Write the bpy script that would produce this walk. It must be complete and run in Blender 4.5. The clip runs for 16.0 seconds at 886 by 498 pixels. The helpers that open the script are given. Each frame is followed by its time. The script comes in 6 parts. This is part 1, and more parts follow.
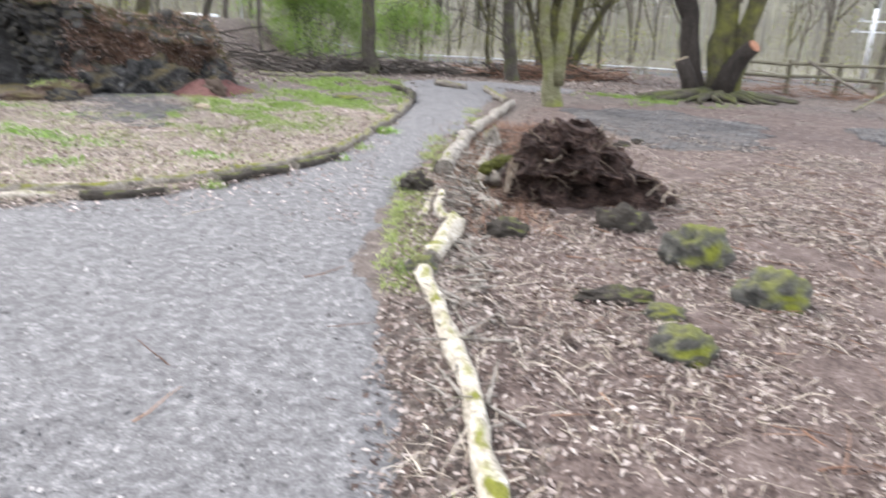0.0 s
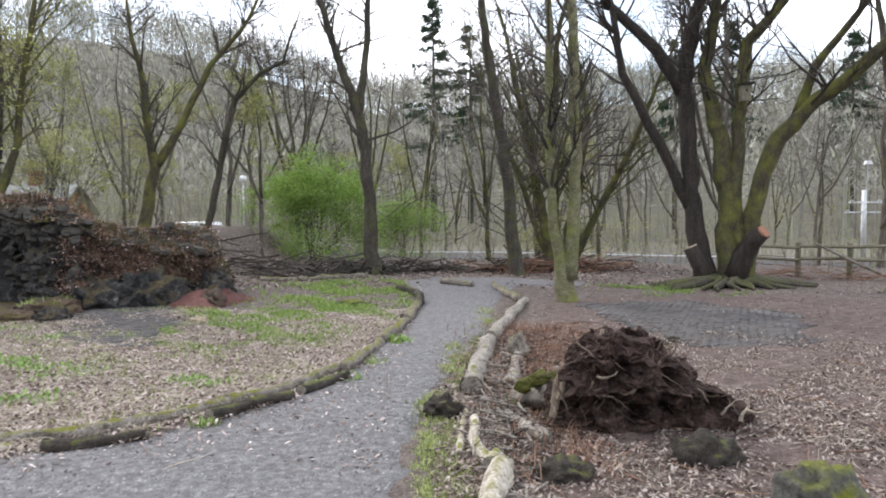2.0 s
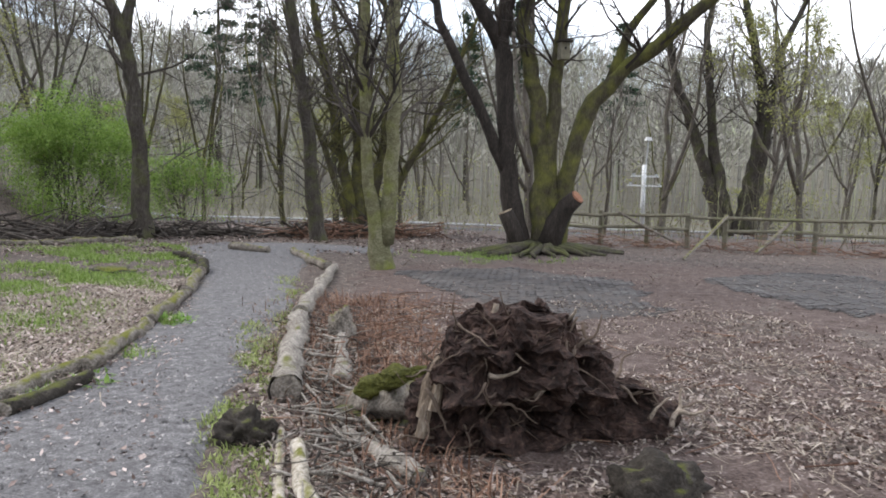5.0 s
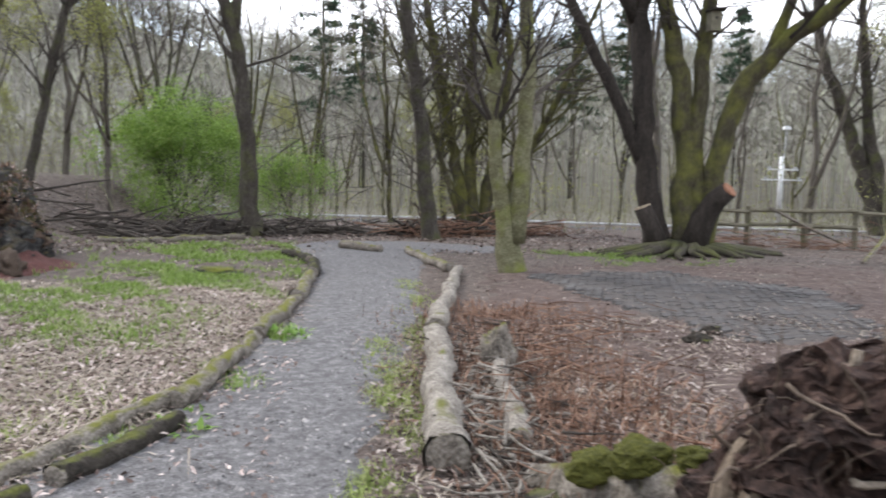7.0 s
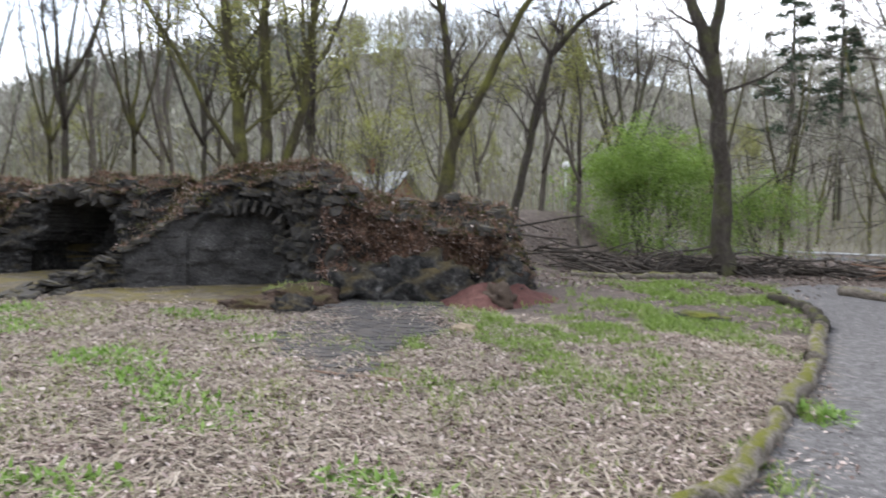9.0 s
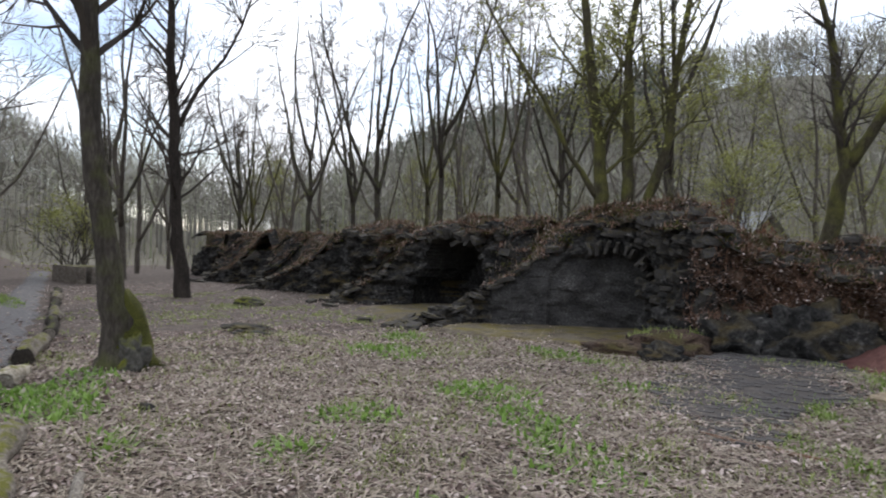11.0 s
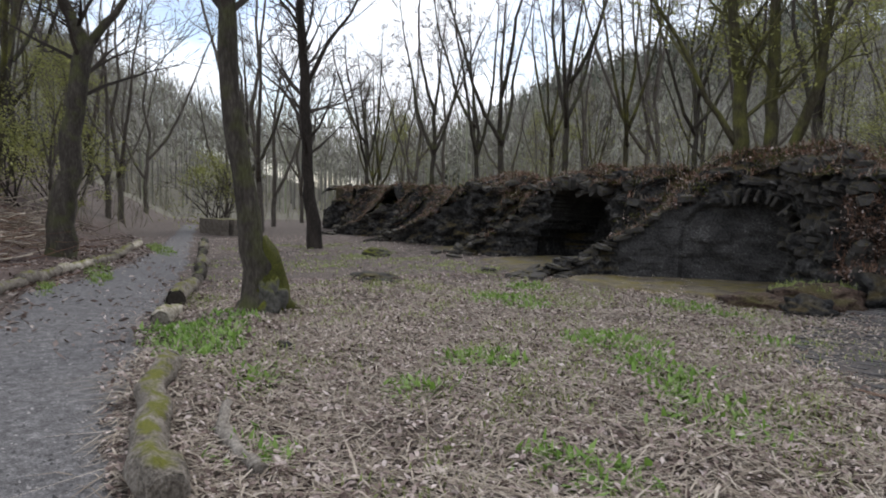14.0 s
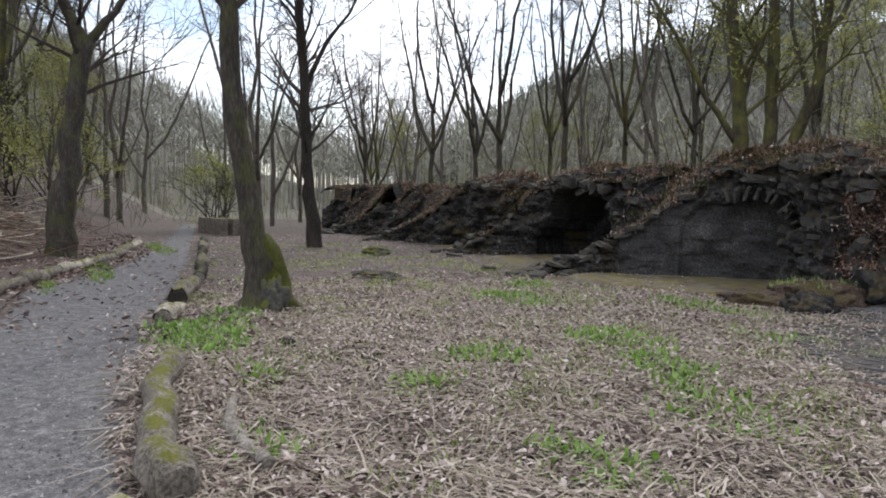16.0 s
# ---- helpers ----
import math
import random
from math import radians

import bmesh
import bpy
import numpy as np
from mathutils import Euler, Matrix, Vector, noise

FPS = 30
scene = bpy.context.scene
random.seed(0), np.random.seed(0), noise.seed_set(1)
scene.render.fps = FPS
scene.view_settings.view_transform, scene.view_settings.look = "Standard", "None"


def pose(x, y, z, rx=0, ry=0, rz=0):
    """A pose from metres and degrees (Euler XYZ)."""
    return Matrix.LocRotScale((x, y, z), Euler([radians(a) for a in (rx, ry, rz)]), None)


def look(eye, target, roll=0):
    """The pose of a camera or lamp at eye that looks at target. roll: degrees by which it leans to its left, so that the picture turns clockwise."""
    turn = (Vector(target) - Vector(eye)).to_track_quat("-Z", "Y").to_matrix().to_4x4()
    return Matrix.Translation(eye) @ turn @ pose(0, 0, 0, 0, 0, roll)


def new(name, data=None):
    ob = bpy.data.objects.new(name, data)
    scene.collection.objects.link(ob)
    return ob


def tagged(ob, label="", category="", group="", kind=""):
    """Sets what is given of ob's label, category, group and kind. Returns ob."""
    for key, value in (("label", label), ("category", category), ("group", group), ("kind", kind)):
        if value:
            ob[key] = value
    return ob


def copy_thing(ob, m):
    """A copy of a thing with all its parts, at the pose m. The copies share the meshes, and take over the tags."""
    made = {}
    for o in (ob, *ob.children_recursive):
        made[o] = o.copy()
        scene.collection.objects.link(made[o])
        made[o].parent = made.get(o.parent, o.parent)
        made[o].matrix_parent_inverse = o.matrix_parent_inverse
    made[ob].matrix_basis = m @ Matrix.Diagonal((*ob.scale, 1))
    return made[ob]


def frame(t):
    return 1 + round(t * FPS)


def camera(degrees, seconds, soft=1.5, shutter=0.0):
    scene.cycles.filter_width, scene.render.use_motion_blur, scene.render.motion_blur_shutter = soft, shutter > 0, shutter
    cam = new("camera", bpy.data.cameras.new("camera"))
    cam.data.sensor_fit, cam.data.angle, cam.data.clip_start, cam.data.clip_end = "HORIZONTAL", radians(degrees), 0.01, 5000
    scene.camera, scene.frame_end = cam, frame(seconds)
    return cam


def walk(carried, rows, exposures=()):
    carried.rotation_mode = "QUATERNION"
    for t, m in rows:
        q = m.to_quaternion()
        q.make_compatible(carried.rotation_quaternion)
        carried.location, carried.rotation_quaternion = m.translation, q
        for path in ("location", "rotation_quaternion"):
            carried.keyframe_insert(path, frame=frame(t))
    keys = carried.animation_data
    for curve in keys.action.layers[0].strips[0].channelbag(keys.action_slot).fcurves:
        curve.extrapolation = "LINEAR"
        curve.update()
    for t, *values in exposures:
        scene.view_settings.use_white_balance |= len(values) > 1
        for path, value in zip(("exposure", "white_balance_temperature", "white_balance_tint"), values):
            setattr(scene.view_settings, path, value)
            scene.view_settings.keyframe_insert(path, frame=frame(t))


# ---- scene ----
cam = camera(64.5, 16.0, soft=1.8, shutter=0.3)
SKY, SUNLIGHT = 0.15, 1.5
EXPOSURES = [(0, 1.53), (0.5, 1.36), (1.0, 1.1), (2.0, 0.95), (4.2, 0.66), (6.5, 0.9), (8.0, 0.88), (9.5, 0.75), (10.0, 0.55), (12.3, -0.2), (13.4, -0.1), (14.1, 0.02), (14.9, 0.22), (16, 0.27)]
PATH = [
    (0, (-0.156, 0.219, 1.758), (-0.141, 2.121, 1.139), 2.19),
    (0.5, (-0.268, 0.424, 1.806), (-0.563, 2.346, 1.336), -1.54),
    (1, (-0.371, 0.685, 1.817), (-0.674, 2.633, 1.477), -1.31),
    (1.5, (-0.435, 0.897, 1.854), (-0.573, 2.884, 1.677), -0.90),
    (2, (-0.443, 1.249, 1.828), (-0.431, 3.247, 1.738), -0.34),
    (2.5, (-0.440, 1.558, 1.812), (-0.341, 3.555, 1.746), 0.32),
    (3, (-0.472, 1.898, 1.771), (-0.232, 3.882, 1.676), 1.20),
    (3.5, (-0.472, 2.266, 1.732), (-0.097, 4.227, 1.607), 1.51),
    (4, (-0.511, 2.661, 1.703), (0.005, 4.588, 1.560), 2.03),
    (4.2, (-0.540, 2.810, 1.663), (0.019, 4.725, 1.514), 2.39),
    (6.3, (-0.545, 4.645, 1.397), (0.067, 6.540, 1.216), 1.17),
    (6.5, (-0.587, 4.837, 1.388), (-0.005, 6.742, 1.205), 1.04),
    (7, (-0.700, 5.177, 1.365), (-0.368, 7.141, 1.189), 1.08),
    (7.5, (-0.885, 5.460, 1.351), (-0.814, 7.450, 1.161), 0.96),
    (8, (-1.033, 5.681, 1.370), (-1.224, 7.665, 1.204), 0.24),
    (8.5, (-1.155, 5.912, 1.391), (-1.708, 7.830, 1.258), -0.31),
    (9, (-1.318, 6.015, 1.404), (-2.188, 7.813, 1.303), 0.59),
    (9.5, (-1.523, 6.108, 1.429), (-2.647, 7.762, 1.403), 0.84),
    (10, (-1.638, 6.116, 1.438), (-2.970, 7.609, 1.473), 0.93),
    (10.2, (-1.693, 6.122, 1.434), (-3.088, 7.554, 1.466), 1.08),
    (12.3, (-1.972, 6.153, 1.262), (-3.773, 7.021, 1.220), 1.20),
    (12.5, (-1.968, 6.166, 1.249), (-3.788, 6.995, 1.201), 1.21),
    (13, (-2.002, 6.072, 1.197), (-3.845, 6.848, 1.140), 1.14),
    (13.5, (-1.972, 6.124, 1.241), (-3.814, 6.899, 1.150), 0.97),
    (14, (-1.940, 6.151, 1.286), (-3.719, 7.054, 1.155), 1.05),
    (14.5, (-1.958, 6.153, 1.283), (-3.722, 7.081, 1.116), 1.00),
    (15, (-1.954, 6.153, 1.288), (-3.721, 7.079, 1.147), 0.90),
    (15.5, (-1.966, 6.105, 1.256), (-3.739, 7.022, 1.129), 0.82),
    (16, (-1.953, 6.104, 1.262), (-3.730, 7.013, 1.130), 0.95),
]
walk(cam, [(t, look(eye, target, roll)) for t, eye, target, roll in PATH], EXPOSURES)

# ---- sky and sun ----
SUN_EL, SUN_AZ = radians(42), radians(-50)
world = bpy.data.worlds.new("sky")
scene.world = world
world.use_nodes = True
wn, wl = world.node_tree.nodes, world.node_tree.links
wn.clear()
w_out, w_bg, w_sky = wn.new("ShaderNodeOutputWorld"), wn.new("ShaderNodeBackground"), wn.new("ShaderNodeTexSky")
w_sky.sky_type, w_sky.sun_disc, w_sky.sun_elevation, w_sky.sun_rotation = "NISHITA", False, SUN_EL, SUN_AZ
w_co, w_map, w_noise, w_ramp, w_mix = (wn.new(k) for k in ("ShaderNodeTexCoord", "ShaderNodeMapping", "ShaderNodeTexNoise", "ShaderNodeValToRGB", "ShaderNodeMix"))
w_map.inputs["Scale"].default_value = (1.0, 1.0, 2.2)
w_noise.inputs["Scale"].default_value, w_noise.inputs["Detail"].default_value = 3.2, 7
w_ramp.color_ramp.elements[0].position, w_ramp.color_ramp.elements[1].position = 0.36, 0.56
w_mix.data_type = "RGBA"
w_mix.inputs[7].default_value = (9.6, 9.9, 10.6, 1)
wl.new(w_co.outputs["Generated"], w_map.inputs["Vector"])
wl.new(w_map.outputs["Vector"], w_noise.inputs["Vector"])
wl.new(w_noise.outputs["Fac"], w_ramp.inputs["Fac"])
wl.new(w_ramp.outputs["Color"], w_mix.inputs[0])
wl.new(w_sky.outputs["Color"], w_mix.inputs[6])
wl.new(w_mix.outputs[2], w_bg.inputs["Color"])
wl.new(w_bg.outputs["Background"], w_out.inputs["Surface"])
w_bg.inputs["Strength"].default_value = SKY
sun = new("sun", bpy.data.lights.new("sun", "SUN"))
sun.data.energy, sun.data.angle, sun.data.color = SUNLIGHT, radians(14), (1.0, 0.96, 0.9)
sun.matrix_world = look((-60, 50, 70), (0, 0, 0))


# ---- materials ----
def material(name, colors, scale=6.0, fine=60.0, rough=0.9, bump=0.4, dist=0.02, moss=None, island=0.0, stretch=(1, 1, 1), metal=0.0, stops=None, mosslow=0.45, thin=0.0, mosstop=0.14, mosssoft=0.2):
    """Two scales of noise over a ramp of real colours; moss: a second colour in clumps; island: how far pieces differ from one another."""
    m = bpy.data.materials.new(name)
    m.use_nodes = True
    n, l = m.node_tree.nodes, m.node_tree.links
    b = n["Principled BSDF"]
    b.inputs["Roughness"].default_value, b.inputs["Metallic"].default_value = rough, metal
    b.inputs["Specular IOR Level"].default_value = 0.25
    co, mp = n.new("ShaderNodeTexCoord"), n.new("ShaderNodeMapping")
    mp.inputs["Scale"].default_value = stretch
    l.new(co.outputs["Object"], mp.inputs["Vector"])
    n1, n2 = n.new("ShaderNodeTexNoise"), n.new("ShaderNodeTexNoise")
    for k, s, det in ((n1, scale, 6), (n2, fine, 5)):
        k.inputs["Scale"].default_value, k.inputs["Detail"].default_value, k.inputs["Roughness"].default_value = s, det, 0.62
        l.new(mp.outputs["Vector"], k.inputs["Vector"])
    add = n.new("ShaderNodeMath")
    add.operation = "MULTIPLY_ADD"
    add.inputs[1].default_value = 0.55
    l.new(n2.outputs["Fac"], add.inputs[0])
    half = n.new("ShaderNodeMath")
    half.operation = "MULTIPLY"
    half.inputs[1].default_value = 0.45
    l.new(n1.outputs["Fac"], half.inputs[0])
    l.new(half.outputs[0], add.inputs[2])
    value = add.outputs[0]
    if island:
        geo, mad = n.new("ShaderNodeNewGeometry"), n.new("ShaderNodeMath")
        mad.operation = "MULTIPLY_ADD"
        mad.inputs[1].default_value = island
        sub = n.new("ShaderNodeMath")
        sub.operation = "SUBTRACT"
        sub.inputs[1].default_value = island / 2
        l.new(geo.outputs["Random Per Island"], mad.inputs[0])
        l.new(value, sub.inputs[0])
        l.new(sub.outputs[0], mad.inputs[2])
        value = mad.outputs[0]
    ramp = n.new("ShaderNodeValToRGB")
    el = ramp.color_ramp.elements
    while len(el) < len(colors):
        el.new(0.5)
    lo, hi = stops or ((0.02, 0.98) if island > 0.5 else (0.33, 0.67))
    for i, c in enumerate(colors):
        el[i].position, el[i].color = lo + (hi - lo) * i / max(1, len(colors) - 1), (*c, 1)
    l.new(value, ramp.inputs["Fac"])
    col = ramp.outputs["Color"]
    if moss:
        n3, r3, mx = n.new("ShaderNodeTexNoise"), n.new("ShaderNodeValToRGB"), n.new("ShaderNodeMix")
        n3.inputs["Scale"].default_value, n3.inputs["Detail"].default_value = scale * (1.2 if mosstop > 0.3 else 0.45), 8
        l.new(co.outputs["Object"], n3.inputs["Vector"])
        geo2, sep, ma = n.new("ShaderNodeNewGeometry"), n.new("ShaderNodeSeparateXYZ"), n.new("ShaderNodeMath")
        l.new(geo2.outputs["Normal"], sep.inputs[0])
        ma.operation = "MULTIPLY_ADD"
        ma.inputs[1].default_value = mosstop
        l.new(sep.outputs["Z"], ma.inputs[0])
        l.new(n3.outputs["Fac"], ma.inputs[2])
        r3.color_ramp.elements[0].position, r3.color_ramp.elements[1].position = mosslow, mosslow + mosssoft
        l.new(ma.outputs[0], r3.inputs["Fac"])
        mx.data_type = "RGBA"
        l.new(r3.outputs["Color"], mx.inputs[0])
        l.new(col, mx.inputs[6])
        m2 = n.new("ShaderNodeMix")
        m2.data_type = "RGBA"
        l.new(n2.outputs["Fac"], m2.inputs[0])
        m2.inputs[6].default_value = (*[c * 0.45 for c in moss], 1)
        m2.inputs[7].default_value = (*[c * 1.5 for c in moss], 1)
        l.new(m2.outputs[2], mx.inputs[7])
        col = mx.outputs[2]
    l.new(col, b.inputs["Base Color"])
    if bump:
        bp = n.new("ShaderNodeBump")
        bp.inputs["Strength"].default_value, bp.inputs["Distance"].default_value = bump, dist
        l.new(add.outputs[0], bp.inputs["Height"])
        l.new(bp.outputs["Normal"], b.inputs["Normal"])
    if thin:
        tr, sh = n.new("ShaderNodeBsdfTranslucent"), n.new("ShaderNodeMixShader")
        sh.inputs[0].default_value = thin
        l.new(col, tr.inputs["Color"])
        l.new(b.outputs["BSDF"], sh.inputs[1])
        l.new(tr.outputs["BSDF"], sh.inputs[2])
        l.new(sh.outputs[0], n["Material Output"].inputs["Surface"])
    return m


LITTER = material("leaf_litter_soil", [(0.026, 0.019, 0.016), (0.07, 0.054, 0.046), (0.135, 0.108, 0.094), (0.25, 0.212, 0.188)], 6, 42, bump=0.9, dist=0.03)
REDLITTER = material("red_brown_litter", [(0.027, 0.018, 0.0155), (0.066, 0.0455, 0.039), (0.12, 0.089, 0.078), (0.23, 0.188, 0.17)], 6, 42, bump=0.9, dist=0.03)
GRAVEL = material("dark_gravel", [(0.033, 0.031, 0.031), (0.088, 0.083, 0.084), (0.165, 0.159, 0.16), (0.42, 0.4, 0.395)], 14, 80, bump=1.0, dist=0.012, stops=(0.3, 0.7))
PEBBLE = material("gravel_chips", [(0.055, 0.052, 0.052), (0.115, 0.11, 0.111), (0.185, 0.178, 0.178), (0.36, 0.34, 0.33)], 20, 90, island=0.9, bump=0.2)
MOSSFLOOR = material("mossy_floor", [(0.03, 0.024, 0.016), (0.075, 0.06, 0.042), (0.13, 0.108, 0.078), (0.3, 0.27, 0.23)], 5, 55, bump=0.8, moss=(0.13, 0.105, 0.022), mosslow=0.6)
REDASH = material("red_ash", [(0.045, 0.021, 0.018), (0.105, 0.044, 0.038), (0.18, 0.092, 0.078)], 6, 40, bump=0.9, dist=0.03)
LEAVES = material("dead_leaves", [(0.045, 0.03, 0.025), (0.14, 0.098, 0.083), (0.28, 0.212, 0.187), (0.45, 0.362, 0.328), (0.68, 0.585, 0.54)], 9, 70, island=0.95, bump=0.15, thin=0.15)
REDLEAVES = material("red_brown_leaves", [(0.04, 0.026, 0.022), (0.1, 0.069, 0.057), (0.175, 0.13, 0.112), (0.27, 0.218, 0.194), (0.46, 0.4, 0.36)], 9, 70, island=0.95, bump=0.15, thin=0.15)
STALKS = material("dry_stalks", [(0.15, 0.118, 0.09), (0.31, 0.26, 0.205), (0.48, 0.42, 0.35)], 9, 70, island=0.9, bump=0.1)
BRACKEN = material("dead_bracken", [(0.065, 0.034, 0.022), (0.165, 0.09, 0.06), (0.3, 0.19, 0.135)], 9, 70, island=0.9, bump=0.1)
GRASS = material("grass_blades", [(0.095, 0.15, 0.03), (0.19, 0.28, 0.06), (0.34, 0.44, 0.15)], 4, 40, island=0.8, bump=0, rough=0.6, thin=0.35)
PALEGRASS = material("pale_spring_grass", [(0.15, 0.19, 0.055), (0.28, 0.34, 0.11), (0.43, 0.46, 0.2)], 4, 40, island=0.8, bump=0, rough=0.7, thin=0.3)
RANSOM = material("broad_green_leaves", [(0.1, 0.18, 0.03), (0.19, 0.32, 0.065), (0.32, 0.46, 0.14)], 4, 40, island=0.8, bump=0, rough=0.5, thin=0.35)
BARK = material("brown_bark", [(0.018, 0.015, 0.012), (0.052, 0.044, 0.036), (0.11, 0.096, 0.082)], 7, 38, bump=1.0, dist=0.03, stretch=(1, 1, 0.25), moss=(0.075, 0.08, 0.026), mosslow=0.48, mosssoft=0.3)
MOSSBARK = material("mossy_bark", [(0.022, 0.019, 0.012), (0.052, 0.045, 0.027), (0.095, 0.083, 0.055)], 6, 34, bump=1.0, dist=0.03, stretch=(1, 1, 0.3), moss=(0.125, 0.125, 0.03), mosslow=0.42, mosssoft=0.3)
BIRCH = material("grey_green_birch_bark", [(0.05, 0.047, 0.024), (0.125, 0.118, 0.065), (0.24, 0.228, 0.15)], 5, 30, bump=0.6, stretch=(1, 1, 1.6), moss=(0.13, 0.14, 0.03), mosslow=0.5)
DARKBARK = material("dark_bark", [(0.012, 0.01, 0.008), (0.03, 0.024, 0.02), (0.066, 0.053, 0.045)], 7, 38, bump=1.0, dist=0.03, stretch=(1, 1, 0.25))
TWIG = material("bare_twigs", [(0.025, 0.021, 0.018), (0.055, 0.046, 0.039), (0.095, 0.08, 0.068)], 3, 20, island=0.6, bump=0)
MOSSTWIG = material("mossy_twigs", [(0.04, 0.036, 0.018), (0.08, 0.075, 0.03), (0.125, 0.12, 0.045)], 3, 20, island=0.6, bump=0)
LOGBARK = material("weathered_log", [(0.035, 0.029, 0.023), (0.115, 0.098, 0.08), (0.24, 0.21, 0.178), (0.36, 0.325, 0.28)], 7, 50, bump=1.0, dist=0.03, moss=(0.13, 0.13, 0.022), mosslow=0.8, mosstop=0.44)
DARKLOG = material("dark_damp_log", [(0.012, 0.01, 0.008), (0.035, 0.029, 0.023), (0.08, 0.068, 0.056)], 6, 45, bump=1.0, dist=0.03, moss=(0.08, 0.085, 0.018), mosslow=0.84, mosstop=0.4)
PALELOG = material("pale_stripped_log", [(0.09, 0.073, 0.05), (0.27, 0.236, 0.186), (0.45, 0.405, 0.34), (0.6, 0.555, 0.48)], 6, 40, bump=0.9, moss=(0.13, 0.13, 0.02), mosslow=0.82, mosstop=0.4)
CUT = material("cut_wood", [(0.16, 0.12, 0.085), (0.3, 0.24, 0.17), (0.42, 0.35, 0.26)], 9, 60, bump=0.4)
REDCUT = material("reddish_cut_wood", [(0.14, 0.06, 0.035), (0.27, 0.13, 0.08), (0.36, 0.21, 0.14)], 9, 60, bump=0.5)
SOIL = material("root_soil", [(0.007, 0.0047, 0.004), (0.028, 0.017, 0.0138), (0.07, 0.042, 0.033), (0.2, 0.14, 0.11)], 5, 30, bump=1.0, dist=0.04, stops=(0.35, 0.7))
PALEROOT = material("pale_knotted_roots", [(0.08, 0.06, 0.045), (0.22, 0.18, 0.14), (0.38, 0.32, 0.26)], 8, 50, island=0.3, bump=0.7)
RAWWOOD = material("splintered_wood", [(0.06, 0.042, 0.03), (0.2, 0.155, 0.115), (0.46, 0.4, 0.33)], 7, 45, bump=1.0, stretch=(1, 1, 0.3), stops=(0.36, 0.7))
CUSHION = material("moss_cushions", [(0.022, 0.022, 0.006), (0.062, 0.064, 0.012), (0.125, 0.122, 0.024)], 9, 80, bump=1.0, dist=0.02)
GREYLOG = material("grey_peeling_log", [(0.05, 0.04, 0.033), (0.17, 0.148, 0.125), (0.3, 0.27, 0.235), (0.44, 0.4, 0.35)], 7, 50, bump=1.0, dist=0.03, moss=(0.12, 0.12, 0.03), mosslow=0.9, mosstop=0.3)
ROOT = material("exposed_roots", [(0.03, 0.02, 0.015), (0.09, 0.065, 0.049), (0.24, 0.19, 0.15)], 6, 40, island=0.7, bump=0.5)
STONE = material("mossy_stone", [(0.035, 0.034, 0.03), (0.08, 0.076, 0.066), (0.15, 0.14, 0.125)], 4, 30, bump=1.0, dist=0.03, moss=(0.115, 0.12, 0.016), mosslow=0.57, mosstop=0.25)
WALL = material("sooty_stone", [(0.006, 0.0058, 0.0056), (0.022, 0.0212, 0.0205), (0.07, 0.0665, 0.064), (0.3, 0.285, 0.27)], 2.4, 14, bump=1.0, dist=0.08, moss=(0.07, 0.052, 0.02), mosslow=0.63, mosstop=0.24, stops=(0.36, 0.7))
SOOT = material("sooty_oven_wall", [(0.01, 0.0098, 0.0095), (0.03, 0.0285, 0.028), (0.066, 0.063, 0.061), (0.2, 0.195, 0.19)], 2.2, 34, bump=0.9, dist=0.03, stops=(0.34, 0.7))
SLAB = material("sooty_slabs", [(0.01, 0.0095, 0.009), (0.034, 0.031, 0.029), (0.1, 0.093, 0.087)], 6, 40, bump=0.9, island=0.5, moss=(0.075, 0.062, 0.02), mosslow=0.56, stops=(0.2, 0.8))
BANK = material("brown_earth_bank", [(0.014, 0.01, 0.008), (0.055, 0.036, 0.027), (0.125, 0.084, 0.063), (0.24, 0.18, 0.145)], 3.0, 20, bump=1.0, dist=0.09, moss=(0.075, 0.066, 0.018), mosslow=0.58, stops=(0.34, 0.68))
GREYBARK = material("grey_brown_bark", [(0.04, 0.034, 0.028), (0.1, 0.086, 0.072), (0.17, 0.15, 0.128)], 5, 30, bump=0.8, dist=0.03, stretch=(1, 1, 0.25), moss=(0.11, 0.115, 0.04), mosslow=0.56)
GREYTWIG = material("grey_brown_twigs", [(0.07, 0.06, 0.05), (0.14, 0.122, 0.105), (0.2, 0.178, 0.152)], 3, 20, island=0.6, bump=0)
SCRUB = material("scrub_twigs", [(0.1, 0.085, 0.066), (0.19, 0.172, 0.127), (0.26, 0.268, 0.14)], 3, 20, island=0.8, bump=0)
SETT = material("grey_setts", [(0.042, 0.038, 0.037), (0.085, 0.079, 0.077), (0.17, 0.16, 0.156)], 1.0, 60, bump=0.7)
SETTSOIL = material("dirt_between_setts", [(0.034, 0.029, 0.027), (0.072, 0.063, 0.059), (0.13, 0.116, 0.108)], 4, 50, bump=0.8)
FENCE = material("weathered_fence_wood", [(0.08, 0.07, 0.05), (0.16, 0.145, 0.105), (0.26, 0.24, 0.19)], 8, 60, bump=0.6, moss=(0.11, 0.12, 0.04), mosslow=0.58)
WHITE = material("white_paint", [(0.55, 0.56, 0.57), (0.7, 0.71, 0.72), (0.8, 0.8, 0.8)], 2, 30, rough=0.4, bump=0.05)
GALV = material("galvanised_steel", [(0.3, 0.31, 0.32), (0.45, 0.46, 0.47), (0.55, 0.56, 0.57)], 3, 40, rough=0.45, metal=0.6, bump=0.05)
ASPHALT = material("asphalt", [(0.04, 0.04, 0.042), (0.06, 0.06, 0.062), (0.085, 0.085, 0.086)], 0.6, 40, bump=0.3)
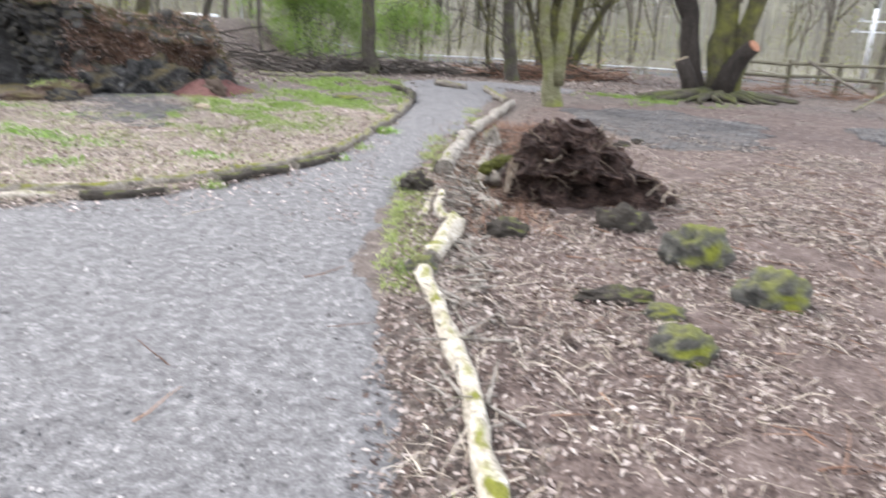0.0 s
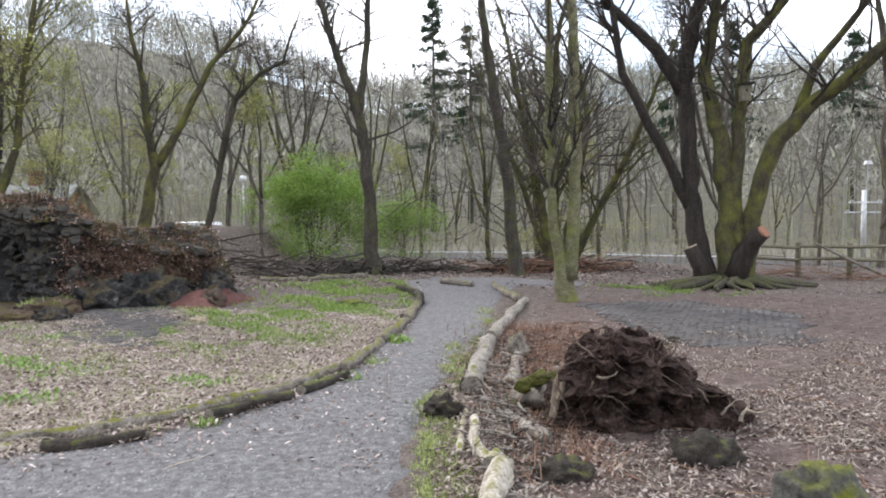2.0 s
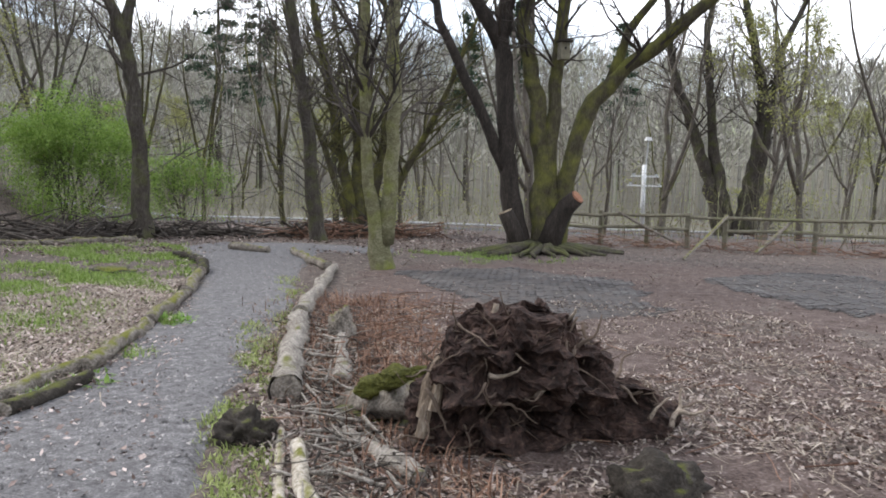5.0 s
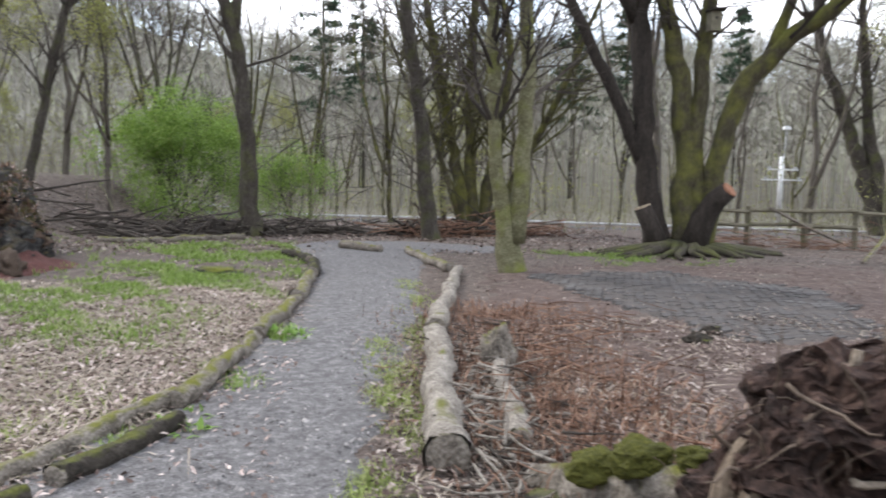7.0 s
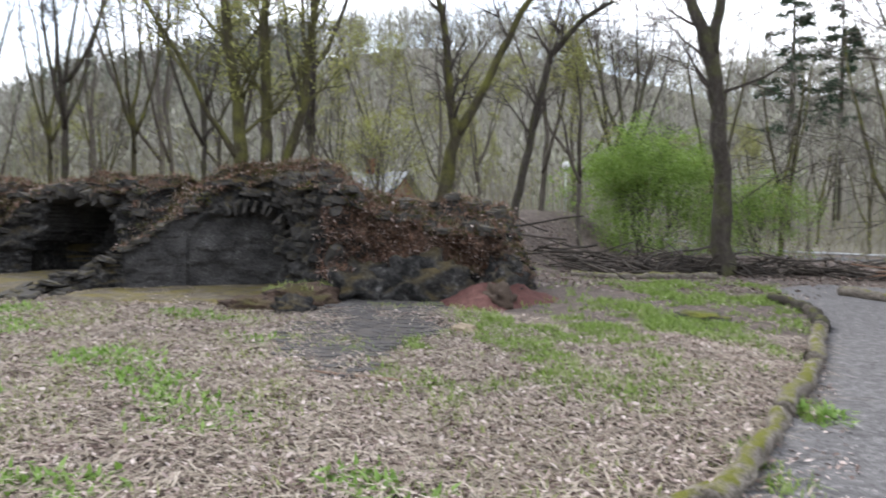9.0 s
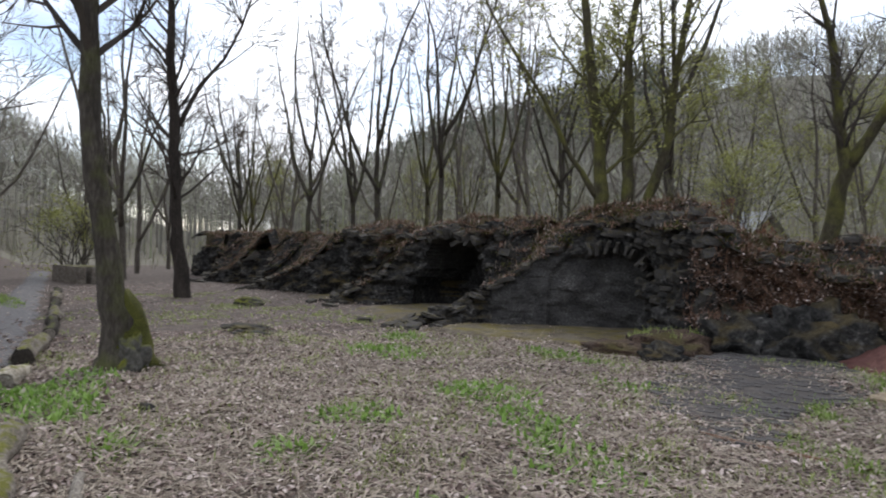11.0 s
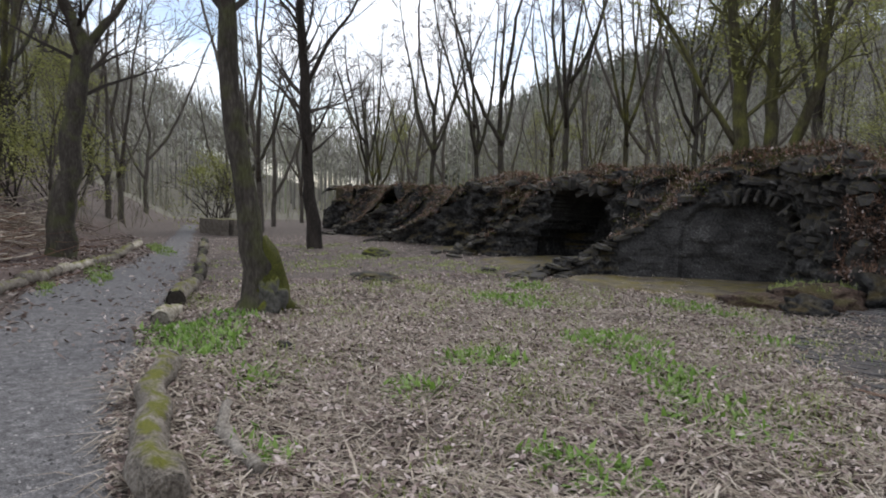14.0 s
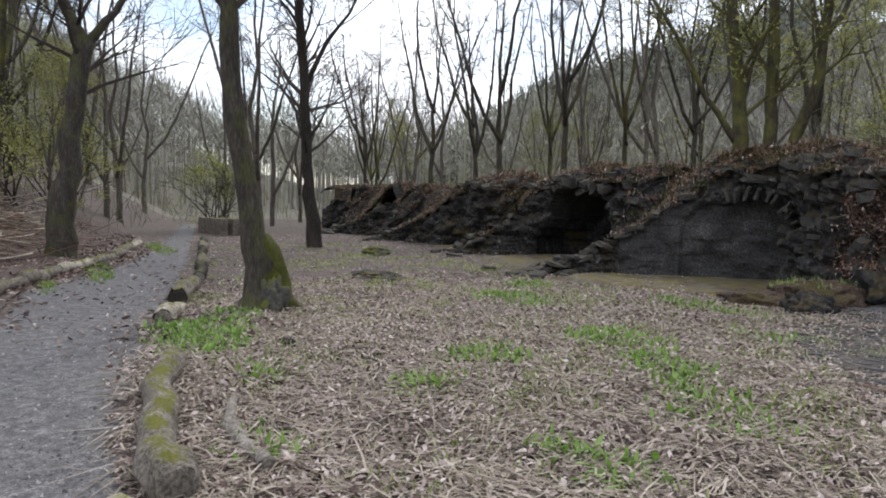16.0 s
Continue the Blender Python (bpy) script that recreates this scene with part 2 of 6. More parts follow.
RUBBER = material("black_rubber", [(0.012, 0.012, 0.012), (0.02, 0.02, 0.02), (0.03, 0.03, 0.03)], 4, 40, bump=0.1)
GLASS = material("dark_window_glass", [(0.02, 0.025, 0.028), (0.03, 0.035, 0.038), (0.05, 0.055, 0.06)], 1, 9, rough=0.08, bump=0)
SLATE = material("pale_grey_roof", [(0.18, 0.19, 0.2), (0.26, 0.27, 0.28), (0.34, 0.35, 0.36)], 1.2, 14, bump=0.2)
BRICKRED = material("red_brick", [(0.13, 0.045, 0.03), (0.2, 0.075, 0.05), (0.27, 0.12, 0.085)], 2, 30, bump=0.3)
SPRING = material("fresh_spring_leaves", [(0.11, 0.18, 0.03), (0.2, 0.31, 0.06), (0.32, 0.44, 0.13)], 3, 20, island=0.8, bump=0, rough=0.55, thin=0.4)
BUDS = material("yellow_green_buds", [(0.17, 0.18, 0.05), (0.28, 0.29, 0.09), (0.4, 0.4, 0.16)], 3, 20, island=0.8, bump=0, rough=0.6, thin=0.35)
NEEDLES = material("pine_needles", [(0.014, 0.03, 0.016), (0.03, 0.055, 0.03), (0.055, 0.085, 0.05)], 2, 12, island=0.8, bump=0)
# pine green made pale and grey, so haze is part of the colour
HAZYPINE = material("far_pines", [(0.06, 0.07, 0.055), (0.1, 0.112, 0.085), (0.15, 0.16, 0.12)], 0.1, 2, island=0.8, bump=0)
# grey-brown crowns lifted pale: distance haze painted into the colour
HAZYTREE = material("hazed_bare_crowns", [(0.155, 0.146, 0.134), (0.255, 0.24, 0.214), (0.33, 0.318, 0.268), (0.285, 0.315, 0.185)], 0.08, 2, island=0.75, bump=0)
# hill ground colour lightened to stand for haze over the scrub
HAZYHILL = material("hazed_hillside_scrub", [(0.1, 0.088, 0.07), (0.145, 0.133, 0.104), (0.19, 0.182, 0.13)], 0.05, 0.6, bump=0.3, dist=0.5)


# ---- helpers of this scene ----
class Mesher:
    """Collects vertices and faces of many pieces into one mesh."""

    def __init__(self):
        self.v, self.f = [], []

    def tube(self, pts, radii, sides=6, cap=True, wob=0.0, rng=None):
        base, n = len(self.v), len(pts)
        pts = [Vector(p) for p in pts]
        ref = Vector((0.31, 0.77, 0.55))
        for i, p in enumerate(pts):
            d = (pts[min(i + 1, n - 1)] - pts[max(i - 1, 0)]).normalized()
            a = d.cross(ref)
            a = a.normalized() if a.length > 1e-4 else Vector((1, 0, 0))
            b = d.cross(a)
            for k in range(sides):
                w = 2 * math.pi * k / sides
                r = radii[i] * (1 + (rng.uniform(-wob, wob) if wob else 0))
                self.v.append(p + a * (r * math.cos(w)) + b * (r * math.sin(w)))
        for i in range(n - 1):
            for k in range(sides):
                k2 = (k + 1) % sides
                self.f.append((base + i * sides + k, base + i * sides + k2, base + (i + 1) * sides + k2, base + (i + 1) * sides + k))
        if cap:
            self.f.append(tuple(base + k for k in reversed(range(sides))))
            self.f.append(tuple(base + (n - 1) * sides + k for k in range(sides)))

    def poly(self, pts):
        base = len(self.v)
        self.v.extend(pts)
        self.f.append(tuple(range(base, base + len(pts))))

    def box(self, c, size, rot=0.0, tilt=0.0, taper=0.0):
        m = pose(*c, 0, math.degrees(tilt), math.degrees(rot))
        base = len(self.v)
        for sz in (-1, 1):
            t = 1 - taper if sz > 0 else 1
            for sx, sy in ((-1, -1), (1, -1), (1, 1), (-1, 1)):
                self.v.append(m @ Vector((sx * size[0] / 2 * t, sy * size[1] / 2 * t, sz * size[2] / 2)))
        for q in ((3, 2, 1, 0), (4, 5, 6, 7), (0, 1, 5, 4), (1, 2, 6, 5), (2, 3, 7, 6), (3, 0, 4, 7)):
            self.f.append(tuple(base + k for k in q))

    def mesh(self, name, mat, smooth=False):
        me = bpy.data.meshes.new(name)
        me.from_pydata([tuple(v) for v in self.v], [], self.f)
        me.materials.append(mat)
        if smooth:
            me.polygons.foreach_set("use_smooth", [True] * len(me.polygons))
        me.update()
        return me


def part(name, m, mat, parent, label="", smooth=False):
    ob = new(name, m if isinstance(m, bpy.types.Mesh) else m.mesh(name, mat, smooth))
    ob.parent = parent
    return tagged(ob, label)


def thing(name, x, y, z, label, category, group="", kind=""):
    ob = new(name)
    ob.empty_display_size = 0.2
    ob.location = (x, y, z)
    return tagged(ob, label, category, group, kind)


def solid(name, m, mat, label, category, group="", kind="", smooth=False, at=(0, 0, 0)):
    ob = new(name, m.mesh(name, mat, smooth))
    ob.location = at
    return tagged(ob, label, category, group, kind)


def sstep(a, b, x):
    t = np.clip((x - a) / (b - a), 0, 1)
    return t * t * (3 - 2 * t)


def wave(x, y, s, seed=0.0):
    """Cheap smooth undulation of about +-1."""
    return (np.sin(x * s + 1.3 + seed) * np.cos(y * s * 1.13 + 0.4 + seed * 2) + 0.6 * np.sin(x * s * 2.3 + y * s * 1.7 + seed) + 0.35 * np.cos(x * s * 4.9 - y * s * 4.1 + 2 + seed)) / 1.6


# ---- plan: edges of the gravel path ----
EDGE_LOGS_WEST = [(-38, 10.95), (-25.8, 9.2), (-15.9, 7.8), (-11.8, 7.2), (-10, 6.8), (-7.5, 6.45), (-5.2, 6.2), (-4.4, 6.3), (-3.7, 6.65), (-2.9, 7.16), (-2.4, 7.83), (-1.96, 8.75), (-1.6, 9.6), (-1.38, 10.9), (-1.1, 12.7), (-0.88, 15), (-0.82, 17.5), (-1.1, 19), (-1.5, 21.2), (-0.6, 22.6)]
EDGE_EAST = [(1.6, 22.3), (3.6, 20.8), (3.4, 19.6), (1.7, 19.9), (1.05, 17.6), (0.4, 13.3), (0.1, 11.4), (-0.3, 9.5), (-0.66, 7.5), (-0.78, 5.9), (-0.6, 4.8), (-0.42, 3.9), (-0.29, 2.5), (-0.2, 0), (-0.1, -4)]
EDGE_SOUTH = [(-3.2, -4), (-3.4, 0.5), (-5.4, 3.4), (-8, 4.8), (-9.85, 5.3), (-12.5, 5.4), (-14, 5.9), (-16.25, 6.75), (-19.8, 7.5), (-27.7, 8.8), (-38, 10.3)]
PATH_POLY = np.array(EDGE_LOGS_WEST + EDGE_EAST + EDGE_SOUTH)


def inside(poly, x, y):
    x, y = np.asarray(x, float), np.asarray(y, float)
    res = np.zeros(x.shape, bool)
    n = len(poly)
    for i in range(n):
        (x1, y1), (x2, y2) = poly[i], poly[(i + 1) % n]
        if y1 == y2:
            continue
        hit = ((y1 > y) != (y2 > y)) & (x < (x2 - x1) * (y - y1) / (y2 - y1) + x1)
        res ^= hit
    return res


def edge_near(poly, x, y):
    """Distance to a polygon's edge, and the nearest place on it."""
    best, bx, by = np.full(x.shape, 1e9), x.copy(), y.copy()
    n = len(poly)
    for i in range(n):
        (x1, y1), (x2, y2) = poly[i], poly[(i + 1) % n]
        dx, dy = x2 - x1, y2 - y1
        t = np.clip(((x - x1) * dx + (y - y1) * dy) / (dx * dx + dy * dy + 1e-12), 0, 1)
        px, py = x1 + t * dx, y1 + t * dy
        d = np.hypot(x - px, y - py)
        m = d < best
        best, bx, by = np.where(m, d, best), np.where(m, px, bx), np.where(m, py, by)
    return best, bx, by


RIDGE_AZ = np.radians([-180, -120, -95, -86, -81, -71, -64, -54, -36, -28, -19, -12, -4, 15, 36, 60, 100, 180])
RIDGE_EL = np.array([12, 20, 26, 24, 12, 3, 3, 26, 44, 50, 48, 42, 33, 35, 31, 21, 12, 12], float)


def lift(x, y):
    """The lie of the land without its small bumps."""
    x, y = np.asarray(x, float), np.asarray(y, float)
    r, az = np.hypot(x + 2, y - 6), np.arctan2(x + 2, y - 6)
    z = np.interp(az, RIDGE_AZ, RIDGE_EL) * sstep(62, 215, r)
    z = z - 0.85 * sstep(-13, -5, 0.425 * (x + 2.1) + 0.905 * (y - 47.3)) * sstep(-50, -20, x + 0.3 * y)
    z = z + 1.55 * sstep(17.5, 19.0, y + 0.03 * (x + 12)) * sstep(-6.0, -9.0, x) * sstep(-40, -33, x) * sstep(60, 30, y)
    south = 5.0 + np.clip((-x - 12), -3, 40) * 0.2
    z = z + np.clip((south - 1.3 - y) * 0.5, 0, 7) * sstep(-9, -14, x)
    return z


def gz(x, y):
    x, y = np.asarray(x, float), np.asarray(y, float)
    return lift(x, y) + 0.028 * wave(x, y, 1.1) + 0.018 * wave(x, y, 3.7, 2.0)


def gzf(x, y):
    return float(gz(x, y))

# ---- ground, path and other sheets ----
def spread(lo, hi, step, far, ratio=1.16):
    a = list(np.arange(lo, hi + step / 2, step))
    out, s = a[-1], step
    right = []
    while out < far:
        s *= ratio
        out += s
        right.append(out)
    out, s, left = a[0], step, []
    while out > -far:
        s *= ratio
        out -= s
        left.append(out)
    return np.array(left[::-1] + a + right)


def sheet_ground():
    xs, ys = spread(-27, 16, 0.25, 1500), spread(-4, 30, 0.25, 1500)
    X, Y = np.meshgrid(xs, ys, indexing="ij")
    Z = gz(X, Y)
    near = (np.abs(X + 10) < 32) & (np.abs(Y - 8) < 20)
    d, _, _ = edge_near(PATH_POLY, X[near], Y[near])
    d = np.where(inside(PATH_POLY, X[near], Y[near]), d, 0)
    Z[near] -= 0.06 * sstep(0.05, 0.35, d)
    nx, ny = X.shape
    idx = np.arange(nx * ny).reshape(nx, ny)
    faces = np.stack([idx[:-1, :-1], idx[1:, :-1], idx[1:, 1:], idx[:-1, 1:]], -1).reshape(-1, 4)
    me = bpy.data.meshes.new("ground")
    me.from_pydata(np.stack([X, Y, Z], -1).reshape(-1, 3).tolist(), [], faces.tolist())
    me.materials.append(LITTER)
    me.materials.append(HAZYHILL)
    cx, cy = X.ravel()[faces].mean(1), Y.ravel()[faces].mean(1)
    # faces beyond 45 m take the ground colour with painted haze
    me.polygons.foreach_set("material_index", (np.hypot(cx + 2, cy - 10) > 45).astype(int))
    me.polygons.foreach_set("use_smooth", [True] * len(faces))
    return tagged(new("ground", me), "woodland floor of dead leaves and soil", "ground", kind="structure")


def patch(name, poly, mat, height, label, step=0.12, rough=0.06, bumps=0.012, mound=None, category="ground"):
    """A thin sheet of other ground within a polygon, with a ragged edge; mound: height added towards its middle."""
    poly = np.array(poly, float)
    lo, hi = poly.min(0) - 0.5, poly.max(0) + 0.5
    X, Y = np.meshgrid(np.arange(lo[0], hi[0], step), np.arange(lo[1], hi[1], step), indexing="ij")
    d, _, _ = edge_near(poly, X, Y)
    d = np.where(inside(poly, X, Y), d, -d) + rough * wave(X, Y, 3.1) + rough * 0.7 * wave(Y, X, 9.1)
    ins = d > -0.3
    cell = ins[:-1, :-1] & ins[1:, :-1] & ins[1:, 1:] & ins[:-1, 1:]
    Z = lift(X, Y) + height + bumps * wave(X, Y, 2.3, 1.0) - (0.1 + height) * sstep(0.12, -0.25, d)
    if mound:
        Z = Z + sstep(0, mound[1], d) * mound[0]
    idx = np.arange(X.size).reshape(X.shape)
    f = np.stack([idx[:-1, :-1], idx[1:, :-1], idx[1:, 1:], idx[:-1, 1:]], -1)[cell]
    used = np.unique(f)
    remap = np.full(X.size, -1)
    remap[used] = np.arange(len(used))
    me = bpy.data.meshes.new(name)
    me.from_pydata(np.stack([X.ravel()[used], Y.ravel()[used], Z.ravel()[used]], -1).tolist(), [], remap[f].tolist())
    me.materials.append(mat)
    me.polygons.foreach_set("use_smooth", [True] * len(f))
    return tagged(new(name, me), label, category, kind="structure")


sheet_ground()
patch("path", PATH_POLY, GRAVEL, 0.02, "dark grey gravel footpath with a worn middle", 0.11, 0.09, 0.003, category="path")
patch("mossy_floor", [(-8.6, 13.9), (-11.6, 13.0), (-12.1, 14.3), (-11.3, 15.2), (-9.8, 16.7), (-8.4, 15.3)], MOSSFLOOR, 0.055, "brown floor of the oven bay with yellow moss", 0.12)
patch("mossy_floor", [(-12.6, 13.2), (-15.9, 14.2), (-16.2, 16.6), (-12.6, 16.9)], MOSSFLOOR, 0.055, "brown floor of the oven bay with yellow moss", 0.14)
patch("mossy_floor", [(-17, 14.5), (-19.9, 14.9), (-19.8, 16.5), (-16.9, 16.5)], MOSSFLOOR, 0.055, "brown floor of the oven bay with yellow moss", 0.16)
patch("red_ash_heap", [(-6.4, 16.6), (-6.05, 15.6), (-5.35, 14.95), (-4.85, 15.5), (-4.65, 17.2), (-5.1, 18.1), (-5.7, 17.9)], REDASH, 0.03, "low heap of brick-red ash at the ruin's foot", 0.1, 0.1, 0.04, (0.3, 0.9), "ash heap")


# ---- the row of ruined ovens ----
#   plan of the face with its height there, from its east end to the far west end
FACE = [(-6.2, 20.4, 0.2), (-5.6, 18.9, 0.4), (-5.25, 17.5, 0.68), (-5.35, 16.6, 1.06), (-6.2, 16.7, 1.18), (-7.3, 15.8, 1.35), (-7.75, 15.35, 1.82), (-8.5, 15.6, 1.95), (-9.5, 16.3, 2.0), (-9.85, 16.5, 2.08), (-10.4, 15.95, 2.1), (-10.8, 15.65, 1.8), (-11.1, 15.42, 1.38), (-11.5, 15.12, 1.1), (-11.9, 14.75, 0.72), (-12.1, 14.1, 0.36), (-12.25, 13.3, 0.12), (-12.5, 13.3, 0.1), (-12.6, 14.6, 0.35), (-12.65, 15.3, 0.75), (-12.75, 15.9, 1.75)]
FACE += [(-13.5, 16.1, 1.95), (-14.85, 16.15, 2.02), (-16.05, 16.0, 1.85), (-16.4, 15.5, 1.0), (-16.75, 14.9, 0.55), (-17.15, 14.45, 0.22), (-17.5, 14.5, 0.22), (-17.5, 15.2, 0.7), (-17.55, 15.9, 1.6), (-18.2, 16.2, 1.85), (-19.2, 16.2, 1.95), (-20.0, 16.1, 1.75), (-20.4, 15.6, 1.2), (-21.0, 15.4, 0.95), (-21.7, 15.2, 0.75), (-22.4, 14.9, 0.45), (-23.1, 14.7, 0.2), (-23.7, 14.9, 0.3), (-23.9, 16.0, 1.5)]
FACE += [(-24.7, 16.4, 1.6), (-25.8, 16.3, 1.25), (-26.8, 15.5, 0.8), (-28.0, 14.7, 0.2), (-28.8, 15.0, 0.4), (-29.2, 16.1, 1.2), (-31.0, 16.3, 1.45), (-33.0, 16.0, 1.3), (-34.5, 16.2, 0.9), (-36.0, 18.5, 0.3)]
#   arched recesses: middle, half width, crown height, depth
ARCHES = [(-10.35, 16.0, 0.8, 1.42, 0.1), (-14.85, 16.12, 1.27, 1.72, 1.7), (-18.75, 16.2, 1.05, 1.2, 0.55), (-24.7, 16.35, 0.6, 0.9, 0.3), (-31.2, 16.2, 0.9, 1.0, 0.4)]


def resample(pts, step):
    pts = np.array(pts, float)
    seg = np.hypot(np.diff(pts[:, 0]), np.diff(pts[:, 1]))
    s = np.concatenate([[0], np.cumsum(seg)])
    q = np.arange(0, s[-1], step)
    return q, np.stack([np.interp(q, s, pts[:, k]) for k in range(pts.shape[1])], -1)


def ruin():
    step, rows = 0.06, 40
    q, P = resample(FACE, step)
    k = np.array([0.25, 0.5, 0.25])
    xy = P[:, :2].copy()
    for _ in range(2):
        xy[1:-1] = k[0] * xy[:-2] + k[1] * xy[1:-1] + k[2] * xy[2:]
    tan = np.gradient(xy, axis=0)
    tan /= np.linalg.norm(tan, axis=1)[:, None] + 1e-9
    # rock lies to the right of the way along the face
    inn = np.stack([tan[:, 1], -tan[:, 0]], -1)
    H = P[:, 2] * (1 + 0.1 * np.array([noise.noise((a * 1.1, 0, 5)) for a in q])) + 0.16 * np.array([noise.noise((a * 0.45, 8, 5)) for a in q]) * (P[:, 2] > 1.3) + 0.07 * np.array([noise.noise((a * 5.1, 3, 5)) for a in q])
    H = np.maximum(H, 0.08)
    # the body behind the face leans back towards the bank
    V, n = [], len(q)
    for i in range(n):
        x0, y0 = xy[i]
        for j in range(rows + 1):
            h = j / rows
            z = -0.12 + h * (H[i] + 0.12)
            off = 0.16 * h * h
            for ax, ay, aw, ah, ad in ARCHES:
                du = abs(x0 - ax)
                if du < aw and abs(y0 - ay) < 0.55:
                    crown = ah * math.sqrt(max(0.0, 1 - (du / aw) ** (4 if ax > -12 else 2.7)))
                    edge = min(1.0, (crown - z) / 0.12, (aw - du) / 0.1)
                    if edge > 0:
                        off += ad * edge
            course = math.floor(z / 0.13 + 0.25 * noise.noise((x0 * 0.8, y0 * 0.8, 0)))
            blk = noise.noise((q[i] * 3.1 + course * 7.7, course * 3.3, 1.0))
            flat = 0.35 if -11.9 < x0 < -9.8 and z < 1.3 else 1.0
            lumpy = 0.11 * noise.noise((x0 * 4.1, y0 * 4.1, z * 5.3)) + 0.06 * noise.noise((x0 * 9.5, y0 * 9.5, z * 11.0))
            off += 0.1 * flat * blk + flat * lumpy + 0.2 * flat * noise.fractal((x0 * 1.6, y0 * 1.6, z * 2.2), 1.0, 2.0, 4)
            V.append((x0 + inn[i, 0] * off, y0 + inn[i, 1] * off, z + 0.02 * noise.noise((q[i] * 9, z * 9, 4))))
    m = Mesher()
    m.v = V
    r1 = rows + 1
    for i in range(n - 1):
        for j in range(rows):
            a = i * r1 + j
            m.f.append((a, a + r1, a + r1 + 1, a + 1))
    body = thing("ruined_oven_row", -14, 16.5, 0, "row of sooty ruined stone ovens set in a bank", "ruin")
    ob = part("wall", m, WALL, body)
    ob.data.materials.append(BANK)
    ob.data.materials.append(SOOT)
    brown = []
    for p in ob.data.polygons:
        c = p.center
        oven = (-11.9 < c.x < -9.75 and c.z < 1.36) or (-16.1 < c.x < -13.5 and c.y > 16.3 and c.z < 1.7)
        brown.append(2 if oven else 1 if c.x > -7.5 + 0.4 * noise.noise((c.x * 2, c.y * 2, c.z * 3)) and c.z > 0.5 + 0.5 * noise.noise((c.x * 1.3, c.y, c.z * 2)) else 0)
    ob.data.polygons.foreach_set("material_index", brown)
    ob.matrix_parent_inverse = Matrix.Translation((14, -16.5, 0))
    # the earth and heather that cover it, from the lip back to the bank
    t = Mesher()
    cols = 16
    for i in range(n):
        top = Vector(V[i * r1 + rows])
        run = 2.8 if top.x < -7.6 else 2.2
        east = float(sstep(-9.2, -7.0, top.x))
        tx, ty = top.x - 0.55 * run * east, max(18.9, top.y + run) * (1 - east) + (top.y + 1.9) * east
        for c in range(cols + 1):
            f = c / cols
            x, y = top.x + (tx - top.x) * f, top.y + (ty - top.y) * f
            end = gzf(x, y) - 0.05
            fade = sstep(0.35, 1.0, f)
            crest = 0.16 * math.sin(min(1, f * 1.6) * math.pi) + 0.14 * noise.fractal((x * 1.3, y * 1.3, 2), 1.0, 2.0, 4)
            if H[i] < 1.3 or east > 0.5:
                # low wings rise in steps towards the bank
                z = top.z + (sstep(15.3, 17.2, y) * 1.55 if top.x < -8.5 else sstep(0.0, 0.8, f) * (1.75 - top.z)) * (1 if x > -36 else 0)
            else:
                z = top.z + crest
            hump = 0.26 * math.exp(-((x + 10.4) / 1.5) ** 2) * float(sstep(16.0, 17.0, y) * sstep(19.0, 17.6, y))
            z = min(z, 1.88 + 0.8 * crest) + hump
            if c == 0:
                hang = 0.1 + 0.16 * noise.noise((x * 2.3, y * 2.3, 9))
                x, y, z = x - inn[i, 0] * hang, y - inn[i, 1] * hang, z - 0.5 * hang - 0.03
            t.v.append((x, y, float(z * (1 - fade) + max(end, z * 0.75) * fade + (crest * 0.6 if c else 0.015))))
    grid = np.array(t.v).reshape(n, cols + 1, 3)
    for c in range(2, cols + 1):
        half = min(14, 2 * c)
        pad = np.pad(grid[:, c, 2], half, mode="edge")
        smooth = np.convolve(pad, np.ones(2 * half + 1) / (2 * half + 1), mode="valid")
        lumps = np.array([0.17 * noise.fractal((a[0] * 1.9, a[1] * 1.9, 6), 0.8, 2.0, 5) for a in grid[:, c]])
        dips = 0.5 * np.exp(-((grid[:, c, 0] + 21.9) / 0.9) ** 2) + 0.15 * sstep(-23, -27, grid[:, c, 0])
        grid[:, c, 2] = smooth + lumps - dips * float(sstep(16, 9, c))
    t.v = grid.reshape(-1, 3).tolist()
    c1 = cols + 1
    for i in range(n - 1):
        if H[i] > 0.0:
            for c in range(cols):
                a = i * c1 + c
                t.f.append((a, a + c1, a + c1 + 1, a + 1))
    ob = part("earth_cover", t, BANK, body, "brown earth, dead bracken and moss over the wall tops", True)
    ob.data.materials.append(WALL)
    ob.data.polygons.foreach_set("material_index", [1 if p.normal.z < 0.45 or (p.index % cols) < 0.2 + 1.6 * noise.noise((p.index // cols * 0.13, p.index % cols * 0.4, 0)) else 0 for p in ob.data.polygons])
    ob.matrix_parent_inverse = Matrix.Translation((14, -16.5, 0))
    return body, q, xy, H, inn


RUIN, RQ, RXY, RH, RIN = ruin()
patch("bark_litter", [(0.2, -3), (8, -3), (12, 4), (12.5, 12), (9, 17), (3, 17.2), (1.7, 15.6), (1.0, 12.8), (0.5, 10.6), (0.2, 8.2), (0.25, 6), (0.1, 4.5)], REDLITTER, 0.02, "reddish brown litter of bark and leaves", 0.2, 0.3, 0.02)
patch("brown_bank", [(-9.5, 4.4), (-13, 4.7), (-16.5, 5.8), (-24, 6.8), (-30, 7.4), (-30, -2), (-14, -3), (-9, 0.5)], REDLITTER, 0.05, "slope of brown leaves beside the path", 0.3, 0.3, 0.05)


# ---- trees ----
THIN = 0.007


def bend(d, amount, rng):
    return (d + Vector((rng.uniform(-1, 1), rng.uniform(-1, 1), rng.uniform(-1, 1))) * amount).normalized()


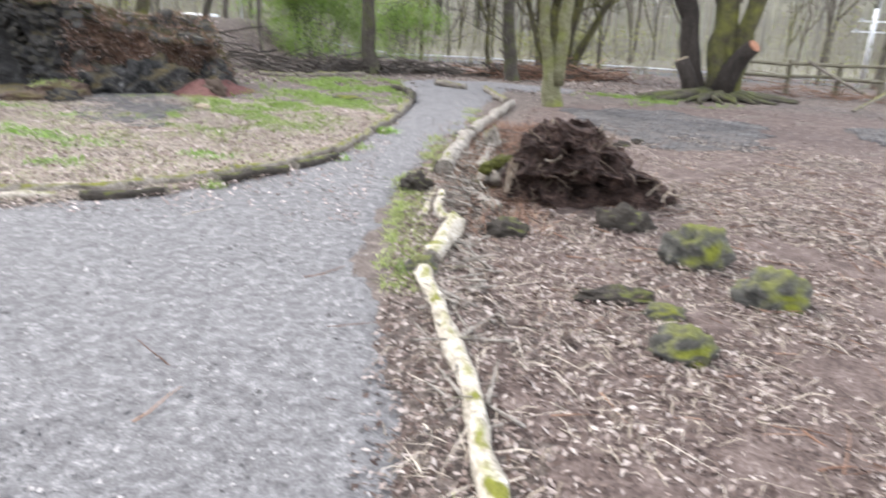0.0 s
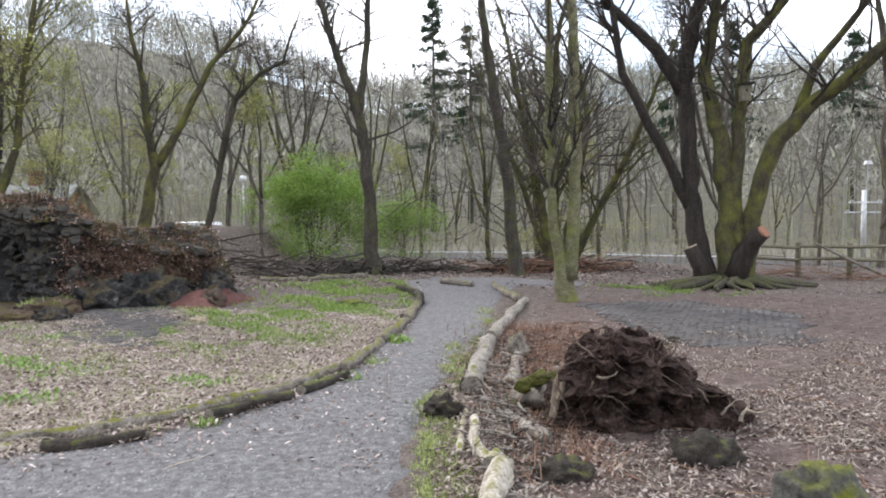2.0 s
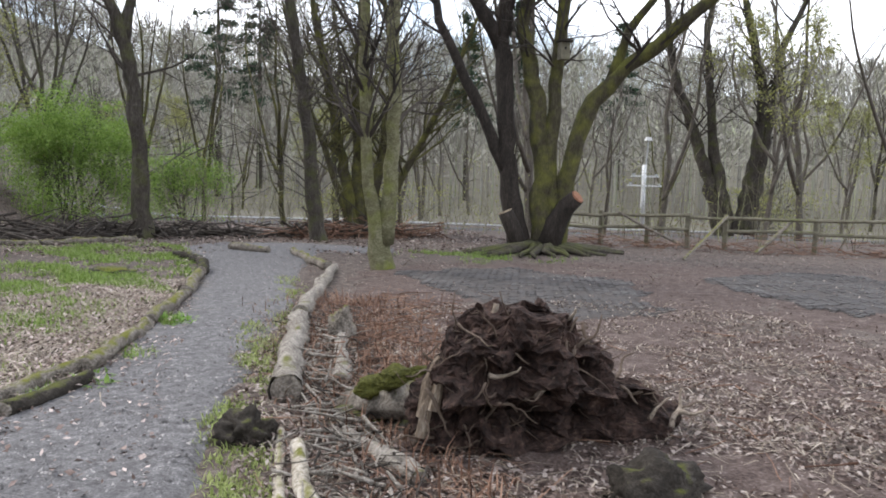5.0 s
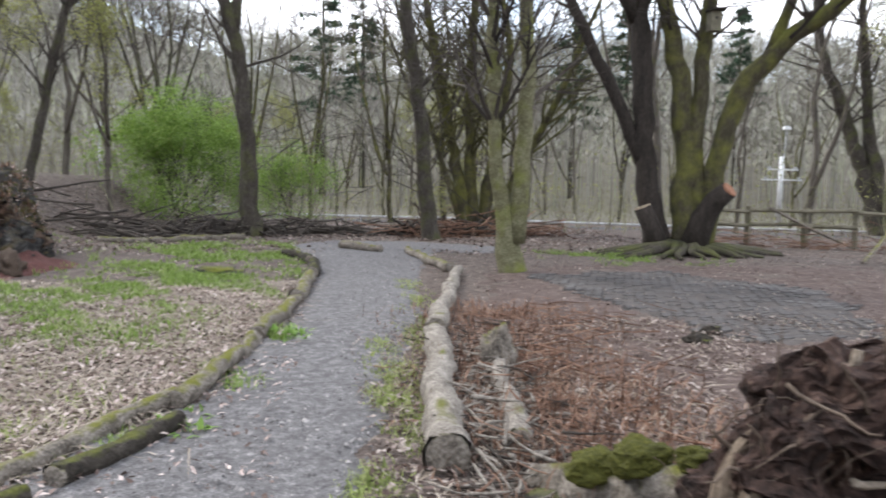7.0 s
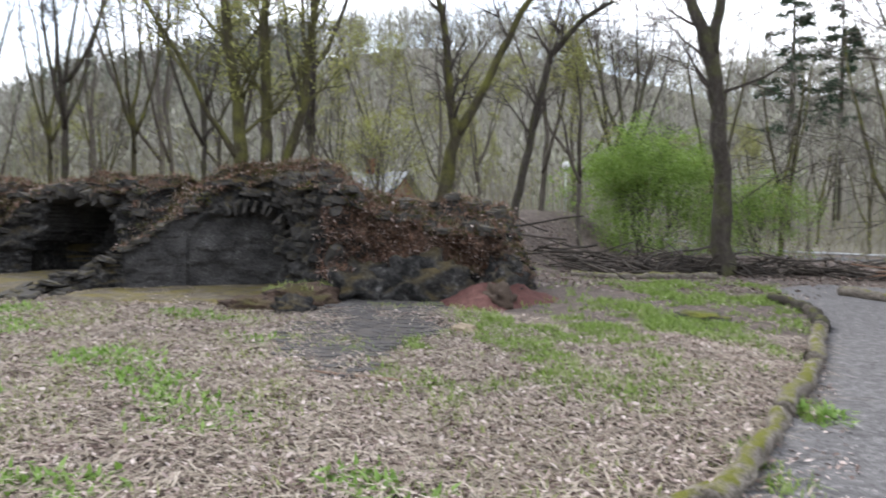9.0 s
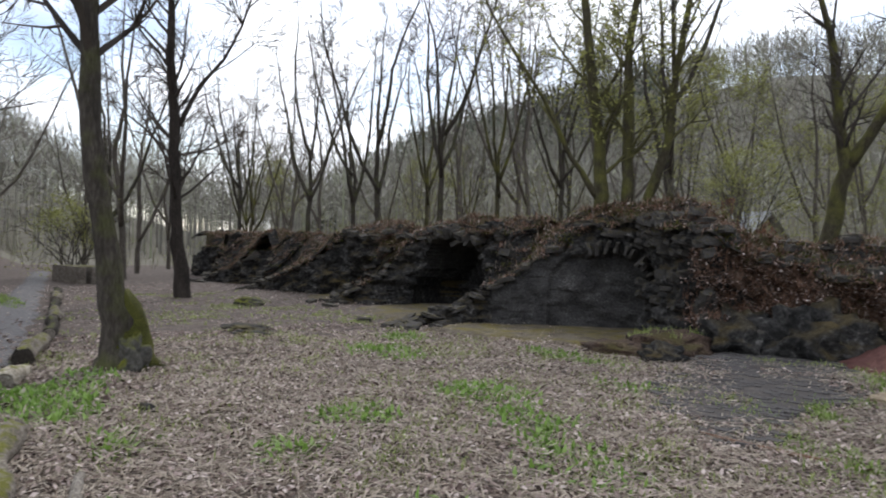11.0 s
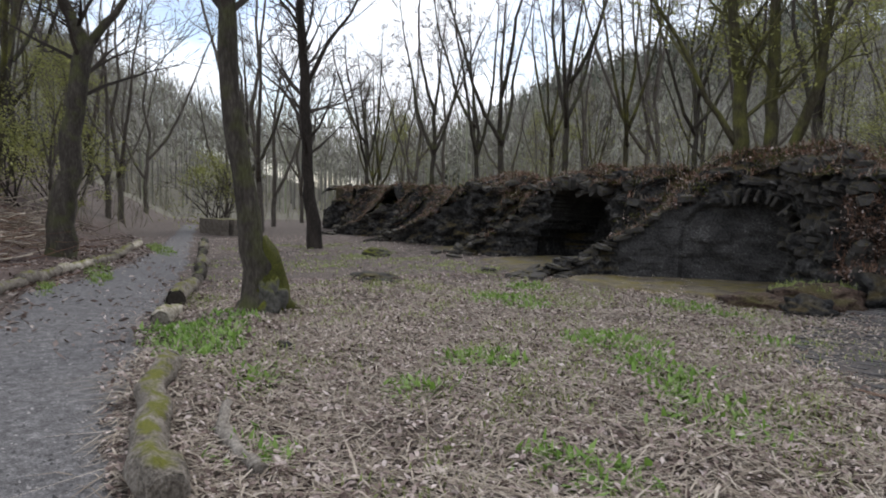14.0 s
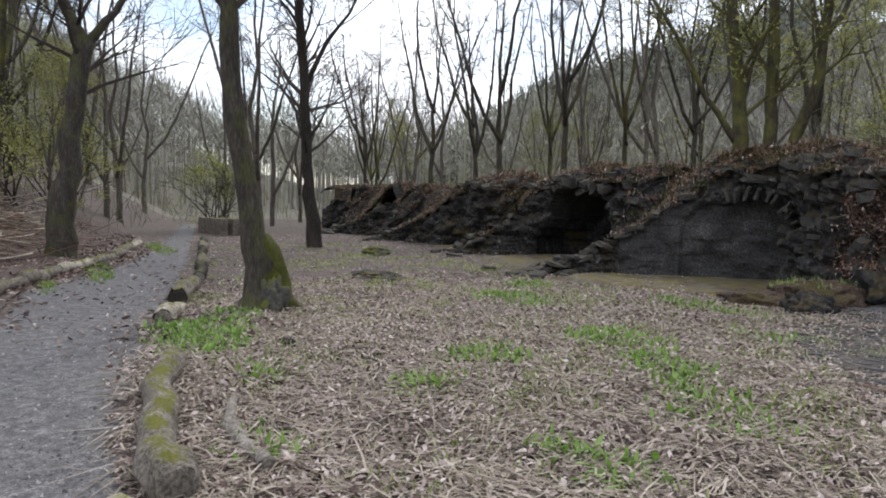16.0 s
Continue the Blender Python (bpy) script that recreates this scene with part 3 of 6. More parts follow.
def grow(m, p, d, length, r, depth, rng, kids=4, up=0.18, sides=4, tips=None):
    """A wandering, tapering branch with side branches."""
    n = 2 + depth
    pts, rad, q, dd = [p.copy()], [r], p.copy(), d.copy()
    for i in range(n):
        dd = bend(dd, 0.2, rng)
        dd = (dd + Vector((0, 0, up * 0.5))).normalized()
        q = q + dd * (length / n)
        pts.append(q.copy())
        rad.append(max(THIN, r * (1 - 0.8 * (i + 1) / n)))
    m.tube(pts, rad, 3, cap=False)
    if tips is not None and depth <= 1:
        tips.extend(pts[2:])
    if depth > 0:
        for _ in range(kids):
            f = rng.uniform(0.25, 0.95)
            i = min(n - 1, int(f * n))
            base = pts[i].lerp(pts[i + 1], f * n - i)
            ax = (pts[i + 1] - pts[i]).normalized()
            side = ax.cross(bend(Vector((0, 0, 1)), 1.0, rng))
            side = side.normalized() if side.length > 1e-3 else Vector((1, 0, 0))
            grow(m, base, (ax * rng.uniform(0.45, 0.9) + side * 0.75).normalized(), length * rng.uniform(0.4, 0.62), max(THIN, rad[i] * 0.55), depth - 1, rng, kids, up, sides, tips)


def bare_tree(name, x, y, stems, bark, twig, label, seed, top=4.0, branches=11, reach=2.4, low=0.45, group="", z0=0.0, flare=True, crown=True, kids=4, leaves=None, nleaf=0, thick=0.05, droop=0.18):
    """A leafless tree: each stem is a chain of (x, y, z, radius) from the tree's foot; the crown grows from the stems."""
    rng = random.Random(seed)
    tree = thing(name, x, y, z0, label, "tree", group)
    crown_m, tips = Mesher(), []
    for s, stem in enumerate(stems):
        pts, rad = [Vector(c[:3]) for c in stem], [c[3] for c in stem]
        if not crown:
            fine, fr = pts, rad
        else:
            # carry the stem on above its last known place
            d = (pts[-1] - pts[-2]).normalized()
            q, r0 = pts[-1].copy(), rad[-1]
            steps = 5
            for i in range(steps):
                d = (bend(d, 0.16, rng) + Vector((0, 0, 0.14))).normalized()
                q = q + d * (top / steps)
                pts.append(q.copy())
                rad.append(max(0.01, r0 * (1 - 0.85 * (i + 1) / steps)))
            fine, fr = pts, rad
        # finer steps with small kinks
        dense, dr = [], []
        for i in range(len(fine) - 1):
            cnt = max(2, int((fine[i + 1] - fine[i]).length / 0.35))
            for k in range(cnt):
                f = k / cnt
                j = 0.22 * fr[i]
                dense.append(fine[i].lerp(fine[i + 1], f) + Vector((rng.uniform(-j, j), rng.uniform(-j, j), 0)) * (1 if i or k else 0))
                rr = fr[i] * (1 - f) + fr[i + 1] * f
                dr.append(rr * (1 + rng.uniform(-0.05, 0.05)))
        dense.append(fine[-1])
        dr.append(fr[-1])
        if flare and s == 0:
            dense.insert(0, dense[0] - Vector((0, 0, 0.12)))
            dr.insert(0, dr[0] * 1.25)
            dr[1] *= 1.05
        m = Mesher()
        m.tube(dense, dr, 11 if dr[0] > 0.1 else 7, wob=0.06, rng=rng)
        part("trunk" if s == 0 else "limb", m, bark, tree, smooth=True)
        if crown:
            total = len(dense)
            for _ in range(int(branches * 1.5)):
                i = min(total - 2, int(total * rng.uniform(low, 0.98)))
                ax = (dense[i + 1] - dense[i]).normalized()
                side = Vector((rng.uniform(-1, 1), rng.uniform(-1, 1), rng.uniform(0.0, 0.6))).normalized()
                frac = i / total
                grow(crown_m, dense[i], (ax * rng.uniform(0.3, 0.9) + side).normalized(), reach * rng.uniform(0.55, 1.15) * (1.25 - 0.7 * frac), max(0.01, min(dr[i] * 0.5, thick)), 2, rng, kids, droop, tips=tips)
    if crown:
        part("crown", crown_m, twig, tree, "bare twigs of the crown")
    if leaves and tips:
        lm = Mesher()
        for _ in range(nleaf):
            c = rng.choice(tips) + Vector((rng.gauss(0, 0.12), rng.gauss(0, 0.12), rng.gauss(0, 0.1)))
            leaf(lm, c, rng.uniform(0.025, 0.06), rng)
        part("foliage", lm, leaves, tree, "small fresh leaves")
    return tree


def leaf(m, c, s, rng, flat=0.0):
    """One small pointed leaf, folded along its middle."""
    a = Vector((rng.uniform(-1, 1), rng.uniform(-1, 1), rng.uniform(-1, 1) * (1 - flat))).normalized()
    b = a.cross(bend(Vector((0, 0, 1)), 0.5 if flat else 1.5, rng))
    b = b.normalized() if b.length > 1e-3 else Vector((0, 1, 0))
    n = a.cross(b)
    k = len(m.v)
    m.v.extend((c - a * s, c + b * (s * 0.55) + n * (s * 0.22), c + a * s, c - b * (s * 0.55) + n * (s * 0.22)))
    m.f.append((k, k + 1, k + 2))
    m.f.append((k, k + 2, k + 3))


FORKED = [[(0, 0, 0, 0.279), (-0.1, -0.01, 2.12, 0.2), (-0.27, -0.03, 4.25, 0.19), (-0.48, -0.06, 5.37, 0.17), (-0.82, -0.11, 6.31, 0.13), (-1.2, -0.18, 7.37, 0.11)], [(-0.42, -0.05, 5.1, 0.14), (-0.21, -0.02, 6.53, 0.12), (-0.12, -0.01, 7.5, 0.1)]]
bare_tree("tree", -2.55, 23.82, FORKED, BARK, TWIG, "tall bare tree with a forked dark trunk beside the path", 11, 4.5, 20, 2.2, 0.4)
bare_tree("tree", 2.02, 23.0, [[(0, 0, 0, 0.235), (-0.25, 0.03, 2.24, 0.185), (-0.51, 0.05, 4.38, 0.168), (-0.82, 0.07, 6.32, 0.15), (-1.01, 0.07, 7.59, 0.13)]], BARK, TWIG, "straight bare tree with low drooping side branches", 12, 4.5, 34, 3.0, 0.14, thick=0.02, droop=-0.12)
bare_tree("tree", 2.3, 16.13, [[(0, 0, 0, 0.235), (-0.1, 0.02, 0.69, 0.19), (-0.31, 0.05, 1.54, 0.112), (-0.39, 0.07, 3.56, 0.102), (-0.39, 0.07, 5.77, 0.08)], [(0.04, -0.01, 0.5, 0.17), (0.12, -0.02, 1.55, 0.135), (0.15, -0.03, 3.01, 0.12), (0.08, -0.02, 5.78, 0.1)]], BIRCH, TWIG, "twin-stemmed young tree with smooth grey-green bark", 13, 4.0, 15, 1.9, 0.25)
BIG = [[(-0.3, 0.12, 0, 0.3), (-0.65, 0.26, 2.17, 0.22), (-0.72, 0.28, 3.95, 0.23), (-0.88, 0.33, 5.28, 0.22), (-0.6, 0.24, 7.17, 0.18)], [(-0.87, 0.33, 5.1, 0.2), (-1.55, 0.52, 6.3, 0.165), (-2.38, 0.68, 7.15, 0.135)], [(-0.6, 0.27, 1.9, 0.17), (-1.54, 0.52, 3.94, 0.137), (-2.41, 0.69, 5.69, 0.106), (-2.63, 0.72, 7.14, 0.09)]]
BIGM = [[(0.1, -0.04, 0, 0.34), (0.04, -0.02, 2.48, 0.24), (-0.22, 0.09, 4.25, 0.21), (-0.53, 0.21, 5.57, 0.168), (-0.26, 0.11, 7.02, 0.138)], [(0.3, -0.1, 0.0, 0.22), (0.23, -0.1, 2.78, 0.19), (0.29, -0.13, 4.54, 0.16), (0.42, -0.2, 6.27, 0.153), (1.07, -0.55, 7.09, 0.122)], [(0.4, -0.16, 0.0, 0.27), (0.69, -0.33, 2.49, 0.22), (1.13, -0.58, 3.8, 0.22), (1.57, -0.87, 4.44, 0.19), (2.49, -1.58, 5.28, 0.166), (3.26, -2.34, 6.24, 0.135), (3.57, -2.69, 6.69, 0.104)]]
BIGX = [[(1.46, -0.79, 4.3, 0.15), (1.75, -0.99, 5.48, 0.107), (2.62, -1.7, 6.89, 0.068)]]
bare_tree("tree", 7.11, 19.73, BIGM + BIGX, MOSSBARK, TWIG, "huge mossy many-stemmed tree with spreading bare limbs", 14, 3.2, 17, 2.4, 0.4, flare=False)
bare_tree("tree", 7.0, 19.85, BIG, DARKBARK, TWIG, "dark rough-barked stems beside the mossy tree", 15, 3.2, 17, 2.3, 0.4, flare=False)
GROUP = [[(-0.21, 0.04, 0, 0.266), (-0.75, 0.13, 2.78, 0.16), (-1.6, 0.22, 7.02, 0.106)], [(-0.07, 0.01, 0, 0.23), (-0.25, 0.05, 3.66, 0.16), (-0.12, 0.02, 7.06, 0.124)], [(0.17, -0.04, 0, 0.23), (0.62, -0.15, 2.8, 0.16), (0.97, -0.26, 5.38, 0.124), (0.68, -0.17, 7.06, 0.089)], [(0.34, -0.08, 0, 0.177), (1.47, -0.42, 2.3, 0.124), (2.51, -0.87, 4.51, 0.097), (3.12, -1.19, 6.3, 0.061)], [(-0.35, 0.07, 0.1, 0.142), (-1.27, 0.2, 2.77, 0.088), (-2.18, 0.25, 5.31, 0.071)]]
bare_tree("tree", 3.93, 26.7, GROUP, MOSSBARK, MOSSTWIG, "clump of mossy stems rising from one stool", 16, 3.5, 20, 2.4, 0.2)
SPREAD = [[(-0.3, 0.26, 0, 0.34), (-1.24, 0.89, 3.59, 0.237), (-2.31, 1.54, 6.91, 0.157), (-2.63, 1.71, 9.74, 0.118)], [(-0.17, 0.13, 0, 0.316), (-0.81, 0.61, 4.06, 0.197), (-1.17, 0.85, 8.26, 0.132), (-0.97, 0.72, 9.85, 0.105)], [(0.15, -0.12, 0, 0.342), (0.61, -0.51, 3.59, 0.263), (0.64, -0.54, 5.85, 0.184), (0.05, -0.04, 9.06, 0.145), (-0.08, 0.07, 10.42, 0.105)], [(0.39, -0.32, 0, 0.316), (0.84, -0.72, 4.49, 0.171), (1.01, -0.88, 7.39, 0.145), (1.5, -1.35, 8.86, 0.105)]]
bare_tree("tree", 19.89, 27.88, SPREAD, BARK, TWIG, "large bare tree with four stems behind the fence", 17, 4.0, 18, 2.6, 0.3)
bare_tree("tree", 21.5, 21.5, [[(0, 0, 0, 0.36), (0.2, 0, 1.6, 0.3), (0.9, -0.5, 2.9, 0.28), (2.4, -1.6, 3.9, 0.24)]], MOSSBARK, TWIG, "leaning mossy trunk beside the fence", 18, 5, 9, 2.4, 0.5)
mossy = bare_tree("tree", -10.11, 7.94, [[(0, 0, 0, 0.29), (-0.01, -0.02, 0.14, 0.235), (0.0, -0.03, 0.35, 0.2), (-0.02, -0.09, 0.71, 0.15), (-0.04, -0.21, 1.6, 0.124), (-0.06, -0.32, 2.6, 0.111), (-0.07, -0.38, 3.33, 0.105)]], BARK, TWIG, "leaning tree with a mossy swollen foot beside the path", 19, 6.5, 14, 2.0, 0.4)
FOOT = Mesher()
FOOT.tube([(0.02, 0.12, -0.02), (0.02, 0.11, 0.1), (0.01, 0.09, 0.28), (0.0, 0.05, 0.5), (-0.01, 0.01, 0.66), (-0.02, -0.04, 0.85)], [0.33, 0.27, 0.22, 0.19, 0.16, 0.1], 16, wob=0.22, rng=random.Random(6))
part("moss", FOOT, CUSHION, mossy, "thick yellow-green moss", True)
bare_tree("tree", -20.06, 11.55, [[(0, 0, 0, 0.21), (-0.05, -0.17, 1.76, 0.15), (-0.09, -0.31, 4.66, 0.122), (-0.11, -0.42, 6.07, 0.106)], [(-0.08, -0.28, 4.2, 0.076), (0.08, 0.27, 5.41, 0.053), (0.28, 0.81, 6.15, 0.038)]], DARKBARK, TWIG, "slender dark bare tree on the level ground", 20, 5.0, 26, 2.4, 0.28)
bare_tree("tree", -18.28, 5.64, [[(0, 0, -0.05, 0.315), (0, 0.2, 1.8, 0.223), (0, 0.32, 3.27, 0.184), (0, 0.51, 4.4, 0.171), (0, 0.25, 4.92, 0.105)], [(0, 0.51, 4.3, 0.118), (0.01, 0.8, 4.72, 0.092), (0.04, 1.06, 5.03, 0.066)]], BARK, TWIG, "bare tree with a brown trunk at the path's edge", 21, 5.0, 16, 2.4, 0.4)
TRIO = [[(-0.05, -0.04, -0.3, 0.16), (-0.05, -0.04, 0.9, 0.145), (-0.11, -0.1, 2.4, 0.109), (-0.26, -0.24, 3.95, 0.09), (-0.36, -0.34, 5.4, 0.072)], [(0.3, 0.25, -0.3, 0.13), (0.37, 0.3, 0.9, 0.121), (0.37, 0.31, 2.35, 0.109), (0.34, 0.28, 3.93, 0.084), (0.51, 0.41, 5.4, 0.06)], [(0.4, 0.3, -0.3, 0.12), (0.76, 0.58, 1.14, 0.108), (1.0, 0.74, 1.98, 0.084), (1.09, 0.79, 3.2, 0.072), (1.38, 0.95, 5.3, 0.054)], [(-0.05, -0.05, 0.8, 0.08), (-0.49, -0.47, 1.72, 0.054), (-0.87, -0.89, 2.9, 0.042), (-1.41, -1.64, 4.3, 0.03)]]
bare_tree("tree", -11.48, 17.42, TRIO, MOSSBARK, MOSSTWIG, "three-stemmed mossy tree growing on the ruin", 22, 3.0, 11, 1.9, 0.2, z0=1.66, leaves=BUDS, nleaf=4200)
LEAN = [[(-0.06, -0.03, -0.2, 0.2), (-0.06, -0.03, 0.3, 0.186), (0.22, 0.1, 1.8, 0.157), (0.09, 0.04, 2.9, 0.114), (-0.04, -0.02, 4.5, 0.086), (-0.29, -0.14, 5.6, 0.057)], [(0.2, 0.09, 1.75, 0.143), (0.81, 0.33, 2.85, 0.114), (1.75, 0.6, 4.9, 0.085), (2.62, 0.75, 5.95, 0.064)]]
bare_tree("tree", -9.11, 22.22, LEAN, MOSSBARK, TWIG, "leaning forked tree with moss on its foot behind the ruin", 23, 2.5, 20, 1.9, 0.3, z0=1.55)
bare_tree("tree", -8.15, 24.44, [[(-0.1, 0, 0, 0.14), (0, 0, 1.02, 0.125), (0.55, 0.18, 3.9, 0.11), (0.97, 0.29, 5.73, 0.094), (1.83, 0.46, 6.68, 0.07), (2.55, 0.54, 7.04, 0.047), (2.78, 0.55, 7.81, 0.039)]], BARK, TWIG, "slender crooked tree arching to one side", 24, 1.5, 20, 1.7, 0.25)
RED = Mesher()
RED.tube([(0.1, -0.05, 0), (0.28, -0.14, 0.75), (0.48, -0.3, 1.18), (0.64, -0.55, 1.42)], [0.34, 0.26, 0.22, 0.19], 12, wob=0.06, rng=random.Random(3))
stub = thing("cut_stump", 7.11, 19.45, 0, "thick sawn limb with a reddish cut end", "stump")
part("trunk", RED, DARKBARK, stub, smooth=True)
RED = Mesher()
RED.tube([(0.632, -0.54, 1.41), (0.652, -0.568, 1.437)], [0.185, 0.165], 12)
part("cut_face", RED, REDCUT, stub, "reddish sawn end")
RED = Mesher()
RED.tube([(0, 0, -0.1), (-0.2, 0.06, 0.5), (-0.42, 0.12, 1.0)], [0.25, 0.21, 0.19], 11, wob=0.06, rng=random.Random(4))
stub = thing("cut_stump", 6.62, 19.6, 0, "sawn stem with a pale cut top", "stump")
part("trunk", RED, DARKBARK, stub, smooth=True)
RED = Mesher()
RED.tube([(-0.415, 0.118, 0.99), (-0.43, 0.125, 1.03)], [0.18, 0.17], 11)
part("cut_face", RED, CUT, stub, "pale sawn end")


THIN = 0.0065


def wood_tree(seed, height, forks, twig, bark, leaves=None, nleaf=0, label="bare grey-brown tree of the surrounding wood"):
    """A tree of the wood behind, its trunk forking low into rising limbs; built once and copied."""
    rng = random.Random(seed)
    fork = height * rng.uniform(0.16, 0.34)
    r = height * 0.0115 * rng.uniform(0.85, 1.15)
    lx, ly = rng.uniform(-0.07, 0.07), rng.uniform(-0.07, 0.07)
    lead = []
    for i in range(6):
        z = height * 0.62 * i / 5
        lead.append((lx * z + rng.uniform(-0.12, 0.12) * i / 2, ly * z + rng.uniform(-0.12, 0.12) * i / 2, z, r * (1 - 0.13 * i)))
    chains, turn = [lead], rng.uniform(0, 6.28)
    for k in range(forks):
        z = fork * rng.uniform(0.75, 1.6)
        a, out = turn + 6.28 * k / forks + rng.uniform(-0.7, 0.7), rng.uniform(0.18, 0.6)
        x, y, chain = lx * z, ly * z, []
        length = height * rng.uniform(0.36, 0.5)
        for i in range(5):
            f = i / 4
            chain.append((x + math.cos(a) * out * length * f ** 0.8 + rng.uniform(-0.15, 0.15) * f, y + math.sin(a) * out * length * f ** 0.8 + rng.uniform(-0.15, 0.15) * f, z + length * f * (0.75 + 0.25 * f), r * (0.68 - 0.34 * f)))
        chains.append(chain)
    return bare_tree("woodland_tree", 0, -60, chains, bark, twig, label, seed, height * 0.3, 5, height * 0.19, 0.3, "trees of the wood", thick=0.026, kids=5, leaves=leaves, nleaf=nleaf)


PROTOS = [wood_tree(31, 12, 1, GREYTWIG, GREYBARK), wood_tree(32, 13, 2, GREYTWIG, GREYBARK), wood_tree(33, 11, 4, TWIG, BARK, label="bare tree of the wood with several limbs"), wood_tree(34, 10, 3, GREYTWIG, MOSSBARK, label="bare mossy tree of the surrounding wood"), wood_tree(35, 12, 3, TWIG, BARK), wood_tree(36, 8, 3, GREYTWIG, GREYBARK, BUDS, 5200, "young tree with first yellow-green leaves")]
taken = [(-2.55, 23.8), (2, 23), (2.3, 16), (7, 19.7), (3.9, 26.7), (19.9, 27.9), (-10, 8), (-20, 11.5), (-18.3, 5.6), (-11.5, 17.4), (-9, 22), (-8, 24.4), (21.5, 21.5)]


def free(x, y, gap):
    return all((x - a) ** 2 + (y - b) ** 2 > gap * gap for a, b in taken)


def plant(x, y, k=None, s=None, rng=random.Random(77)):
    taken.append((x, y))
    k = rng.choice((0, 0, 1, 1, 2, 3, 3, 1, 5, 5)) if k is None else k
    t = copy_thing(PROTOS[k], pose(x, y, gzf(x, y) - 0.05, 0, 0, rng.uniform(0, 360)))
    t.scale = [s or rng.uniform(0.8, 1.2)] * 3


# trees of the level ground and bank top that stand out one by one
for x, y, k, s in [(-23.7, 18.6, 2, 0.75), (-24.8, 20.2, 4, 0.85), (-20.4, 19.7, 2, 0.85), (-18.2, 20.4, 3, 0.75), (-16.2, 21.0, 2, 0.65), (-14.4, 24.0, 4, 0.9), (-33.4, 7.4, 1, 0.9), (-32.4, 6.9, 0, 0.95), (-43, 9.0, 1, 0.9), (-43.5, 13.3, 0, 0.9), (-30, 12.3, 1, 1.0), (-34.5, 12.6, 4, 0.9), (-36, 14.2, 0, 1.0), (-24.0, 5.2, 5, 0.6), (-29.5, 19.5, 4, 0.8), (-37, 19.5, 2, 0.9), (-41, 17, 1, 0.8), (-27, 24, 3, 0.9), (-7.0, 27.5, 5, 0.8), (-13.5, 19.8, 5, 0.7), (-19.6, 36.2, 5, 1.15)]:
    plant(x, y, k, s)
rng = random.Random(5)
count = 0
while count < 92:
    a, r = rng.uniform(-2.05, 1.0), rng.uniform(24, 66)
    x, y = -2 + r * math.sin(a), 6 + r * math.cos(a)
    if -1.5 < a < -1.0 and r > 40 and rng.random() < 0.75:
        continue
    road = abs((x + 2.1) * 0.42 + (y - 47.3) * 0.9) < 4.5
    if road or not free(x, y, 2.2) or (abs(x - 0.5) < 3.2 and y < 30) or (-40 < x < -6 and y < 19.2 and y > 8) or (x < -6 and y > 5 + (-x - 12) * 0.2 - 1.5 and y < 19.2) or (4 < x < 16 and y < 26 and y > 16):
        continue
    plant(x, y)
    count += 1
for _ in range(16):
    x, y = rng.uniform(-46, -21), rng.uniform(-6, 6.0)
    if y < 5 + (-x - 12) * 0.2 - 2.2 and free(x, y, 1.8):
        plant(x, y, rng.choice((2, 4, 4)))
for p in PROTOS:
    x, y = -30 + 9 * PROTOS.index(p), -14 - PROTOS.index(p)
    p.matrix_basis = pose(x, y, gzf(x, y) - 0.05)


def far_woods():
    """Woods on the hillsides: thousands of small bare crowns, coloured pale to paint in haze."""
    g = np.random.default_rng(8)
    n = 7800
    az, r = g.uniform(-2.3, 1.25, n), 64 + 170 * g.uniform(0, 1, n) ** 0.95
    x, y = -2 + r * np.sin(az), 6 + r * np.cos(az)
    z = gz(x, y)
    h = g.uniform(8, 15, n)
    V, F = [], []
    for i in range(n):
        b = np.array([x[i], y[i], z[i]])
        k = len(V)
        w = 0.1
        a = g.uniform(0, 3.14)
        e = np.array([math.cos(a) * w, math.sin(a) * w, 0])
        V += [b - e - (0, 0, 0.5), b + e - (0, 0, 0.5), b + (0, 0, h[i])]
        F.append((k, k + 1, k + 2))
        m = 42
        u = g.normal(0, 1, (m, 3))
        u /= np.linalg.norm(u, axis=1)[:, None]
        c = b + (0, 0, h[i] * 0.62) + u * (g.uniform(0.25, 1.0, m)[:, None]) * (h[i] * 0.24, h[i] * 0.24, h[i] * 0.38)
        way = u * 0.7 + g.normal(0, 0.35, (m, 3)) + (0, 0, 0.7)
        ln = g.uniform(0.8, 2.0, m)
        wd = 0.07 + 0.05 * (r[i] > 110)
        for j in range(m):
            s = np.array([-way[j, 1], way[j, 0], 0.3]) * wd
            k = len(V)
            V += [c[j] - s, c[j] + s, c[j] + way[j] * ln[j]]
            F.append((k, k + 1, k + 2))
    m = Mesher()
    m.v, m.f = V, F
    return solid("far_woods", m, HAZYTREE, "bare grey-brown woods covering the far hillsides, haze put into their colour", "woods", kind="stuff")


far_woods()


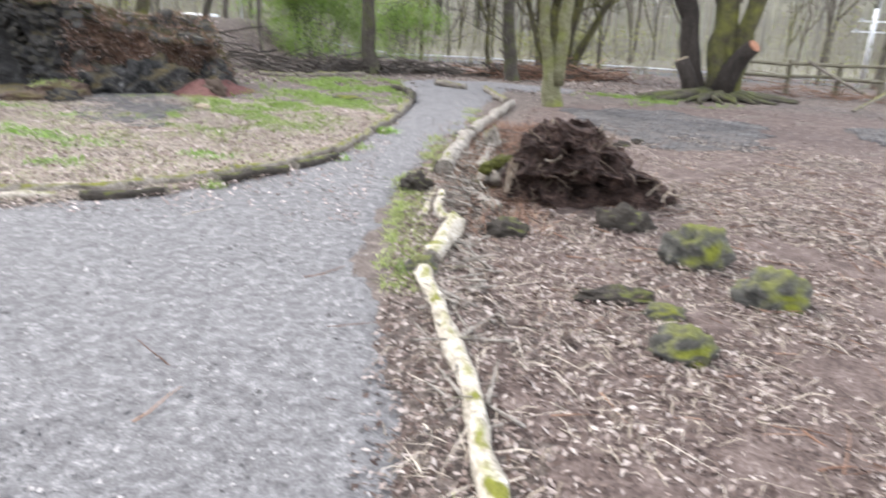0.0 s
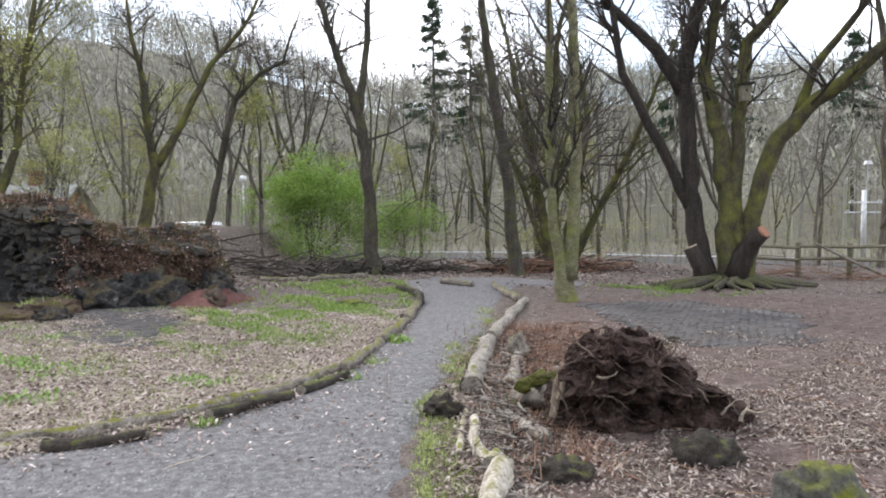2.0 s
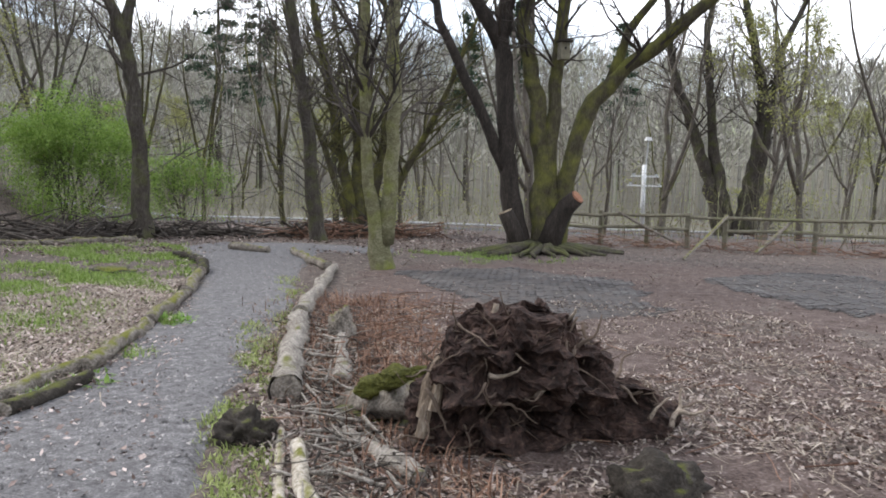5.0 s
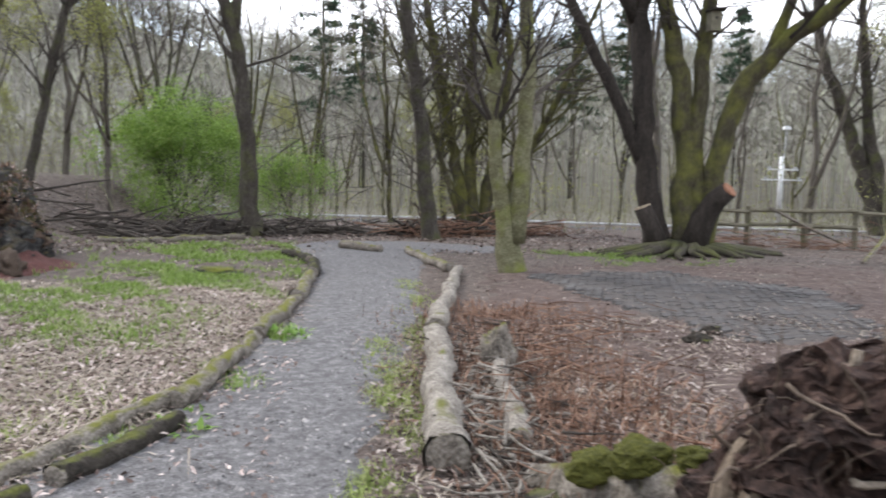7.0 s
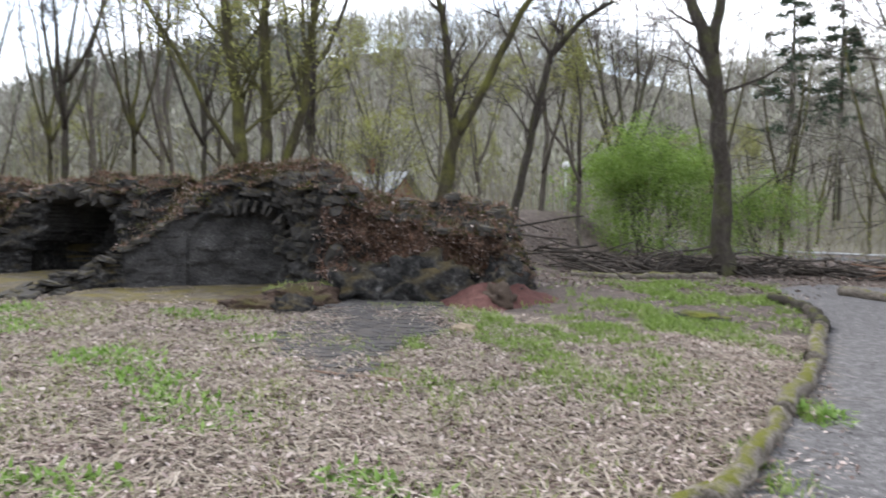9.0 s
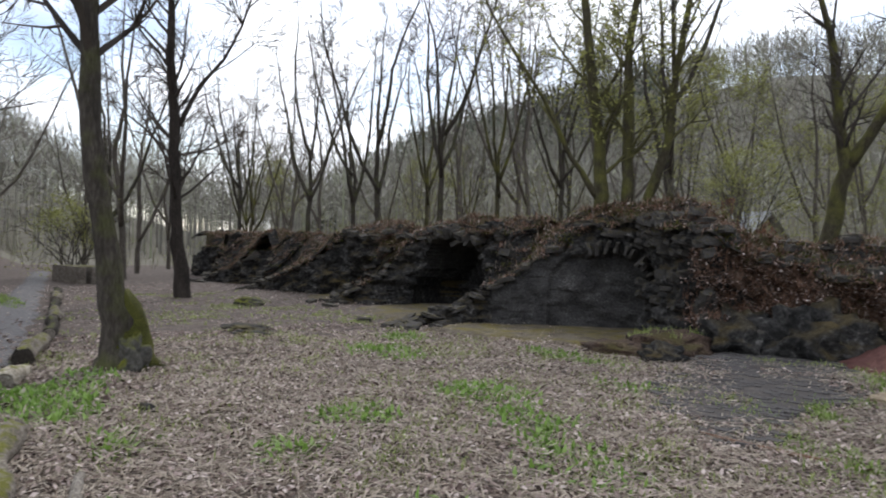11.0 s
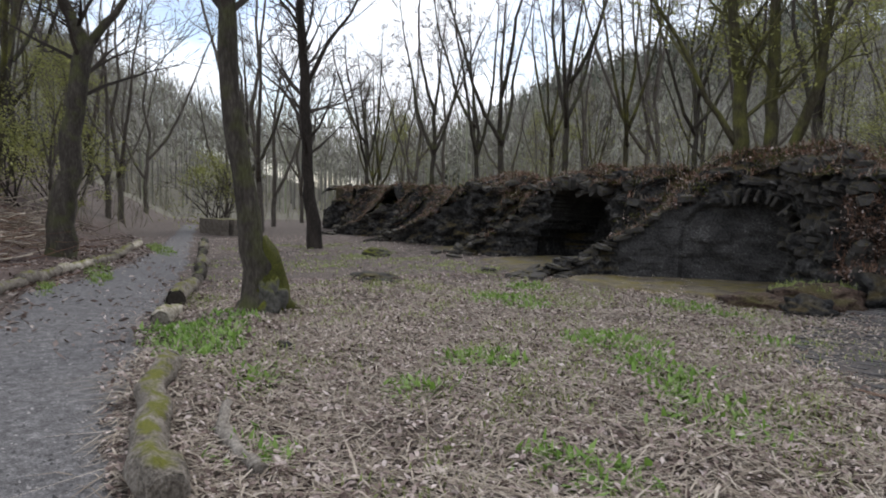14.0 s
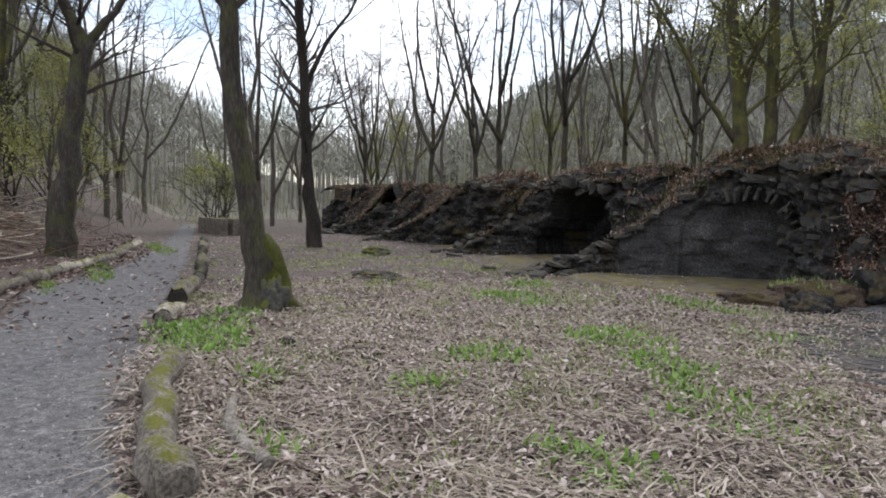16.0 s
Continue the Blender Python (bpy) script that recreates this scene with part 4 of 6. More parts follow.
def far_pines():
    """Dark evergreens along the upper slopes of the hill behind the ruin, with haze in their green."""
    g = np.random.default_rng(18)
    m = Mesher()
    for _ in range(1500):
        az, r = math.radians(g.uniform(-66, -36)), g.uniform(125, 228)
        if g.uniform() > 0.35 + 0.65 * (r - 125) / 103:
            continue
        x, y = -2 + r * math.sin(az), 6 + r * math.cos(az)
        z, h = gzf(x, y), g.uniform(8, 14)
        for k in range(16):
            f = 0.25 + 0.75 * k / 15
            w = h * 0.2 * (1.12 - f) * g.uniform(0.7, 1.3)
            a = k * 2.4 + g.uniform(-0.4, 0.4)
            c = Vector((x, y, z + h * f))
            d, e = Vector((math.cos(a), math.sin(a), -0.2)), Vector((-math.sin(a), math.cos(a), 0.1))
            m.poly([c + Vector((0, 0, h * 0.07)), c + d * w - e * w * 0.55, c + d * w * 1.1 + e * w * 0.55])
    return solid("far_pines", m, HAZYPINE, "dark evergreen pines along the far ridge, their green paled as by haze", "woods", kind="stuff")


far_pines()


def conifer(x, y, h, seed):
    rng = random.Random(seed)
    t = thing("pine_tree", x, y, gzf(x, y) - 0.1, "tall dark evergreen pine standing above the bare wood", "tree", "pines")
    m, nm = Mesher(), Mesher()
    m.tube([(0, 0, 0), (0.1, 0, h * 0.5), (0, 0.1, h)], [h * 0.016, h * 0.01, 0.03], 7)
    for i in range(46):
        f = rng.uniform(0.38, 1.0)
        a, ln = rng.uniform(0, 6.28), h * 0.21 * (1.08 - f) * rng.uniform(0.6, 1.2) + 0.3
        d = Vector((math.cos(a), math.sin(a), rng.uniform(-0.35, 0.1)))
        p = Vector((0, 0, h * f))
        m.tube([p, p + d * ln], [0.05, 0.01], 3, cap=False)
        for _ in range(70):
            c = p + d * (ln * rng.uniform(0.25, 1.05)) + Vector((rng.gauss(0, 0.25), rng.gauss(0, 0.25), rng.gauss(0, 0.16)))
            leaf(nm, c, rng.uniform(0.12, 0.28), rng)
    part("trunk", m, BARK, t)
    part("foliage", nm, NEEDLES, t, "dark green needles")


for i, (x, y, h) in enumerate([(-1.0, 84, 27), (3.6, 90, 25), (26, 80, 21), (34, 84, 23), (47, 82, 21)]):
    conifer(x, y, h, 400 + i)


def bush(name, x, y, w, h, n, seed, label, mat=SPRING):
    rng = random.Random(seed)
    t = thing(name, x, y, gzf(x, y), label, "bush")
    m, lm, tips = Mesher(), Mesher(), []
    for _ in range(11):
        a, s = rng.uniform(0, 6.28), rng.uniform(0.1, 0.95)
        grow(m, Vector((rng.uniform(-0.3, 0.3), rng.uniform(-0.3, 0.3), -0.05)), Vector((math.cos(a) * s, math.sin(a) * s, 1)).normalized(), h * rng.uniform(0.55, 0.95), 0.035, 2, rng, 5, tips=tips)
    for _ in range(n // 90):
        a, e, k = rng.uniform(0, 6.28), math.asin(rng.uniform(-0.15, 1.0)), rng.uniform(0.45, 1.0) ** 0.6
        k *= 0.85 + 0.75 * noise.noise((math.cos(a) * 1.6 + seed, math.sin(a) * 1.6, e * 1.7))
        c = Vector((math.cos(a) * math.cos(e) * w * k, math.sin(a) * math.cos(e) * w * k, h * 0.42 + math.sin(e) * h * 0.58 * k))
        if e < 0.3:
            c.z = rng.uniform(0.1, h * 0.62)
        sp = rng.uniform(0.12, 0.4)
        for _ in range(85):
            leaf(lm, c + Vector((rng.gauss(0, sp), rng.gauss(0, sp), rng.gauss(0, sp * 0.6))), rng.uniform(0.025, 0.055), rng)
    for _ in range(n // 5):
        leaf(lm, rng.choice(tips) + Vector((rng.gauss(0, 0.1), rng.gauss(0, 0.1), rng.gauss(0, 0.1))), rng.uniform(0.025, 0.05), rng)
    part("stool", m, TWIG, t)
    part("foliage", lm, mat, t, "bright new leaves")


bush("hawthorn_bush", -5.9, 31.8, 2.75, 4.7, 42000, 61, "rounded bush in bright fresh green leaf")
bush("hawthorn_bush", -2.2, 36.5, 2.0, 3.2, 14000, 62, "smaller bush in light green leaf behind the trees")
bush("sapling", -16.2, 31.0, 2.4, 4.4, 5500, 63, "young shrub with pale green leaves", BUDS)
bush("sapling", -31.0, 10.6, 1.6, 3.4, 2600, 64, "young shrub with pale green leaves", BUDS)
bush("sapling", -24.5, 4.2, 1.6, 3.2, 2200, 65, "young shrub with pale green leaves", BUDS)
bush("sapling", 5.0, 33.0, 2.5, 2.6, 2500, 66, "young shrub with pale green leaves", BUDS)
bush("sapling", -21.5, 3.2, 1.8, 3.0, 3500, 68, "young shrub with pale green leaves", BUDS)
bush("sapling", -28.0, 5.4, 1.8, 3.6, 3500, 69, "young shrub with pale green leaves", BUDS)
bush("sapling", 24.0, 31.0, 2.5, 3.4, 3000, 67, "young shrub with pale green leaves", BUDS)


def scrub():
    """Thin undergrowth of saplings and brambles filling the wood's edge."""
    rng = random.Random(90)
    m = Mesher()
    made = 0
    while made < 3000:
        a, r = rng.uniform(-2.1, 1.05), rng.uniform(19, 58)
        x, y = -2 + r * math.sin(a), 6 + r * math.cos(a)
        if -40 < x < -5.5 and 5 + (-x - 12) * 0.2 - 1.2 < y < 19.5:
            continue
        if abs(x - 0.5) < 4 and y < 25.5 or 3 < x < 19 and y < 23.5 - (x - 9) * 0.72 + 0.4:
            continue
        if abs((x + 2.1) * 0.42 + (y - 47.3) * 0.9) < 4:
            continue
        z = gzf(x, y) - 0.05
        h, d = rng.uniform(0.6, 2.6), Vector((rng.gauss(0, 0.25), rng.gauss(0, 0.25), 1)).normalized()
        p = Vector((x, y, z))
        pts = [p]
        for k in range(3):
            d = bend(d, 0.2, rng)
            pts.append(pts[-1] + d * h / 3)
        rr = rng.uniform(0.008, 0.016)
        m.tube(pts, [rr, rr * 0.8, rr * 0.6, 0.004], 3, cap=False)
        for _ in range(4):
            q = pts[rng.randrange(1, 4)]
            e = bend(d, 0.9, rng)
            m.tube([q, q + e * h * rng.uniform(0.15, 0.35)], [rr * 0.5, 0.004], 3, cap=False)
        made += 1
    lm = Mesher()
    for _ in range(420):
        a, r = rng.uniform(-1.9, 1.05), rng.uniform(24, 52)
        x, y = -2 + r * math.sin(a), 6 + r * math.cos(a)
        if -40 < x < -5.5 and y < 20 or 3 < x < 19 and y < 25 or abs(x - 0.5) < 4 and y < 27:
            continue
        c = Vector((x, y, gzf(x, y) + rng.uniform(0.3, 2.8)))
        for _ in range(42):
            leaf(lm, c + Vector((rng.gauss(0, 0.5), rng.gauss(0, 0.5), rng.gauss(0, 0.35))), rng.uniform(0.03, 0.06), rng)
    solid("spring_leaves", lm, BUDS, "first yellow-green leaves scattered through the undergrowth", "foliage", kind="stuff")
    solid("undergrowth", m, SCRUB, "thin grey-brown saplings and bramble at the wood's edge", "undergrowth", kind="stuff")


scrub()


# ---- logs, stumps, stones ----
def log(pts, r, mat, label, seed, taper=0.15, name="log", group="logs along the path", cut=LOGBARK, lump=0.34, category="log"):
    """A felled log lying through the given plan points, resting on the ground: bark and two sawn ends."""
    r *= 0.86
    rng = random.Random(seed)
    P = []
    for i in range(len(pts) - 1):
        a, b = Vector((*pts[i], 0)), Vector((*pts[i + 1], 0))
        n = max(2, int((b - a).length / 0.12))
        P += [a.lerp(b, k / n) for k in range(n)]
    P.append(Vector((*pts[-1], 0)))
    n = len(P)
    rad = [r * (1 - taper * i / n) * (1 + lump * noise.noise((i * 0.31, seed, 0)) + rng.uniform(-0.04, 0.04)) for i in range(n)]
    for i, p in enumerate(P):
        p.x += 0.7 * r * noise.noise((i * 0.17, seed, 3))
        p.y += 0.7 * r * noise.noise((i * 0.17, seed, 7))
        p.z = gzf(p.x, p.y) + rad[i] * 0.8 + 0.12 * r * noise.noise((i * 0.2, seed, 9))
    o = P[0].copy()
    t = thing(name, o.x, o.y, gzf(o.x, o.y), label, category, group)
    o.z = gzf(o.x, o.y)
    m = Mesher()
    m.tube([p - o for p in P], rad, 14, cap=False, wob=0.19, rng=rng)
    part("bark", m, mat, t, smooth=True)
    for e, f in ((0, 1), (n - 1, n - 2)):
        d = (P[e] - P[f]).normalized()
        m = Mesher()
        m.tube([P[e] - o - d * 0.02, P[e] - o + d * 0.004, P[e] - o + d * 0.012], [rad[e] * 0.97, rad[e] * 0.95, rad[e] * 0.7], 14, wob=0.03, rng=rng)
        part("cut_end", m, cut, t)
    return t


log([(-5.0, 6.44), (-5.9, 6.42), (-6.7, 6.5), (-7.35, 6.68)], 0.115, LOGBARK, "thick weathered log with moss at the path's edge", 1)
log([(-5.15, 6.85), (-5.9, 6.8), (-6.35, 6.9)], 0.05, GREYLOG, "thin grey piece of log beside the thick one", 2)
log([(-4.95, 6.2), (-4.4, 6.4), (-3.85, 6.74)], 0.075, PALELOG, "grey stripped log at the bend of the path", 3, 0.4)
log([(-4.35, 6.72), (-3.2, 7.18), (-2.55, 7.85), (-2.1, 8.6), (-1.62, 9.65)], 0.07, LOGBARK, "long wavy log with bright moss along its top", 4, 0.1)
log([(-3.55, 6.66), (-2.85, 6.98)], 0.062, DARKLOG, "short dark log under the mossy one", 5)
log([(-2.5, 7.44), (-1.95, 8.24)], 0.07, DARKLOG, "dark damp log at the path's edge", 6)
log([(-1.88, 8.42), (-1.5, 9.17)], 0.075, DARKLOG, "dark damp log at the path's edge", 7)
log([(-1.58, 9.5), (-1.4, 10.5), (-1.27, 11.3)], 0.085, LOGBARK, "weathered mossy log edging the path", 8)
log([(-1.27, 11.4), (-1.14, 12.3), (-1.02, 13.3)], 0.09, LOGBARK, "weathered log with moss edging the path", 9)
log([(-1.02, 13.4), (-0.93, 14.6), (-0.9, 15.4)], 0.1, LOGBARK, "weathered log with moss edging the path", 10)
log([(-0.88, 15.5), (-0.86, 16.4), (-0.88, 17.4)], 0.11, DARKLOG, "knobbly dark log edging the path", 11, lump=0.3)
log([(-0.95, 17.5), (-1.15, 18.3), (-1.45, 18.9)], 0.1, DARKLOG, "knobbly dark log edging the path", 12, lump=0.3)
log([(0.13, 2.25), (0.03, 3.2), (-0.12, 4.1), (-0.24, 4.85)], 0.062, PALELOG, "pale barkless log with patches of yellow moss", 13, -0.1)
log([(-0.2, 5.15), (-0.12, 5.6), (0.0, 6.15)], 0.085, PALELOG, "pale split log with a dark hollow end", 14, -0.2)
log([(-0.06, 6.3), (-0.16, 6.9), (-0.13, 7.45)], 0.055, PALELOG, "pale thin log with yellow moss", 15)
log([(-0.3, 6.55), (-0.26, 7.15), (-0.2, 7.75)], 0.035, PALELOG, "pale bent stick of wood", 16)
log([(-0.08, 6.2), (-0.02, 6.45)], 0.085, PALELOG, "short pale sawn billet", 17)
log([(0.42, 6.8), (0.17, 7.55)], 0.065, GREYLOG, "weathered split branch lying beside the root plate", 18)
log([(-0.12, 8.35), (0.05, 9.6), (0.28, 11.3)], 0.13, GREYLOG, "long grey log with peeling bark", 19)
log([(0.3, 11.4), (0.55, 12.6), (0.9, 13.9)], 0.115, GREYLOG, "long grey log with peeling bark", 20)
log([(0.92, 14.0), (1.12, 15.0), (1.35, 15.9)], 0.1, GREYLOG, "grey log with broken stubs", 21, lump=0.3)
log([(1.3, 16.2), (1.15, 17.6), (0.95, 19.4)], 0.1, LOGBARK, "mossy log edging the path", 22)
log([(-0.35, 20.4), (0.4, 19.5)], 0.11, LOGBARK, "short log lying on the gravel path", 23)
log([(0.3, 8.6), (0.5, 9.7), (0.62, 10.4)], 0.08, GREYLOG, "grey log half buried in brash", 24)
log([(-2.6, 22.5), (-4.0, 22.0), (-5.6, 21.6)], 0.09, LOGBARK, "long mossy log on the grass", 25)
log([(-9.3, 6.78), (-9.95, 7.02)], 0.1, PALELOG, "short pale log with a mossy end", 26)
log([(-10.9, 7.1), (-11.7, 7.3), (-12.5, 7.5)], 0.13, LOGBARK, "thick log with a dark sawn end", 27, cut=DARKLOG)
for i in range(5):
    x = -12.9 - i * 2.2
    log([(x, 7.62 - (x + 12.9) * 0.15), (x - 1.0, 7.8 - (x + 12.9) * 0.15), (x - 2.0, 7.92 - (x + 12.9) * 0.15)], 0.1 + 0.02 * (i % 2), LOGBARK if i % 2 else DARKLOG, "mossy log along the path's far side", 30 + i)
south = [(-9.2, 5.0), (-10.6, 5.02), (-12.0, 5.15), (-13.4, 5.4), (-14.8, 5.8), (-16.2, 6.25), (-17.6, 6.7), (-20, 7.15), (-22.5, 7.5)]
for i in range(len(south) - 1):
    (ax, ay), (bx, by) = south[i], south[i + 1]
    log([(ax - 0.08, ay - 0.1), ((ax + bx) / 2, (ay + by) / 2 - 0.1), (bx + 0.05, by - 0.1)], 0.12 - 0.008 * (i % 3), (LOGBARK, PALELOG, LOGBARK)[i % 3], "weathered log laid at the foot of the slope", 40 + i)


def lump_mesh(name, size, seed, rough=0.28, freq=2.2, levels=4, mat=STONE, flat=0.35):
    """A rough boulder: a subdivided ball, broken up by noise and flattened below."""
    bm = bmesh.new()
    bmesh.ops.create_icosphere(bm, subdivisions=levels, radius=1.0)
    for v in bm.verts:
        d = v.co.normalized()
        k = 1 + rough * noise.fractal(d * freq + Vector((seed * 3.1, seed, 0)), 0.9, 2.1, 5) + 0.12 * noise.cell(d * 2.6 + Vector((seed, 0, 0)))
        v.co = Vector((d.x * size[0] * k, d.y * size[1] * k, max(-flat, d.z * k) * size[2]))
    me = bpy.data.meshes.new(name)
    bm.to_mesh(me)
    bm.free()
    me.materials.append(mat)
    me.polygons.foreach_set("use_smooth", [True] * len(me.polygons))
    return me


def stone(x, y, size, seed, label, mat=STONE, name="boulder", rz=0, rough=0.28):
    ob = new(name, lump_mesh(name, size, seed, rough, mat=mat))
    ob.matrix_basis = pose(x, y, gzf(x, y) + size[2] * 0.28, 0, 0, rz)
    return tagged(ob, label, "stone")


stone(1.84, 5.42, (0.24, 0.2, 0.24), 1, "dark pitted boulder with a patch of moss")
stone(2.1, 4.62, (0.25, 0.19, 0.2), 2, "dark boulder half covered in bright moss")
stone(1.24, 3.8, (0.17, 0.15, 0.15), 3, "small boulder wrapped in yellow-green moss")
stone(1.5, 6.35, (0.25, 0.17, 0.17), 4, "brown weathered stone in the litter", DARKLOG)
stone(0.42, 6.05, (0.2, 0.16, 0.12), 5, "low stone with brown moss", DARKLOG)
stone(1.05, 4.6, (0.26, 0.12, 0.07), 6, "flat broken piece of grey wood-like stone", DARKLOG)
stone(1.3, 4.35, (0.13, 0.1, 0.08), 7, "small mossy stone in brown litter")
stone(-0.27, 4.98, (0.12, 0.1, 0.1), 8, "cushion of bright moss on a stone")
stone(-0.42, 7.72, (0.16, 0.17, 0.13), 9, "dark rotten stump with moss", DARKLOG, "stump", rough=0.45)
stone(-4.61, 13.4, (0.17, 0.12, 0.09), 10, "pale stone in the grass", CUT)
stone(-2.3, 16.2, (0.35, 0.25, 0.09), 11, "low dark mossy stone in the grass")
stone(-13.0, 10.5, (0.55, 0.35, 0.07), 12, "flat dark slab in the litter", SLAB)
stone(-12.1, 10.2, (0.4, 0.25, 0.06), 13, "flat dark slab in the litter", SLAB)
stone(-7.8, 7.62, (0.12, 0.08, 0.05), 14, "small dark stone in the leaves", SLAB)
stone(-17.8, 12.4, (0.4, 0.3, 0.15), 15, "dark mossy stone on the level ground")
stone(-8.15, 13.95, (0.75, 0.32, 0.16), 16, "flat mossy masonry block before the ovens", BANK, "masonry_block", -4)
stone(-7.45, 13.9, (0.32, 0.26, 0.17), 17, "dark end of the mossy masonry block", WALL, "masonry_block")
stone(-7.95, 14.75, (0.55, 0.9, 0.22), 18, "low grassy mound over a fallen wall", BANK, "earth_mound", 8)
stone(-6.6, 16.1, (0.75, 0.55, 0.52), 19, "dark rough mass of fallen masonry", WALL, "fallen_masonry", 30, 0.55)
stone(-7.45, 15.55, (0.5, 0.5, 0.45), 20, "dark rough mass of fallen masonry", WALL, "fallen_masonry", 0, 0.55)
stone(-5.25, 16.05, (0.26, 0.5, 0.26), 21, "root-bound lump above the red ash", ROOT, "earth_lump", 20, 0.45)
stone(-5.5, 17.0, (0.35, 0.55, 0.5), 22, "rough end of the ruined wall", WALL, "fallen_masonry", 0, 0.55)
stone(0.42, 7.95, (0.22, 0.16, 0.12), 26, "cushion of yellow-green moss on rotten wood", STONE, "moss_cushion")
stone(0.62, 7.6, (0.14, 0.14, 0.14), 27, "cushion of yellow-green moss on rotten wood", STONE, "moss_cushion")
stone(-9.9, 8.02, (0.17, 0.17, 0.3), 23, "mossy burl at the foot of the leaning tree", STONE, "burl", 0, 0.4)
stone(0.56, 10.1, (0.12, 0.12, 0.26), 24, "upright rotten stub among the brash", LOGBARK, "stump")

for i, (x, y, s) in enumerate([(2.6, 10.9, 0.08), (2.9, 11.2, 0.07)]):
    stone(x, y, (s * 1.6, s * 1.2, s), 50 + i, "small dark clod in the litter", DARKLOG)


def root_plate():
    """The torn-up root plate of a fallen tree: a leaning slab of soil with a flat top and a low shoulder."""
    rng = random.Random(9)
    t = thing("uprooted_stump", 1.22, 7.2, 0, "upturned root plate of a fallen tree caked in red-brown soil", "stump")

    def surface(d):
        up = d.z * 0.5 + 0.5
        ring = Vector((d.x, d.y, 0)).normalized() if abs(d.z) < 0.999 else Vector((1, 0, 0))
        full = (1 - abs(d.z) ** 16) ** 0.5
        right = float(np.interp(up, (0, 0.22, 0.36, 0.5, 0.62, 0.8, 1), (1.04, 1.0, 0.78, 0.48, 0.42, 0.3, 0.18)))
        left = float(np.interp(up, (0, 0.35, 0.6, 0.8, 1), (0.7, 0.7, 0.65, 0.58, 0.5)))
        half = right if ring.x > 0 else left
        deep = float(np.interp(up, (0, 0.32, 0.46, 0.6, 1), (0.2, 0.08, 0.34, 0.27, 0.17))) if ring.y < 0 else 0.34 - 0.18 * up
        cx = math.copysign(abs(ring.x) ** 0.75, ring.x)
        cy = math.copysign(abs(ring.y) ** 0.75, ring.y)
        return Vector((cx * half * full, cy * deep * full, 0.84 * up)), Vector((ring.x * 0.7, ring.y, 0.3 * d.z)), up

    bm = bmesh.new()
    bmesh.ops.create_icosphere(bm, subdivisions=6, radius=1.0)
    for v in bm.verts:
        p, out, up = surface(v.co.normalized())
        q = p * 1.0
        k = noise.fractal(q * 3.6 + Vector((3, 1, 0)), 0.9, 2.1, 3)
        hole = max(0.0, noise.noise(q * 6.0 + Vector((4, 2, 8))) - 0.12)
        fine = 0.035 * noise.noise(q * 15.0) + 0.026 * noise.noise(q * 31.0) + 0.018 * noise.noise(q * 63.0)
        crest = 0.09 * noise.noise((p.x * 11, p.y * 9, 1)) if up > 0.8 else 0
        p = p + 0.07 * noise.noise_vector(q * 6.0 + Vector((1, 5, 2))) + 0.035 * noise.noise_vector(q * 15.0)
        v.co = p + out * (0.1 * k - 0.32 * hole * min(1.0, 3.5 * (1 - up)) + 1.35 * fine) + Vector((0, 0, crest))
    me = bpy.data.meshes.new("soil_mass")
    bm.to_mesh(me)
    bm.free()
    me.materials.append(SOIL)
    part("soil_mass", me, SOIL, t, "crumbling red-brown soil")

    def root(p, d, r, n, step, wild, mat=ROOT):
        pts = [p - d * 0.05]
        for _ in range(n):
            d = bend(d, wild, rng)
            pts.append(pts[-1] + d * step * rng.uniform(0.7, 1.3))
        m = Mesher()
        m.tube(pts, [r * (1 - 0.7 * k / n) for k in range(n + 1)], 6, cap=True, wob=0.15, rng=rng)
        part("root", m, mat, t, smooth=True)

    for i in range(110):
        a, e = rng.uniform(3.0, 6.6), rng.uniform(-0.95, 0.97)
        s = math.sqrt(1 - e * e)
        p, out, up = surface(Vector((math.cos(a) * s, math.sin(a) * s, e)))
        d = Vector((out.x + rng.uniform(-1.2, 1.2), out.y * 0.5, rng.uniform(-0.9, 0.5))).normalized()
        root(p + out * 0.02, d, rng.choice((0.0025, 0.003, 0.004, 0.006, 0.009, 0.014)), 7, rng.uniform(0.018, 0.05), 0.45)
    # pale knotted roots crossing the upper face and breaking the crest
    for x, z, dx, dz, r, n in ((-0.3, 0.84, 0.05, -1, 0.018, 5), (-0.32, 0.5, 1, -0.25, 0.016, 6), (-0.05, 0.4, 0.8, 0.7, 0.018, 5), (0.12, 0.8, 1, 0.15, 0.02, 5), (0.86, 0.16, 0.8, 0.7, 0.02, 7), (0.92, 0.2, 0.9, -0.4, 0.016, 6), (0.7, 0.22, 0.7, 0.6, 0.014, 6)):
        root(Vector((x, -0.24 if z < 0.7 else -0.15, z)), Vector((dx, -0.12, dz)).normalized(), r, n, 0.036, 0.6, PALEROOT)
    # rotten pale wood and moss on the flank towards the path
    for x, y, z, h, r in ((-0.6, -0.13, 0.4, 0.24, 0.065), (-0.64, -0.04, 0.34, 0.28, 0.075), (-0.52, -0.19, 0.46, 0.18, 0.05), (-0.66, -0.08, 0.24, 0.22, 0.06)):
        m = Mesher()
        m.tube([(x - 0.05, y, z - 0.1), (x - 0.02, y, z + h * 0.3), (x + 0.04, y + 0.01, z + h * 0.75), (x + 0.1, y + 0.02, z + h)], [r * 0.45, r * 0.5, r * 0.3, r * 0.08], 9, wob=0.35, rng=rng)
        part("rotten_wood", m, RAWWOOD, t, "pale splintered wood")
    m = Mesher()
